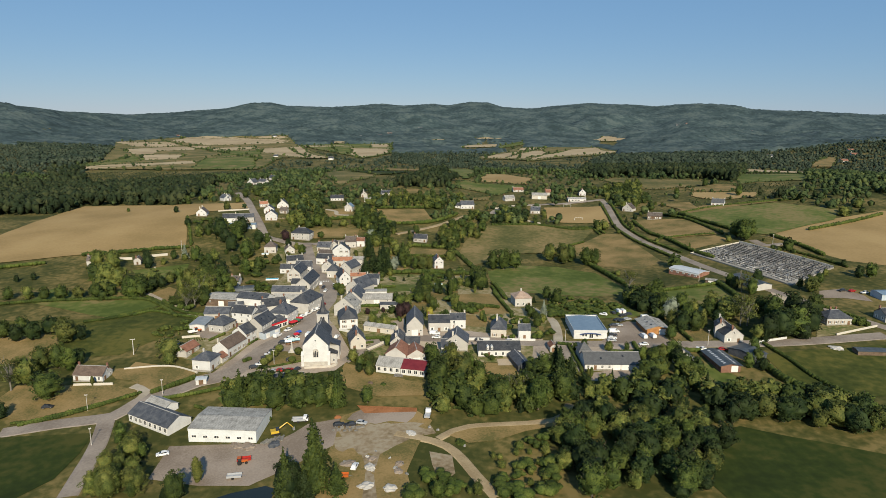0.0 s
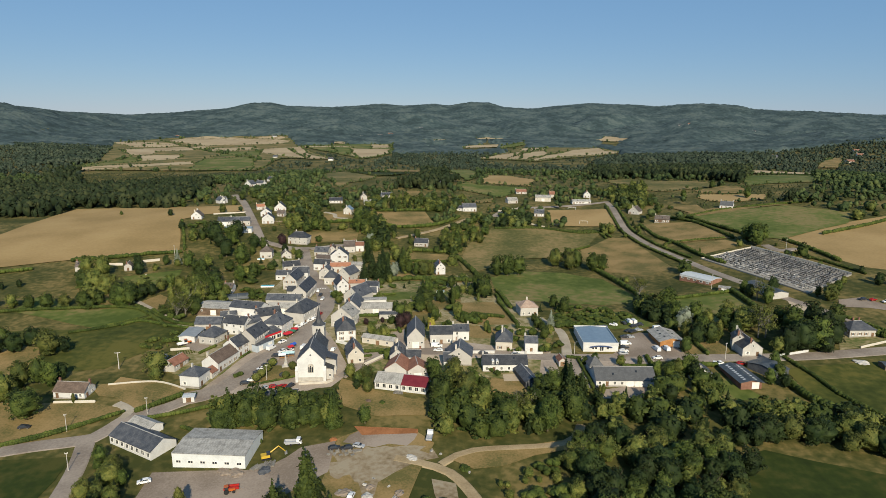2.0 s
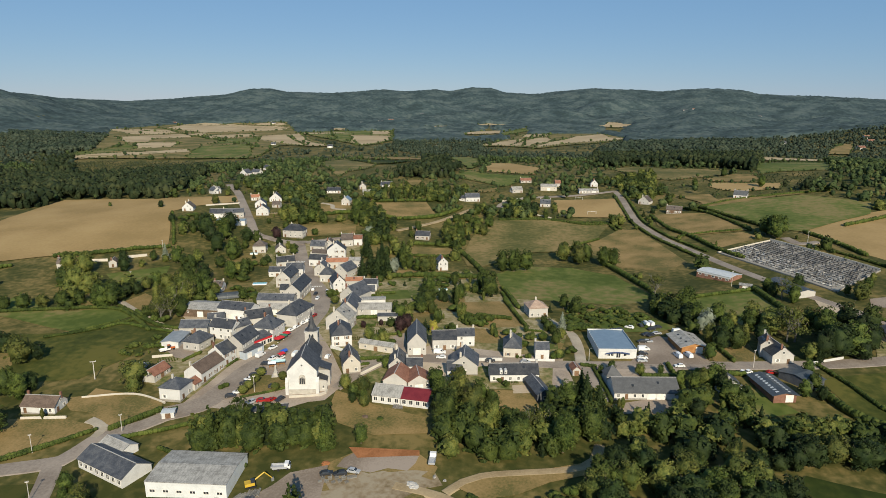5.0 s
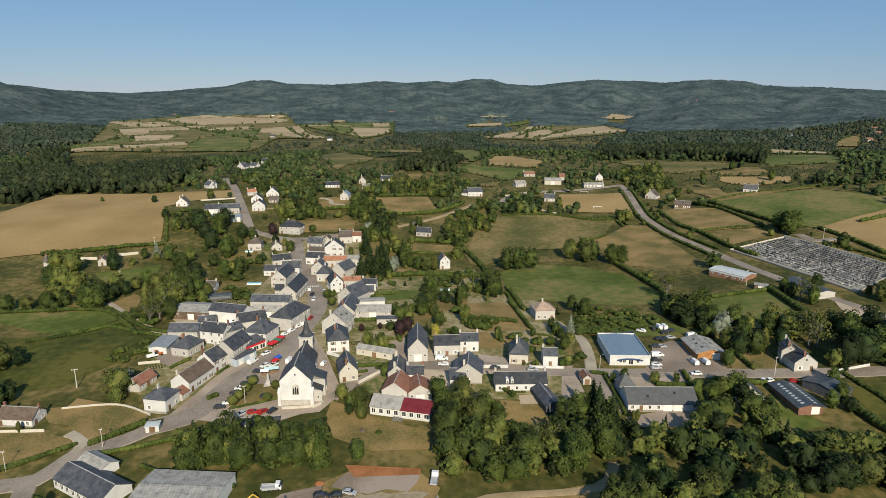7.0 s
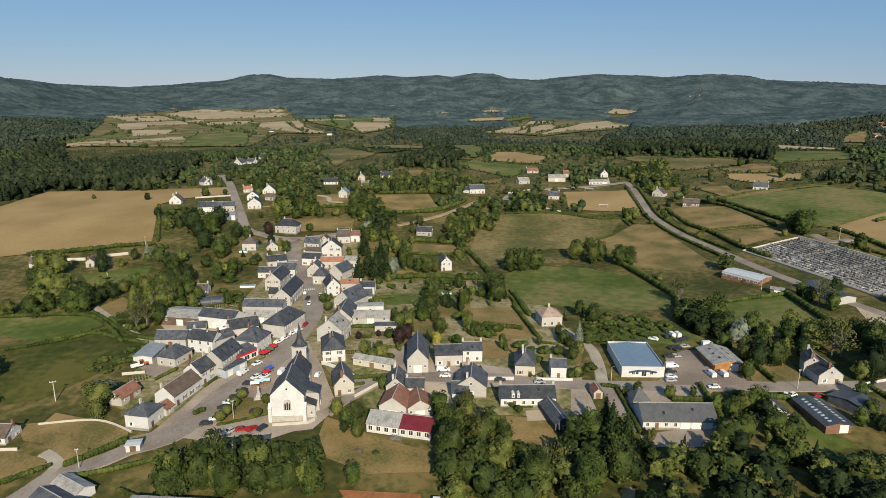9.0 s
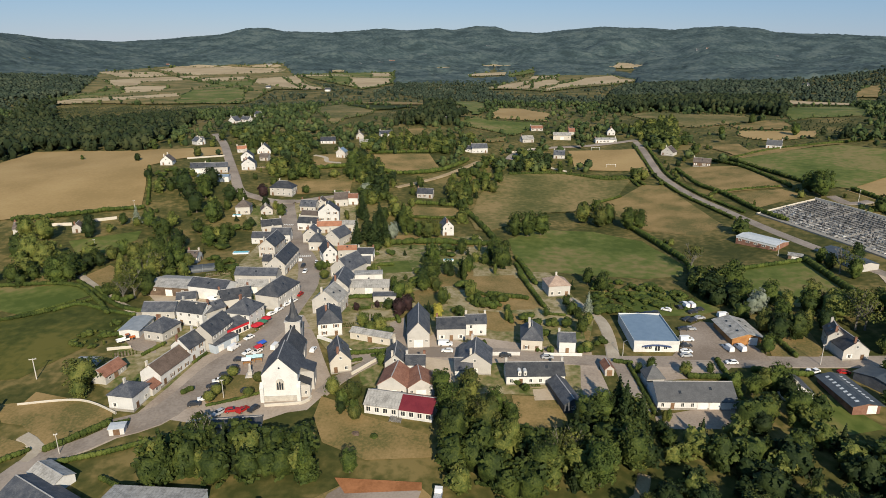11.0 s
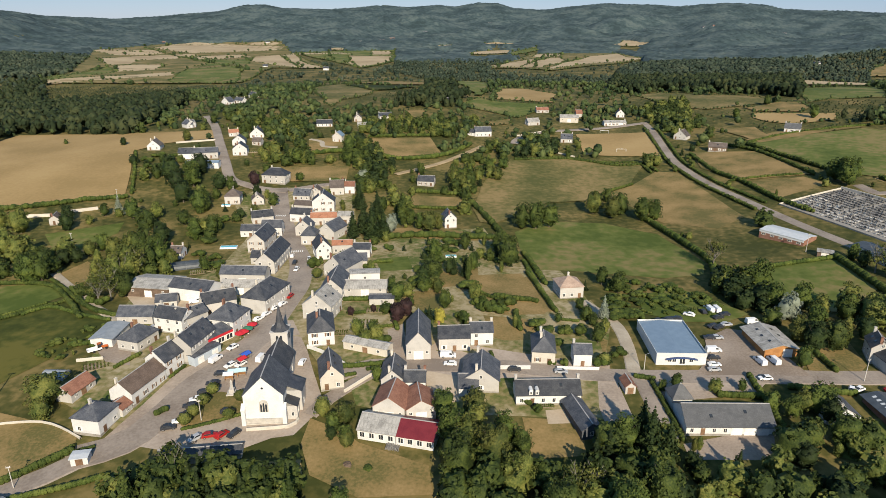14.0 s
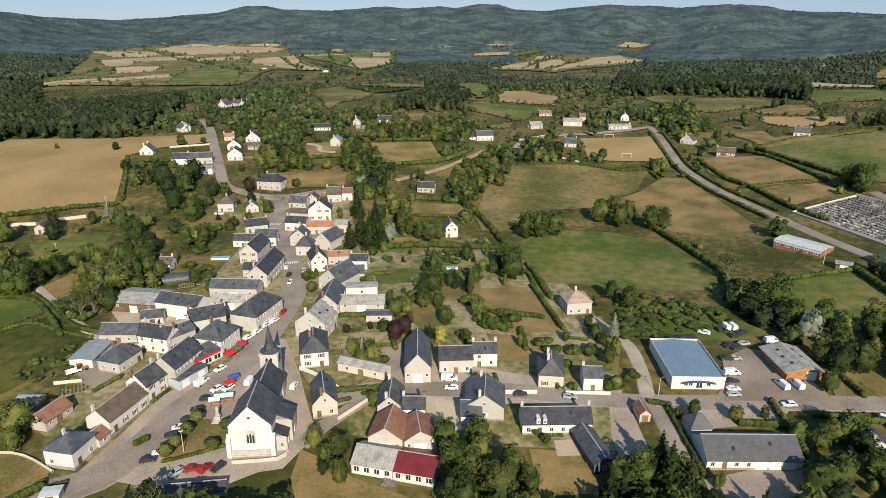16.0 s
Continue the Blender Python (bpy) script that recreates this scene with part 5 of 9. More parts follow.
farmhouse(-424.2, 2355.7, 25.7, 19.1, 8.3, 3.9, "s", "white", "slate", 38)
farmhouse(-406.7, 2428, 24.4, 14.6, 8.3, 3.9, "s", "white", "redtile", 38)
farmhouse(-325.1, 2442.1, 26.9, 20.1, 8.3, 3.9, "s", "cream", "slate", 38)
farmhouse(-258.2, 2435.8, 19.1, 20.1, 8.3, 3.9, "s", "white", "slate", 38)
farmhouse(-225.3, 2473.5, 11.6, 17.7, 8.3, 3.9, "s", "cream", "redtile", 38)
farmhouse(-135.7, 3030.4, -7.1, 18.7, 8.3, 3.9, "s", "white", "slate", 38)
farmhouse(833.4, 3174, -22.5, 17.7, 8.3, 3.9, "s", "white", "slate", 38)
farmhouse(882.7, 3205.2, -21.2, 15, 8.3, 3.9, "s", "white", "slate", 38)
farmhouse(908.4, 3173.8, -20, 19.8, 8.3, 3.9, "s", "white", "slate", 38)
farmhouse(1022.7, 2943.1, -12.4, 19.3, 8.3, 3.9, "s", "cream", "slate", 38)
farmhouse(1052.3, 2912.8, -10.3, 19.4, 8.3, 3.9, "s", "cream", "redtile", 38)
farmhouse(1282, 2801.1, -15.7, 15.8, 8.3, 3.9, "s", "white", "slate", 38)
farmhouse(795.1, 1317.3, 16, 16.6, 8.3, 3.9, "s", "cream", "redtile", 38)
farmhouse(874.9, 1415.9, 4.8, 14.8, 8.3, 3.9, "s", "white", "redtile", 38)
farmhouse(914.9, 1495.2, 5.7, 13.4, 8.3, 3.9, "s", "cream", "redtile", 38)
farmhouse(719, 1465.3, 10.9, 11.9, 8.3, 3.9, "s", "white", "slate", 38)
farmhouse(-616.2, 2302.3, 14.5, 15.4, 8.3, 3.9, "s", "white", "slate", 38)
farmhouse(-997.8, 2383.3, -13.2, 23.7, 8.3, 3.9, "s", "cream", "redtile", 38)
farmhouse(159.8, 3405.7, -4.6, 16.9, 8.3, 3.9, "s", "white", "slate", 38)
farmhouse(-10, 795.8, 13.6, 7.9, 7.4, 3.3, "s", "white", "slate", 38)
farmhouse(115.5, 738.8, 1.2, 5.9, 7.4, 3.5, "s", "cream", "redtile", 38)


# ---- church ----
def pitched(bm, x0, x1, y0, y1, eave, rise, over=0.3, th=0.18):
    """Two roof planes with the ridge along y."""
    cx, half = (x0 + x1) / 2, (x1 - x0) / 2
    k = rise / half
    top, drop = eave + rise + th, eave - k * over + th
    slab(bm, [(x0 - over, y1 + over, drop), (x0 - over, y0 - over, drop), (cx, y0 - over, top), (cx, y1 + over, top)], th)
    slab(bm, [(x1 + over, y0 - over, drop), (x1 + over, y1 + over, drop), (cx, y1 + over, top), (cx, y0 - over, top)], th)
    return top


def gabled(bm, x0, x1, y0, y1, z0, eave, rise):
    """Walls with a gable at each end."""
    out = []
    for y in (y0, y1):
        out.append([bm.verts.new(p) for p in ((x0, y, z0), (x1, y, z0), (x1, y, eave), ((x0 + x1) / 2, y, eave + rise), (x0, y, eave))])
    bm.faces.new(out[0]), bm.faces.new(out[1][::-1])
    for i in range(5):
        bm.faces.new((out[0][i], out[1][i], out[1][(i + 1) % 5], out[0][(i + 1) % 5]))


def lancet(bm, w, h, y0, y1, n=5, x=0.0):
    """A pointed-arch plate standing on z = 0."""
    pts = [(-w / 2, 0), (w / 2, 0), (w / 2, h * 0.6)]
    for i in range(1, n):
        a = i / n
        pts.append((w / 2 * math.cos(a * math.pi / 2) ** 0.8, h * (0.6 + 0.4 * math.sin(a * math.pi / 2))))
    pts.append((0, h))
    pts += [(-px, pz) for px, pz in pts[-2:2:-1]] + [(-w / 2, h * 0.6)]
    a = [bm.verts.new((x + px, y0, pz)) for px, pz in pts]
    b = [bm.verts.new((x + px, y1, pz)) for px, pz in pts]
    bm.faces.new(a), bm.faces.new(b[::-1])
    for i in range(len(pts)):
        bm.faces.new((a[i], b[i], b[(i + 1) % len(pts)], a[(i + 1) % len(pts)]))


def church():
    x, y = -54.0, 267.8
    z = float(height(x, y)) - 0.2
    t = thing("church", x, y, z, 4.5, "white-rendered village church with dark slate roofs and a steeple", "church")
    HOUSE_BOXES.append((x - 1, y + 16, 4.5, 17, 34))
    def roof_part(*a):
        bm = bmesh.new()
        pitched(bm, *a)
        bmesh.ops.recalc_face_normals(bm, faces=bm.faces)
        uv_roof(bm)
        r = part("roof", bm, "slate", t, "dark slate roof")
        bm = bmesh.new()
        cx, top = (a[0] + a[1]) / 2, a[4] + a[5] + 0.18
        box(bm, cx - 0.14, cx + 0.14, a[2] - 0.2, a[3] + 0.2, top - 0.08, top + 0.08)
        part("ridge", bm, "ridge", r)
    bm = bmesh.new()
    gabled(bm, -5.5, 5.5, 0, 12.2, -1.5, 9.4, 5.6)
    part("choir", bm, "white", t)
    roof_part(-5.5, 5.5, 0.15, 12.2, 9.4, 5.6)
    bm = bmesh.new()
    gabled(bm, -4.2, 4.2, 12.2, 27, -1.5, 8.2, 5.0)
    part("nave", bm, "cream", t)
    roof_part(-4.2, 4.2, 12.3, 27, 8.2, 5.0)
    # buttresses and the stepped base of the end wall
    for bx in (-5.65, 5.65):
        bm = bmesh.new()
        box(bm, bx - 0.55, bx + 0.55, -0.9, 0.6, -1.5, 5.2)
        slab(bm, [(bx - 0.6, -0.95, 5.2), (bx + 0.6, -0.95, 5.2), (bx + 0.6, 0.6, 6.6), (bx - 0.6, 0.6, 6.6)], 0.2)
        part("buttress", bm, "white", t)
    bm = bmesh.new()
    box(bm, -5.9, 5.9, -0.35, 0.0, -1.5, 2.0)
    box(bm, -6.1, 6.1, -0.6, 0.0, -1.5, 0.7)
    part("plinth", bm, "kerbstone", t)
    # pointed window of three lights
    bm = bmesh.new()
    lancet(bm, 2.5, 3.9, -0.1, 0.05)
    w = put(part("window", bm, "kerbstone", t, "pointed stone window with three lights"), 0, 0, 4.0)
    for k in (-0.7, 0, 0.7):
        bm = bmesh.new()
        lancet(bm, 0.52, 2.5 if k else 2.9, -0.14, 0.0, 4, k)
        put(part("light", bm, "glass", w), 0, 0, 0.15)
    bm = bmesh.new()
    bmesh.ops.create_circle(bm, cap_ends=True, radius=0.32, segments=12)
    bmesh.ops.rotate(bm, verts=bm.verts, matrix=Matrix.Rotation(math.pi / 2, 3, "X"))
    bmesh.ops.solidify(bm, geom=bm.faces[:], thickness=0.1)
    put(part("oculus", bm, "glass", t), 0, -0.06, 11.6)
    # side chapels
    for x0, x1, y0, y1, e, r in ((5.5, 8.9, -0.1 + 1.4, 5.0, 4.9, 1.6), (5.5, 9.7, 5.2, 11.0, 7.4, 1.9)):
        bm = bmesh.new()
        box(bm, x0, x1, y0, y1, -1.5, e)
        part("chapel", bm, "cream", t)
        bm = bmesh.new()
        slab(bm, [(x0, y0 - 0.3, e + r), (x1 + 0.3, y0 - 0.3, e), (x1 + 0.3, y1 + 0.2, e), (x0, y1 + 0.2, e + r)], 0.18)
        uv_roof(bm)
        part("roof", bm, "slate", t)
        window(t, (x0 + x1) / 2 + 0.4, y0, 1.6, 0, 0.7, 1.3)
        window(t, x1, (y0 + y1) / 2, 1.8, 90, 0.8, 1.6)
    for k in range(3):
        window(t, 4.2, 14.5 + 4 * k, 3.0, 90, 1.0, 3.0)
        window(t, -4.2, 14.5 + 4 * k, 3.0, -90, 1.0, 3.0)
    # tower and spire
    bm = bmesh.new()
    box(bm, -2.6, 2.6, 27, 32.2, -1.5, 14.6)
    box(bm, -2.85, 2.85, 26.75, 32.45, 14.6, 15.0)
    tower = part("tower", bm, "cream", t)
    for wx, wy, wt_ in ((0, 27, 0), (2.6, 29.6, 90), (-2.6, 29.6, -90)):
        bm = bmesh.new()
        for k in (-0.6, 0.6):
            lancet(bm, 0.75, 2.2, -0.08, 0.04, 4, k)
        put(part("louvre", bm, "glass", tower), wx, wy, 11.6, wt_)
    bm = bmesh.new()
    rings = []
    for h, r in ((15.0, 2.85), (16.0, 1.75), (17.6, 1.1), (23.4, 0.06)):
        rings.append([bm.verts.new((r * 1.08 * math.cos(math.pi / 4 * (i + 0.5)), 29.6 + r * 1.08 * math.sin(math.pi / 4 * (i + 0.5)), h)) for i in range(8)])
    for a, b in zip(rings[:-1], rings[1:]):
        for i in range(8):
            bm.faces.new((a[i], a[(i + 1) % 8], b[(i + 1) % 8], b[i]))
    bm.faces.new(rings[0][::-1])
    uv_roof(bm)
    spire = part("spire", bm, "slate", t)
    bm = bmesh.new()
    limb(bm, (0, 29.6, 23.2), (0, 29.6, 24.9), 0.06, 0.04)
    limb(bm, (-0.4, 29.6, 24.4), (0.4, 29.6, 24.4), 0.04, 0.04)
    part("cross", bm, "steel", spire)


church()


# ---- trees ----
GRAVE_POLY = [(179.4, 465.4), (220.7, 480.4), (246.9, 404.0), (204.4, 372.5)]
FIELD_POLYS.append(GRAVE_POLY)  # no tree stands among the graves


def spray(rng, centres, radii, n, leaf, flat=1.0, bias=0.0):
    """Leaf tufts (single small quads) over the skins of a crown's clumps."""
    pick = rng.choice(len(centres), n, p=radii ** 2 / (radii ** 2).sum())
    d = rng.normal(size=(n, 3))
    if bias:
        away = centres[pick] - np.array([0, 0, 0.42])
        d += bias * away / (np.linalg.norm(away, axis=1)[:, None] + 0.05)
    d[:, 2] = np.where(d[:, 2] < -0.3, -0.3 * d[:, 2], d[:, 2])
    d /= np.linalg.norm(d, axis=1)[:, None]
    p = centres[pick] + d * (radii[pick] * rng.uniform(0.72, 1.12, n))[:, None] * np.array([1, 1, flat])
    nrm = d + rng.normal(scale=0.45, size=(n, 3))
    nrm /= np.linalg.norm(nrm, axis=1)[:, None]
    a = np.cross(nrm, rng.normal(size=(n, 3)))
    a /= np.linalg.norm(a, axis=1)[:, None]
    b = np.cross(nrm, a)
    s = leaf * rng.uniform(0.6, 1.35, n)[:, None]
    v = np.stack([p - a * s - b * s * 0.6, p + a * s - b * s * 0.5, p + a * s * 0.7 + b * s * 0.7, p - a * s * 0.8 + b * s * 0.6], 1)
    return v.reshape(-1, 3), np.arange(4 * n).reshape(-1, 4)


def ball(rings, sides):
    """A unit ball of four-cornered faces."""
    u = np.linspace(0.06, math.pi - 0.06, rings + 1)
    t = np.arange(sides) * 2 * math.pi / sides
    v = np.stack([np.sin(u)[:, None] * np.cos(t), np.sin(u)[:, None] * np.sin(t), np.repeat(np.cos(u)[:, None], sides, 1)], -1).reshape(-1, 3)
    i = np.arange(rings * sides).reshape(rings, sides)
    j = np.roll(i, -1, 1)
    return v, np.stack([i, i + sides, j + sides, j], -1).reshape(-1, 4)


ROUND = {}


def core(centres, radii, k=0.8, flat=1.0, detail=0):
    """Low lumps that close a crown inside."""
    if detail not in ROUND:
        ROUND[detail] = ball(*((4, 6), (7, 10), (3, 5))[detail])
    V, Q = ROUND[detail]
    vs = (V[None] * np.array([1, 1, flat]) * (radii * k)[:, None, None] + centres[:, None]).reshape(-1, 3)
    qs = (Q[None] + (np.arange(len(centres)) * len(V))[:, None, None]).reshape(-1, 4)
    return vs, qs


def body(rng, wide, low, top, dents=0.16):
    """The closed inside of a broad crown, uneven all round."""
    V, Q = ball(9, 12)
    k = 1 + dents * (np.sin(V[:, 0] * 5 + rng.uniform(0, 6)) + np.sin(V[:, 1] * 6 + V[:, 2] * 3 + rng.uniform(0, 6)) + np.sin(V[:, 2] * 7 + rng.uniform(0, 6))) / 2 + rng.uniform(-0.05, 0.05, len(V))
    return V * k[:, None] * np.array([wide, wide, (top - low) / 2]) + np.array([0, 0, (top + low) / 2]), Q


def join(*pieces):
    vs, qs, n = [], [], 0
    for v, q in pieces:
        vs.append(v), qs.append(q + n)
        n += len(v)
    return np.concatenate(vs), np.concatenate(qs)


def crown_shape(kind, seed, n=None, leaf=None):
    """Crown of a tree one metre high: lumps and tufts."""
    rng = np.random.default_rng(seed)
    if kind in ("conifer", "pine", "silverfir"):
        k = 16
        h = np.linspace(0.10, 0.97, k)
        r = (1.0 - h) * 0.21 + 0.018
        c, rr = [], []
        for hh, r0 in zip(h, r):
            m = 6 if r0 > 0.1 else 4
            a0 = rng.uniform(0, 6)
            for j in range(m):
                a = a0 + 6.283 * j / m
                out = r0 * rng.uniform(0.45, 0.8)
                c.append((out * math.cos(a), out * math.sin(a), hh - 0.02 * rng.random()))
                rr.append(r0 * rng.uniform(0.42, 0.62))
        c, rr = np.array(c), np.array(rr)
        spine = np.array([(0, 0, hh) for hh in h]), r * 0.75
        return join(core(*spine, 0.9), spray(rng, c, rr, n or 1100, leaf or 0.025, 0.6))
    if kind in ("poplar", "column"):
        h = np.linspace(0.12, 0.95, 9)
        r = 0.10 * np.sin(np.linspace(0.5, 2.9, 9)) + 0.03
        if kind == "column":
            r = r * 1.6
        c = np.stack([rng.normal(scale=0.015, size=9), rng.normal(scale=0.015, size=9), h], 1)
        return join(core(c, r, 0.85, 1.2), spray(rng, c, r, n or 900, leaf or 0.022, 1.3))
    if kind == "ball":
        c, r = np.array([(0, 0, 0.62)]), np.array([0.42])
        return join(core(c, r, 0.92, 1.0, 1), spray(rng, c, r, n or 600, leaf or 0.04, 0.9))
    if kind == "bush":
        m = 7
        c = np.stack([rng.uniform(-0.38, 0.38, m), rng.uniform(-0.38, 0.38, m), rng.uniform(0.25, 0.62, m)], 1)
        r = rng.uniform(0.25, 0.4, m)
        return join(core(c, r, 0.88, 1.0, 1), spray(rng, c, r, n or 460, leaf or 0.055, 0.85))
    m = 24 if kind == "bare" or (n or 999) < 400 else 40
    wide = rng.uniform(0.25, 0.35)
    a, u = rng.uniform(0, 6.283, m), np.sqrt(rng.uniform(0.25, 1, m))
    zc = rng.uniform(0.34, 0.86, m) if kind == "bare" else 0.12 + 0.77 * np.linspace(0, 1, m) ** 0.85
    reach = wide * np.sin(np.clip((zc + 0.06) / 1.06, 0, 1) * math.pi) ** 0.55 * rng.uniform(0.78, 1.12, m)
    c = np.stack([u * reach * np.cos(a), u * reach * np.sin(a), zc], 1)
    r = rng.uniform(0.07, 0.13, m)
    if kind == "bare":
        return spray(rng, c, r * 1.3, n or 620, 0.02)
    return join(body(rng, wide * 0.84, 0.08, 0.86, 0.24), spray(rng, c, r, n or 1500, leaf or 0.019, 1.0, 0.9))


def trunk_mesh(seed, bare=False, straight=False):
    rng = random.Random(seed)
    bm = bmesh.new()
    if straight:
        limb(bm, (0, 0, -0.06), (0, 0, 0.9), 0.022, 0.004, 7)
        return finish("trunk", bm, "bark")
    limb(bm, (0, 0, -0.06), (0, 0, 0.06), 0.032, 0.023, 7)
    limb(bm, (0, 0, 0.05), (0.01, 0.0, 0.5), 0.024, 0.014, 7)
    for i in range(16 if bare else 6):
        a, z0 = rng.uniform(0, 6.28), rng.uniform(0.18, 0.5)
        e = (0.20 * math.cos(a) * rng.uniform(0.6, 1.2), 0.20 * math.sin(a) * rng.uniform(0.6, 1.2), z0 + rng.uniform(0.15, 0.40))
        limb(bm, (0.005, 0, z0), e, 0.012, 0.004)
        for j in range(3 if bare else 1):
            limb(bm, e, (e[0] * rng.uniform(0.8, 1.6), e[1] * rng.uniform(0.8, 1.6), e[2] + rng.uniform(0.02, 0.18)), 0.005, 0.002, 4)
    return finish("trunk", bm, "twigs" if bare else "bark")


LEAF = dict(broad="leaf_a", pale="leaf_b", dark="leaf_dark", conifer="leaf_dark", pine="leaf_a", silverfir="leaf_silver", silver="leaf_silver", purple="leaf_purple", yellow="leaf_yellow", yellowgreen="leaf_b", poplar="leaf_a", column="leaf_b", ball="leaf_b", bush="leaf_hedge", bare="leaf_b")
TREE_TALK = dict(broad=("tree", "broad green deciduous tree with a rounded uneven crown"), pale=("tree", "light green deciduous tree with a loose crown"), dark=("tree", "dark green deciduous tree with a dense crown"), conifer=("conifer", "tall dark green conifer with drooping branches"), pine=("conifer", "tall green fir with a pointed crown"), silverfir=("conifer", "silvery blue spruce standing on its own"), silver=("tree", "silver-leaved rounded willow tree"), purple=("tree", "dark purple-leaved plum tree"), yellow=("tree", "small bright yellow garden tree"), yellowgreen=("tree", "yellow-green tree turning with autumn"), poplar=("poplar", "slender tall green poplar"), column=("tree", "narrow columnar evergreen garden tree"), ball=("topiary_tree", "small clipped ball-shaped tree on a thin trunk"), bush=("bush", "dense rounded green garden bush"), bare=("tree", "half-bare tree with pale thin branches"))
CROWNS, TRUNKS = {}, {}


def tree(kind, x, y, h, wide=1.0):
    seed = random.randrange(6)
    shape = kind if kind in ("conifer", "pine", "silverfir", "poplar", "column", "ball", "bush", "bare") else "broad"
    near = y < 262 and x < 45 and shape == "broad"
    key = (kind, seed, near)
    if key not in CROWNS:
        v, q = crown_shape(shape, 17 * seed + len(kind), *((1900, 0.017) if near else (1000, 0.024) if shape == "broad" else ()))
        CROWNS[key] = mesh_from("crown", v, q, LEAF[kind], True)
    tk = (shape == "bare", seed, shape in ("conifer", "pine", "silverfir", "poplar", "column", "ball"))
    if tk not in TRUNKS:
        TRUNKS[tk] = trunk_mesh(seed, tk[0], tk[2])
    name, label = TREE_TALK[kind]
    t = new(name)
    t.empty_display_size = 0.5
    t.matrix_world = pose(x, y, float(height(x, y)) - 0.05, 0, 0, random.uniform(0, 360)) @ Matrix.Diagonal((h * wide, h * wide, h, 1))
    tagged(t, label, "bush" if kind == "bush" else "tree", "trees and bushes")
    if kind != "bush":
        part("trunk", TRUNKS[tk], None, t)
    part("crown", CROWNS[key], None, t)
    return t


MIX = dict(wood=("broad", "dark", "dark", "pale", "dark"), mixed=("broad", "pale", "pale", "broad", "conifer", "yellowgreen"), dense=("broad", "broad", "broad", "pale"), row=("pine", "broad", "broad", "pale", "broad"), firs=("pine", "conifer", "pine"), scrub=("bush", "bush", "pale"), garden=("bush", "bush", "broad", "pale", "bush", "column", "conifer"))


rng = np.random.default_rng(5)
FAR_TREES = dict(broad=[], pale=[], dark=[], conifer=[])


def wood(step, low, high, mix, poly):
    """Single trees over a plot, unevenly set."""
    xs, ys = [p[0] for p in poly], [p[1] for p in poly]
    for gx_ in np.arange(min(xs), max(xs), step):
        for gy_ in np.arange(min(ys), max(ys), step * (1.0 if step < 7 else 1.4)):
            x, y = gx_ + random.uniform(-0.45, 0.45) * step, gy_ + random.uniform(-0.45, 0.45) * step
            kind, u = random.choice(MIX[mix]), random.random()
            clear = 0.6 if mix in ("garden", "scrub") else 2.2
            if inside(poly, [x], [y])[0] and free(np.array([x]), np.array([y]), mix == "garden", clear, clear)[0]:
                h = low + (high - low) * u ** 1.3
                if y > 226 and kind not in ("column", "bush"):
                    FAR_TREES["conifer" if kind == "pine" else kind if kind in ("pale", "dark", "conifer") else "broad"].append((x, y, h))
                    continue
                tree(kind, x, y, min(h, 3.2) if kind == "bush" and mix == "garden" else h, random.uniform(0.85, 1.5 if h < 11 else 1.15) * (1.3 if kind == "bush" else 1))


tree("broad", 102.5, 274.1, 9.7, 1.25)
tree("dark", 103.2, 269.5, 8.6)
tree("broad", 102.4, 260.8, 9.7, 1.2)
tree("pale", 94, 260.4, 7.6)
tree("conifer", 54, 254.4, 13)
tree("broad", -12.2, 374.3, 8.6)
tree("dark", -14.4, 362.5, 7)
tree("dark", -3.3, 372.8, 6.5)
tree("conifer", 3.6, 368.9, 10.8)
tree("pale", -8, 352, 6.5)
tree("pale", -22.1, 347.7, 6.5)
tree("broad", -26.8, 356.9, 5.4)
tree("pale", -37.4, 374, 5.4)
tree("pale", -34.9, 316, 6.5)
tree("broad", -29.1, 314.6, 6.5)
tree("purple", -39.5, 330.7, 3.8)
tree("purple", -31.4, 333.7, 3.2)
tree("purple", -21.8, 325.9, 8.1)
tree("pale", -13.7, 326.8, 4.3)
tree("broad", 2.4, 324, 5.4)
tree("broad", -4.6, 337.6, 7.6)
tree("broad", 9.7, 338.1, 5.4)
tree("broad", 16.1, 337, 4.9)
tree("bush", 11.5, 333.8, 5.4)
tree("bush", 18.9, 339.9, 4.3)
tree("broad", 46, 337.5, 5.4)
tree("pale", 38.1, 317, 4.3)
tree("pale", 51.5, 319.3, 5.4)
tree("ball", -59.1, 365.6, 5.4)
tree("bush", -64.1, 380.8, 5.4)
tree("ball", 47, 297.8, 4.3)
tree("broad", -24.9, 288, 5.4)
tree("pale", -31.2, 267.1, 7.6)
tree("broad", -34.3, 264, 6.5)
tree("pine", -76.2, 233.5, 16.2, 1.0)
tree("pine", -38.2, 233.3, 15.1, 0.9)
tree("bare", -70, 244.4, 11.9)
tree("broad", -4, 270.7, 9.7)
tree("yellowgreen", 4.9, 270.8, 9.7)
tree("broad", -0.3, 246.9, 14)
tree("pale", 9.4, 251.8, 13)
tree("pale", 3, 259.4, 9.7)
tree("pale", 15.4, 244.7, 10.8)
tree("conifer", 48.6, 260, 15.1)
tree("bare", 33, 242.6, 9.7)
tree("pale", 71.5, 240.6, 8.6)
tree("broad", 37.8, 232, 14)
tree("broad", 48.1, 238.3, 13)
tree("broad", 23.4, 233.9, 13)
tree("broad", 93.6, 271.6, 7.6)
tree("broad", 89.6, 274.7, 6.5)
tree("pale", 98.4, 274.6, 7.6)
tree("dark", 87.9, 252.3, 7.6)
tree("conifer", -52.2, 420, 15.1)
tree("conifer", -47.9, 428, 18.4)
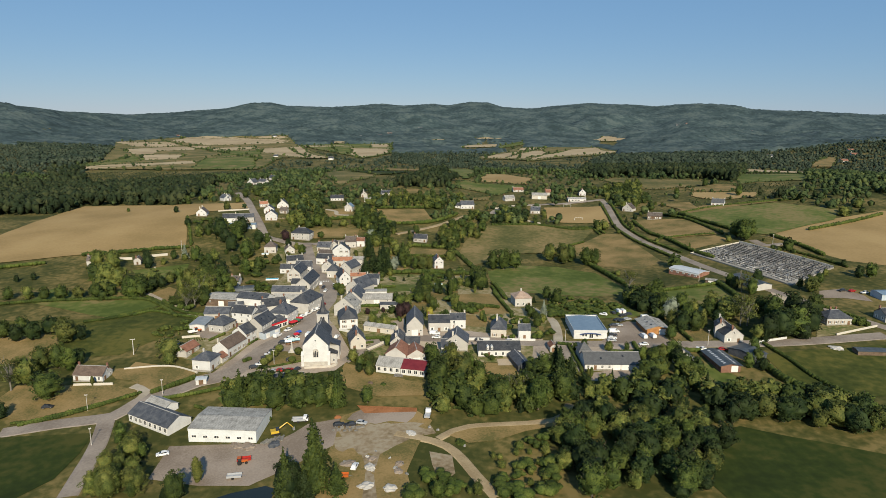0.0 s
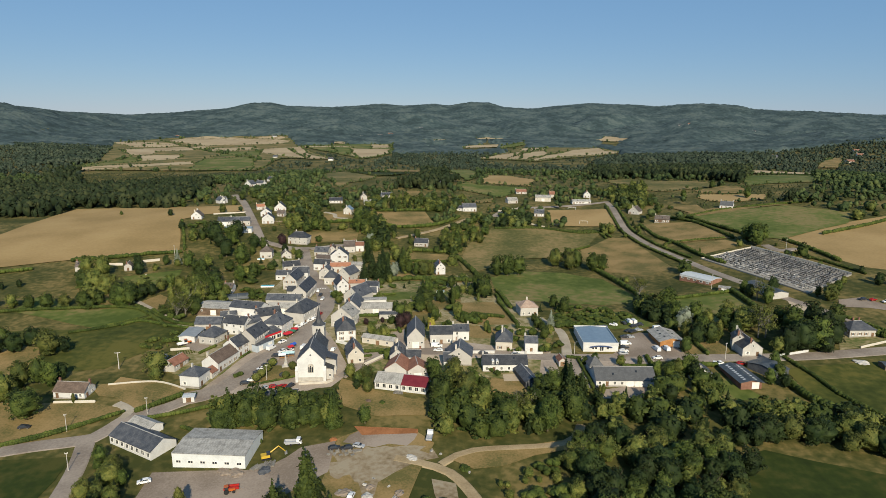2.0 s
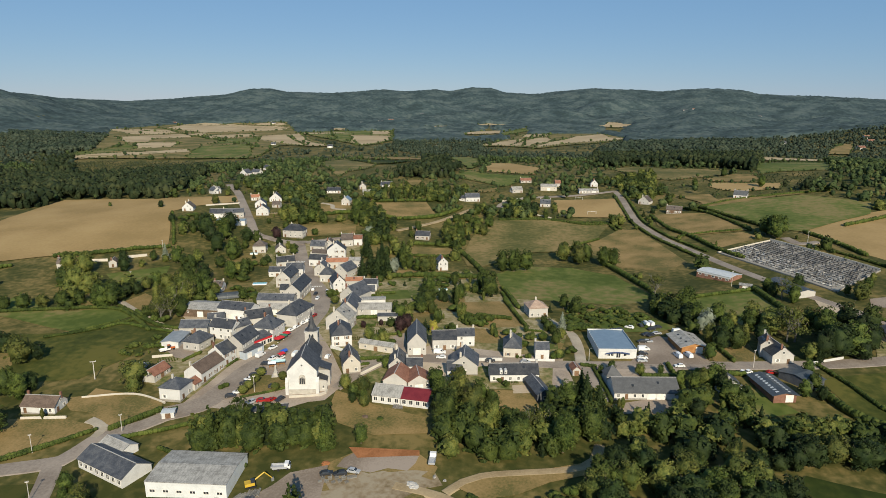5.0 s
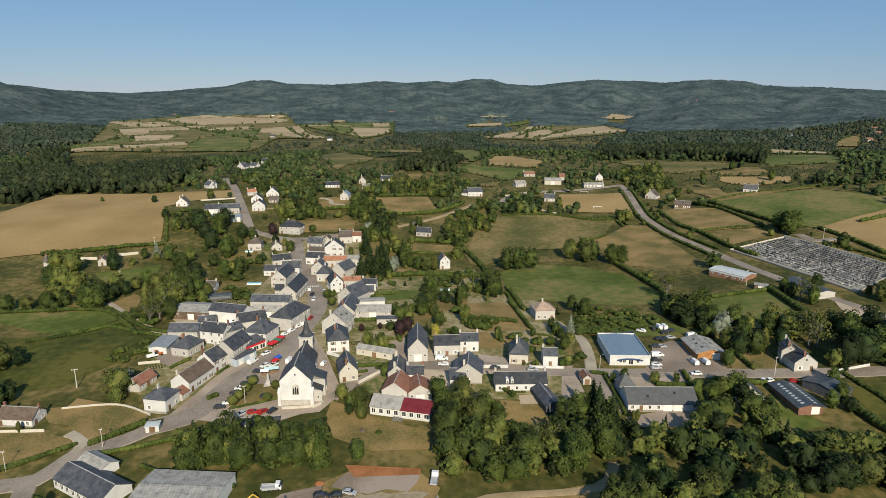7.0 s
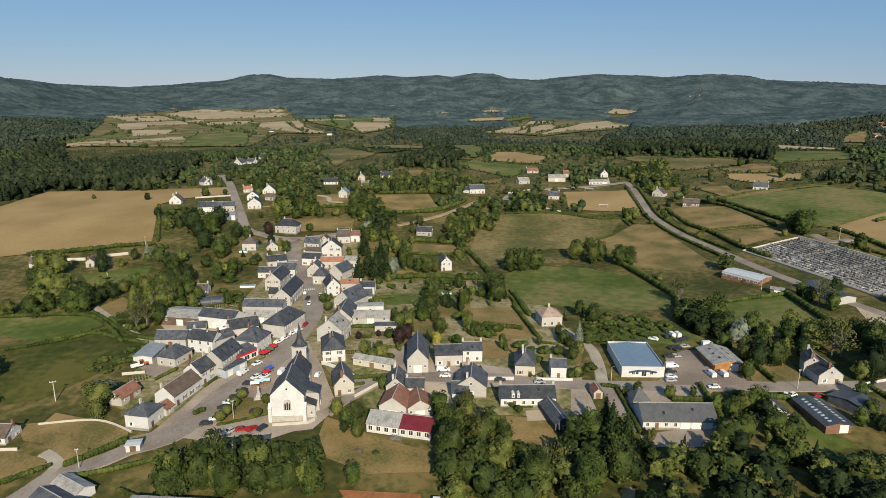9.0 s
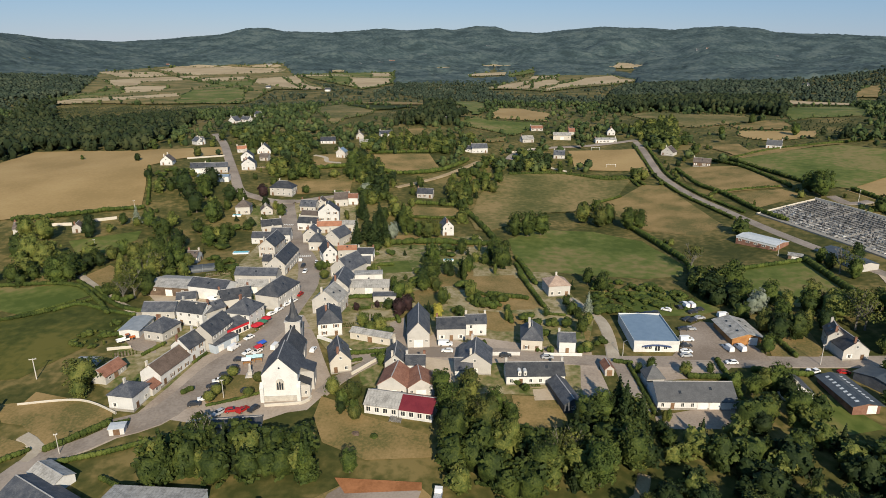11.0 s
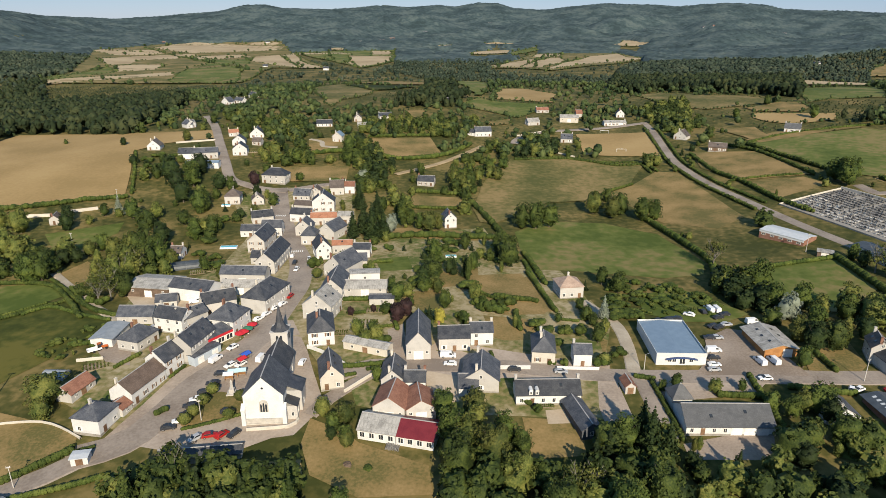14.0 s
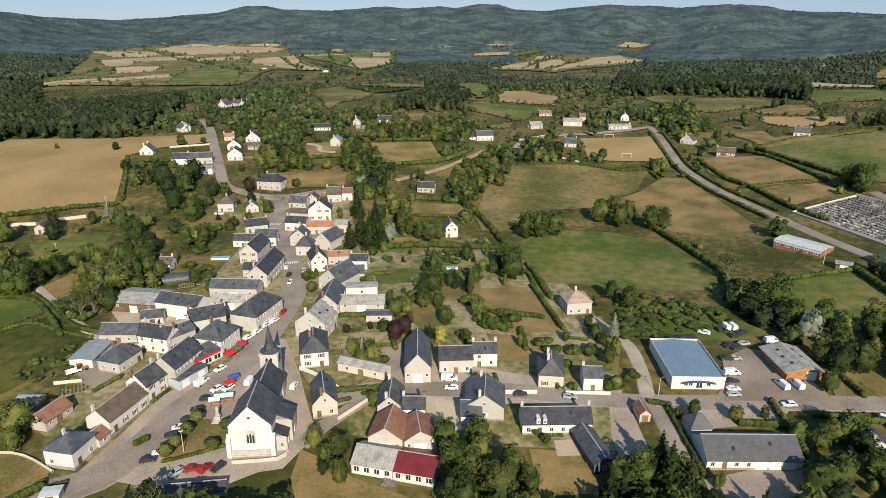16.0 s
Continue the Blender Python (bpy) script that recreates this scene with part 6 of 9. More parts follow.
tree("conifer", -42.4, 418.3, 19.4)
tree("conifer", -55.5, 467.1, 17.3)
tree("conifer", -36.9, 419.9, 16.2)
tree("conifer", -43.7, 451.9, 16.2)
tree("silver", -33.9, 428.1, 10.8)
tree("poplar", -28.6, 438.3, 18.4)
tree("broad", -25, 441, 9.7)
tree("pale", -14.5, 430.3, 11.9)
tree("broad", -18.9, 433.5, 9.7)
tree("pale", -10.1, 434, 9.7)
tree("broad", 3, 516.8, 13)
tree("broad", 8.2, 512.1, 11.9)
tree("pale", 13.9, 527.5, 9.7)
tree("pale", 21.7, 540.5, 7.6)
tree("broad", -2.3, 527.4, 10.8)
tree("broad", 34.2, 442.1, 14)
tree("broad", 41.4, 441.3, 15.1)
tree("broad", 49.1, 444.9, 14)
tree("pale", 77.9, 471.8, 14)
tree("broad", 93, 469.9, 13)
tree("broad", 102.2, 458.8, 14)
tree("broad", 108.1, 456.3, 13)
tree("broad", 22.3, 382.6, 15.1)
tree("broad", 19.8, 398.3, 11.9)
tree("conifer", 25.9, 388.2, 9.7)
tree("broad", 6.6, 378.2, 8.6)
tree("broad", 3.6, 404.4, 8.6)
tree("broad", -10.3, 389.3, 10.8)
tree("dark", -12.5, 365.4, 8.6)
tree("poplar", 4.5, 364.9, 10.8)
tree("broad", -2.8, 374.6, 7.6)
tree("pale", -9.2, 354.6, 6.5)
tree("purple", -19, 330, 7.6)
tree("yellow", -6.5, 324.2, 6.5)
tree("pale", 6.8, 344.1, 8.6)
tree("silverfir", 53.5, 330.4, 9.7)
tree("broad", 59.9, 363.7, 8.6)
tree("broad", 64.5, 355.1, 9.7)
tree("broad", 46.6, 328.1, 6.5)
tree("broad", 36.3, 326.8, 4.3)
tree("broad", 48.5, 324.1, 5.4)
tree("dark", 47.9, 297.8, 4.3)
tree("bare", 112.4, 381.7, 14)
tree("broad", 226.7, 485.5, 16.2)
tree("broad", 225.5, 497.5, 14)
tree("poplar", 182.5, 476.6, 5.4)
tree("broad", 119.5, 353.7, 15.1)
tree("broad", 114.4, 356.7, 8.6)
tree("broad", 118, 337.7, 11.9)
tree("silver", 120, 329, 10.8)
tree("broad", 127.5, 336.2, 11.9)
tree("broad", 128.4, 327.7, 8.6)
tree("pale", 141.5, 330.8, 13)
tree("pale", 132.8, 332.3, 8.6)
tree("pale", 76.5, 283, 5.4)
tree("broad", 61.2, 284, 4.3)
tree("broad", 65.8, 285.4, 5.4)
tree("broad", 85.1, 284.2, 4.3)
tree("conifer", 49.5, 255, 16.2)
tree("broad", 43.6, 258.2, 10.8)
tree("column", 63.5, 258.4, 4.3)
tree("yellowgreen", 4.5, 263.2, 10.8)
tree("broad", -1.9, 259.6, 11.9)
tree("pale", 0.9, 255.6, 9.7)
tree("broad", 12.1, 259.5, 10.8)
tree("pale", 9.1, 255.8, 9.7)
tree("broad", 16.6, 255.9, 8.6)
tree("broad", -29.9, 259.2, 6.5)
tree("pale", -38.4, 270.8, 6.5)
tree("dark", -34.2, 261.5, 4.3)
tree("pale", -122.8, 278.8, 9.7, 1.7)
tree("ball", -76.2, 266.7, 4.3)
tree("ball", -75.1, 270.3, 4.3)
tree("ball", -74.1, 275.4, 4.3)
tree("ball", -73.2, 280.6, 4.3)
tree("ball", -64.7, 269.2, 3.9)
tree("ball", -63.8, 277.1, 4.3)
tree("broad", -111.5, 377.8, 7.6)
tree("pale", -101.6, 368.7, 5.4)
tree("broad", -180.9, 363.7, 13)
tree("broad", -181.5, 375.6, 11.9)
tree("broad", -176.2, 387.1, 8.6)
tree("broad", -190.6, 445.5, 7.6)
tree("silverfir", -183.9, 448, 11.9)
tree("broad", -175.1, 444.5, 11.9)
tree("broad", -160.4, 431, 10.8)
tree("pale", -162.3, 446.2, 9.7)
tree("broad", -148.8, 395.1, 14)
tree("bare", -144.5, 370.1, 14)
tree("pale", -142.5, 371.8, 15.1)
tree("broad", -136.8, 377.8, 14)
tree("broad", -134.3, 384, 13)
tree("column", -158.9, 378.4, 9.7)
tree("broad", -131.2, 418.4, 10.8)
tree("broad", -125.4, 426.2, 10.8)
tree("broad", -143.2, 456.7, 13)
tree("dark", -158.3, 471.6, 15.1)
tree("dark", -178.6, 505.1, 17.3)
tree("broad", -162.2, 498.2, 16.2)
tree("pale", -147.2, 471.4, 11.9)
tree("dark", -145.7, 496.2, 8.6)
tree("dark", -169.9, 492.1, 13)
tree("purple", -126.7, 505.7, 9.7)
tree("dark", -120.2, 487.3, 7.6)
tree("dark", -199.1, 424.2, 9.7)
tree("pine", -37.1, 181.4, 24.8, 0.8)
tree("pine", -44.6, 176.3, 18.4, 0.8)
tree("pine", -39.2, 232.9, 13, 0.9)
tree("broad", -77.7, 176.5, 10.8)
tree("pale", -99.3, 178.7, 10.8)
tree("pale", -104.3, 180, 8.6)
tree("pale", -103.3, 205, 7.6)
tree("broad", -112.6, 213.9, 6.5)
tree("broad", -27.7, 236.2, 7.6)
tree("column", -74.8, 186.5, 8.6)
tree("bare", 28.4, 240.5, 10.8)
tree("pale", -119.4, 270.5, 7.6)
tree("broad", 228.2, 492.8, 16.2)
tree("broad", 235.5, 496.9, 14)
tree("pale", 86.5, 463.5, 14)
tree("broad", 301.6, 759.5, 10.8)
tree("broad", 250.1, 704.9, 9.7)
tree("broad", 307.5, 682.8, 11.9)
tree("dark", 158.8, 742.7, 9.7)
tree("dark", -125.1, 647.8, 9.7)
tree("broad", -155.2, 644.1, 10.8)
tree("broad", -79.2, 581.6, 14)
tree("dark", -129.6, 579.3, 10.8)
tree("dark", -111.1, 553.3, 10.8)
tree("broad", -71.5, 587.2, 10.8)
tree("broad", -208.3, 666.3, 9.7)
tree("dark", -245, 581.2, 6.5)
tree("pale", -219.4, 418.4, 14)
tree("pale", -231.5, 421.2, 13)
tree("dark", -205.4, 436.3, 9.7)
tree("broad", -293.1, 590.1, 4.3)
tree("pale", -203.9, 596.6, 9.7)
tree("broad", -157.2, 243.6, 12.5, 1.35)
tree("bare", -177.5, 251.6, 15)
tree("pale", -174.7, 256.4, 13)
tree("pale", -174.9, 268.4, 12)
tree("broad", -169, 271.2, 12)
tree("broad", -162.7, 269, 11)
tree("dark", -161.4, 274.4, 8)
tree("pale", -181.2, 298, 13, 1.2)
tree("dark", -199.5, 301.6, 10, 1.2)
tree("dark", -206.6, 299.7, 9, 1.2)
tree("broad", -215.7, 302.9, 10, 1.2)
tree("dark", -195.2, 308.4, 10, 1.2)
tree("dark", -175.5, 301, 8)
tree("dark", -166.8, 230, 7)
tree("broad", -210.5, 310, 9, 1.2)
tree("dark", 154.6, 295, 13)
tree("dark", 161.5, 295.7, 15, 1.1)
tree("broad", 168.6, 296.6, 15, 1.1)
tree("dark", 177.2, 300.3, 13, 1.1)
tree("broad", 165.3, 314.7, 15)
tree("dark", 177.1, 318.6, 15, 1.1)
tree("broad", 189.3, 320.2, 13)
tree("broad", 163.6, 323.2, 12)
tree("pale", 148.9, 294.3, 8)
tree("conifer", 151.2, 291.3, 7)
tree("dark", 169.5, 292.4, 9)
tree("broad", 163.3, 304.9, 13)
tree("dark", 177.5, 308.7, 14)
tree("bare", 148.9, 312.6, 17)
tree("bare", 152.1, 312.2, 16)
tree("pale", 145.5, 321.1, 13, 1.3)
tree("broad", 151.3, 324.8, 11)
tree("broad", 124.4, 306.8, 11)
tree("dark", 117.7, 307.2, 11)
tree("pale", 115.5, 313, 10)
tree("column", 129.3, 310.1, 10)
tree("broad", 139, 326.6, 11, 1.2)
tree("dark", 138.1, 313.4, 9)
tree("silver", 117.7, 328.5, 9)
tree("broad", 109.2, 296.6, 8)
tree("broad", 125.2, 320.7, 10)
tree("pale", 209.2, 360.1, 10, 1.2)
tree("broad", 222.1, 374.8, 7)
tree("yellowgreen", 232.9, 388.3, 5)
tree("broad", 257.4, 383.8, 10)
tree("dark", 250.7, 383.9, 8)
tree("dark", 255.3, 407.9, 5)
tree("broad", 207, 367.9, 6)
tree("dark", 188.8, 381.2, 9)
tree("bare", 173.3, 367.2, 14)
tree("broad", 176.4, 361.1, 10)
tree("dark", 172.2, 373.9, 8)
tree("broad", 172.4, 382.3, 8)
tree("broad", 132.1, 265.2, 7)
tree("broad", 137.9, 270.2, 7)
tree("dark", 136.7, 262.2, 6)
tree("broad", 141.9, 281.6, 7)
tree("bush", 205.6, 307.5, 5)
tree("bush", 203.5, 310.8, 4)
tree("pale", -239.1, 359.2, 8, 1.2)
tree("broad", -228.6, 358.1, 8.5, 1.2)
tree("broad", -220.2, 360.4, 9, 1.2)
tree("pale", -211.1, 361.8, 8, 1.2)
tree("broad", -202.6, 364.4, 9, 1.2)
tree("broad", -248.9, 356.7, 8, 1.2)
tree("pale", -209.8, 390.9, 14)
tree("pale", -200.9, 387.4, 12)
tree("broad", -179.9, 365.5, 9, 1.2)
tree("broad", -176.4, 373.6, 8, 1.2)
tree("bare", -141.5, 344.4, 13)
tree("bare", -137.9, 347.1, 14)
tree("broad", -133.8, 350.5, 12)
tree("broad", -145.5, 372.7, 10)
tree("dark", -264.7, 388.3, 5)
tree("dark", -257.3, 393.4, 5)
tree("dark", -44.3, 178.5, 13)
tree("pine", -37.6, 188.9, 19, 1.15)
tree("bare", -144.4, 359.1, 14)
tree("pale", -142.1, 360, 15, 0.8)
tree("bare", -140.5, 362.2, 15)
tree("pale", -138.5, 364.6, 15, 0.8)
tree("bare", -137.2, 366.6, 14)
tree("pale", -136.7, 371.2, 13, 0.9)
tree("column", -150.9, 361.4, 11)
tree("column", -146.6, 359, 9)
tree("broad", -151.8, 351.1, 6, 1.3)
tree("broad", -146.2, 349, 6, 1.3)
tree("bush", -145.2, 344.4, 3.5)
tree("bush", -139.3, 343.2, 4)
tree("broad", -183.6, 365.8, 13, 1.1)
tree("broad", -177.3, 365.8, 12, 1.1)
tree("dark", -177.5, 382.9, 8, 1.2)
tree("dark", -173.4, 386.4, 7, 1.2)
tree("pale", -171.4, 394.1, 8, 1.2)
tree("broad", -168.7, 400.8, 9, 1.2)
tree("broad", -139.4, 385.6, 12)
tree("broad", -139.3, 394.7, 12)
tree("pale", -129, 384.5, 8)
tree("broad", -146.6, 398.2, 13)
tree("pale", -151.4, 394.9, 12)
tree("dark", -145.1, 412.2, 12)
tree("pale", -159, 392.3, 11)
tree("broad", -166.9, 510, 13, 1.1)
tree("dark", -166.2, 522.3, 14, 1.1)
tree("dark", -146.2, 498.5, 10, 1.3)
tree("broad", -144.2, 463.1, 12, 1.2)
tree("broad", -135, 427.6, 9, 1.2)
tree("broad", -145, 438.3, 9, 1.2)
tree("pale", -129.6, 428.2, 8, 1.2)
tree("broad", -124.7, 432, 9)
tree("dark", -118.6, 451, 6, 1.2)
tree("pale", -113, 457.4, 6, 1.1)
tree("broad", -106.4, 472.4, 8, 1.1)
tree("pale", -112.8, 483.8, 6)
tree("broad", -110.8, 552.3, 11, 1.3)
tree("broad", -103.9, 555.6, 10, 1.2)
tree("pale", -88.4, 554.7, 7, 1.2)
tree("broad", -75.2, 556.1, 12, 1.1)
tree("broad", -68.7, 550.8, 12, 1.1)
tree("silver", -60.3, 517.1, 9, 1.2)
tree("broad", -100.9, 517.4, 6, 1.4)
tree("broad", -59.2, 428.6, 5, 1.2)
tree("pale", -2.3, 516.5, 12)
tree("poplar", 8.2, 517.9, 14)
tree("pale", 2.9, 511.7, 11)
tree("broad", 13.9, 530.2, 10, 1.2)
tree("broad", 22, 549.1, 10, 1.2)
tree("pale", 26.7, 532, 9, 1.2)
tree("broad", 8, 504.7, 7, 1.2)
tree("broad", 32, 557.3, 9, 1.2)
tree("dark", 55.5, 609.1, 8, 1.2)
tree("dark", 64.7, 615.1, 9, 1.2)
tree("dark", 75.9, 619.1, 9, 1.2)
tree("broad", 51.4, 619.5, 6)
tree("pale", 29.4, 613.2, 7, 1.5)
tree("pale", 37.8, 611.5, 6, 1.5)
tree("broad", -23.5, 344.3, 8, 1.2)
tree("pale", -19.6, 346.9, 6, 1.2)
tree("broad", -13.5, 352.2, 8, 1.2)
tree("conifer", -1.7, 371.7, 9)
tree("broad", -9.6, 365.6, 9, 1.2)
tree("pale", -31.1, 308.7, 6, 1.2)
tree("pale", -28, 312.2, 6, 1.2)
tree("bush", 1.4, 327.4, 4.5)
tree("bush", 9.5, 336.1, 4)
tree("bush", 12.5, 334.9, 4)
tree("bush", 15.4, 333.4, 4)
tree("bush", 7.6, 339.6, 4)
tree("column", 20.4, 322.1, 5)
tree("bush", 34.4, 297.3, 2.6)
tree("bush", 46.1, 298.1, 4.5)
tree("broad", 47.8, 312, 8)
tree("bush", 42.5, 318, 4)
tree("bush", 30, 298.1, 2.2)
tree("pale", -29.4, 258.4, 5.5)
tree("bush", 22.7, 274, 2.6)
tree("bush", 19.8, 277.5, 3)
tree("conifer", 46.9, 257.9, 9)
tree("column", 62.1, 258, 4)
wood(4.5, 5, 9, "mixed", [(-109.8, 179), (-111.9, 193.8), (-108.3, 205.2), (-98.9, 204.8), (-95, 191.6), (-91.4, 178.5)])
wood(4, 3, 6, "mixed", [(-111.3, 205.4), (-114.7, 218.1), (-98.9, 208.3), (-98.9, 204.8)])
wood(11, 3, 7, "mixed", [(14.7, 205.7), (43.8, 207.6), (38.9, 179), (20.3, 178.9)])
wood(7, 4, 8, "mixed", [(-13.6, 178.1), (-5.5, 185), (10.3, 185.2), (15.2, 178.3)])
wood(4.5, 3, 6, "mixed", [(-71.5, 178.1), (-67.8, 182), (-81.9, 182.3), (-85.4, 178.3)])
wood(6, 10, 16, "firs", [(-50.5, 176.3), (-49.3, 187.8), (-30.1, 184.9), (-28.6, 176.4)])
wood(6.2, 5, 11.5, "wood", [(51.9, 241.9), (61.5, 256), (77.2, 245), (103.9, 238.7), (124.7, 238.9), (106.6, 219.1), (85.3, 178.8), (40.6, 179), (40.9, 207.6)])
wood(5.5, 8, 12, "mixed", [(-2.7, 242.4), (5.1, 257.4), (23, 242.6), (41.1, 261.9), (58.4, 264.7), (51.6, 237.6), (26, 225.2), (12.5, 227.9), (-0.1, 225)])
wood(3.8, 9, 13, "row", [(-83, 238.4), (-72.4, 247.1), (-49.1, 245.9), (-38.7, 243.4), (-37.4, 233.9), (-82.9, 231.9)])
wood(5.5, 2, 4.5, "scrub", [(16.5, 204.1), (37.3, 216.5), (43.3, 204.1), (37.2, 179), (18.6, 178.9)])
wood(6, 2, 4, "scrub", [(-9.2, 188), (-0.5, 197.4), (13.5, 178.9), (-8.6, 178.7)])
wood(5, 7, 11, "wood", [(128.1, 243.7), (153.1, 229.9), (161.4, 220.6), (154.4, 209.8), (133.9, 217.6), (110.9, 224.4)])
wood(8, 7, 12, "mixed", [(-233.7, 413.2), (-189.2, 391.1), (-184.4, 402.6), (-171.2, 366.5), (-198.3, 359.5)])
wood(15, 6, 11, "mixed", [(-163.4, 391.5), (-167.9, 428.4), (-150.9, 438.9), (-125.3, 432.2), (-119.5, 410.8), (-126.8, 372.3), (-143.2, 353.3)])
wood(8.5, 3, 7, "garden", [(-58.1, 405.3), (-25.5, 422.9), (13, 428.3), (24.1, 378.8), (5.2, 333.4), (-26.4, 318.3), (-43.8, 350)])
wood(9, 4, 8, "garden", [(47.8, 366), (68.3, 358.8), (66, 330.5), (53.1, 320.4), (41.5, 340.4)])
wood(8, 5, 11, "mixed", [(64.9, 249), (98, 266.9), (117, 253.2), (105.9, 234.8), (61.5, 234.9)])
wood(8, 3, 8, "garden", [(-219.9, 544.7), (-195.3, 563), (-157, 500.6), (-175.8, 484.9)])
wood(7, 7, 11, "mixed", [(171.6, 757.2), (241.1, 821.3), (208.1, 671.4), (176.1, 642.7)])
wood(7, 6, 11, "mixed", [(-180, 679.7), (-132.7, 695.7), (-118.9, 618.4), (-146.3, 610.5)])
wood(7, 7, 12, "wood", [(-81.9, 614.4), (-70.9, 615.9), (-43.5, 560.4), (-41.8, 500), (-59.6, 499.2)])
wood(11, 3, 6, "garden", [(-143.5, 492.3), (-130, 494.2), (-105.6, 394.4), (-108.7, 365.2), (-130.3, 394.4)])
wood(12, 3, 6, "garden", [(-105.6, 586.1), (-67.9, 560.8), (-49.9, 427.6), (-65.2, 447)])
wood(9, 4, 10, "mixed", [(5.7, 601.3), (41.1, 604), (24.9, 545.4), (10, 493.6), (-6, 503.1)])
wood(7, 6, 11, "mixed", [(-85.2, 688.1), (17.2, 705.8), (10.8, 638), (-77.5, 631.8)])
wood(8, 5, 10, "mixed", [(-216.5, 712.9), (-193.8, 726.7), (-164.5, 643.1), (-183, 641.4)])
wood(6, 8, 13, "wood", [(109.3, 373.4), (118.3, 358.7), (115.1, 307.1), (110.4, 303.3), (108.9, 335.4), (102.2, 353.4)])
wood(4.5, 1.4, 3.2, "scrub", [(57.4, 347.8), (67.4, 367), (86.9, 364.5), (100.3, 348), (100.8, 329.6), (89.6, 330.6), (74.8, 333.1), (65.9, 329.7), (60, 329.3)])
wood(4.2, 1.3, 2.8, "scrub", [(-146.5, 305.4), (-141, 314.3), (-133.8, 325.2), (-122.9, 326.5), (-123.9, 311.1), (-128.7, 304.8), (-134.7, 298.4)])
wood(9, 3, 6, "garden", [(64.3, 247.4), (104.4, 272.4), (126.9, 246.1), (94.3, 242.4)])
wood(8, 5, 9, "mixed", [(23.5, 371.3), (11.8, 393.8), (21, 412.1), (26.1, 386.8)])
wood(6.5, 2.5, 6, "garden", [(20.3, 328.8), (40.5, 320), (55.4, 303.5), (37.8, 303.1), (15.1, 314.7)])
wood(7, 3, 7, "garden", [(-5.5, 318.6), (11.2, 319), (28.1, 302.8), (10.5, 302.4)])
wood(10, 3, 6, "garden", [(-175.9, 252.8), (-147.7, 276.7), (-113.5, 274.5), (-124.6, 249.8)])


def hedge(width, tall, pts):
    """A leafy hedge along a line."""
    width, tall = width * 1.15, tall * 1.25
    line = smooth_line(pts, 2.0)
    rng = np.random.default_rng(len(line))
    far = sum(p[1] for p in pts) / len(pts)
    c, r = [], []
    for (ax, ay), (bx, by) in zip(line[:-1], line[1:]):
        n = max(1, round(math.hypot(bx - ax, by - ay) / ((0.22 if far < 420 else 0.30) * max(width, tall))))
        for i in range(n):
            u = (i + rng.random()) / n
            x, y = ax + (bx - ax) * u + rng.uniform(-0.12, 0.12) * width, ay + (by - ay) * u + rng.uniform(-0.12, 0.12) * width
            k = rng.uniform(0.92, 1.06) if far < 420 else rng.uniform(0.82, 1.15)
            c.append((x, y, float(height(x, y)) + tall * 0.42 * k))
            r.append(max(width, tall) * 0.42 * k)
    c, r = np.array(c), np.array(r)
    flat = min(1.3, 1.15 * tall / max(width, tall))
    v, q = join(core(c, r, 0.9, flat), spray(rng, c, r, int(len(c) * (20 if far < 420 else 9)), 0.13 if far < 420 else 0.30, flat))
    return tagged(new("hedge", mesh_from("hedge", v, q, "leaf_hedge", True)), "leafy green field hedge of uneven height", "hedge", "hedges")


hedge(2, 1.8, [(90.2, 292.1), (89.5, 273), (88.8, 255.7)])
hedge(1.6, 1.4, [(59.3, 289.1), (59.9, 277.3), (60.5, 261.6)])
hedge(2.2, 2, [(99.3, 285.2), (117, 281.5)])
hedge(2, 1.6, [(30, 389.9), (33.3, 356.6)])
hedge(2.2, 1.6, [(7.3, 339.4), (18.6, 335.4)])
hedge(2.5, 1.8, [(21.5, 334.2), (22.1, 320.1)])
hedge(1.2, 1.2, [(-44.5, 344.3), (-34.5, 345.2)])
hedge(2, 1.5, [(-37.9, 384.8), (-29.7, 386.1)])
hedge(1.5, 1.3, [(-41.3, 331.6), (-34.4, 332.4)])
hedge(1.5, 1.2, [(-30.7, 319.7), (-23.4, 322)])
hedge(1.4, 1.2, [(-35.1, 290), (-32, 291.1)])
hedge(1.4, 1.2, [(10.9, 304.4), (11.7, 296.9)])
hedge(1.3, 1.1, [(36.5, 328.5), (44.1, 327.2)])
hedge(1.5, 1.3, [(53.4, 332.5), (54, 324.3)])
hedge(2, 1.8, [(-96.8, 297), (-95.3, 303.6)])
hedge(1.6, 1.3, [(-111.1, 295.9), (-106.3, 303.9)])
hedge(1.5, 1.3, [(-102.8, 276.4), (-100.6, 282.3)])
hedge(1.3, 1.0, [(-90.4, 289.8), (-88, 296.7)])
hedge(1.2, 1.0, [(-104.8, 255.9), (-97.8, 258.6)])
hedge(1.5, 1.2, [(-96.8, 332), (-92.6, 339.9)])
hedge(4, 2.2, [(-37, 309.8), (-31.5, 311.8), (-23.8, 311.9)])
hedge(3, 1.8, [(-44.3, 343.3), (-35, 344.2)])
hedge(2, 1.6, [(-64, 397.7), (-61.1, 384)])
hedge(3, 2, [(31.4, 400.9), (36.3, 362.3)])
hedge(2, 1.5, [(-24.2, 330.8), (-21.2, 319)])
hedge(2.5, 2, [(14.3, 347.8), (30.7, 343.8)])
hedge(1.5, 1.2, [(-28.9, 293.4), (-20.7, 294.8)])
hedge(2, 1.8, [(-86.6, 271.6), (-84.4, 274.2)])
hedge(2, 1.6, [(-110.3, 328.3), (-110.4, 331.6)])
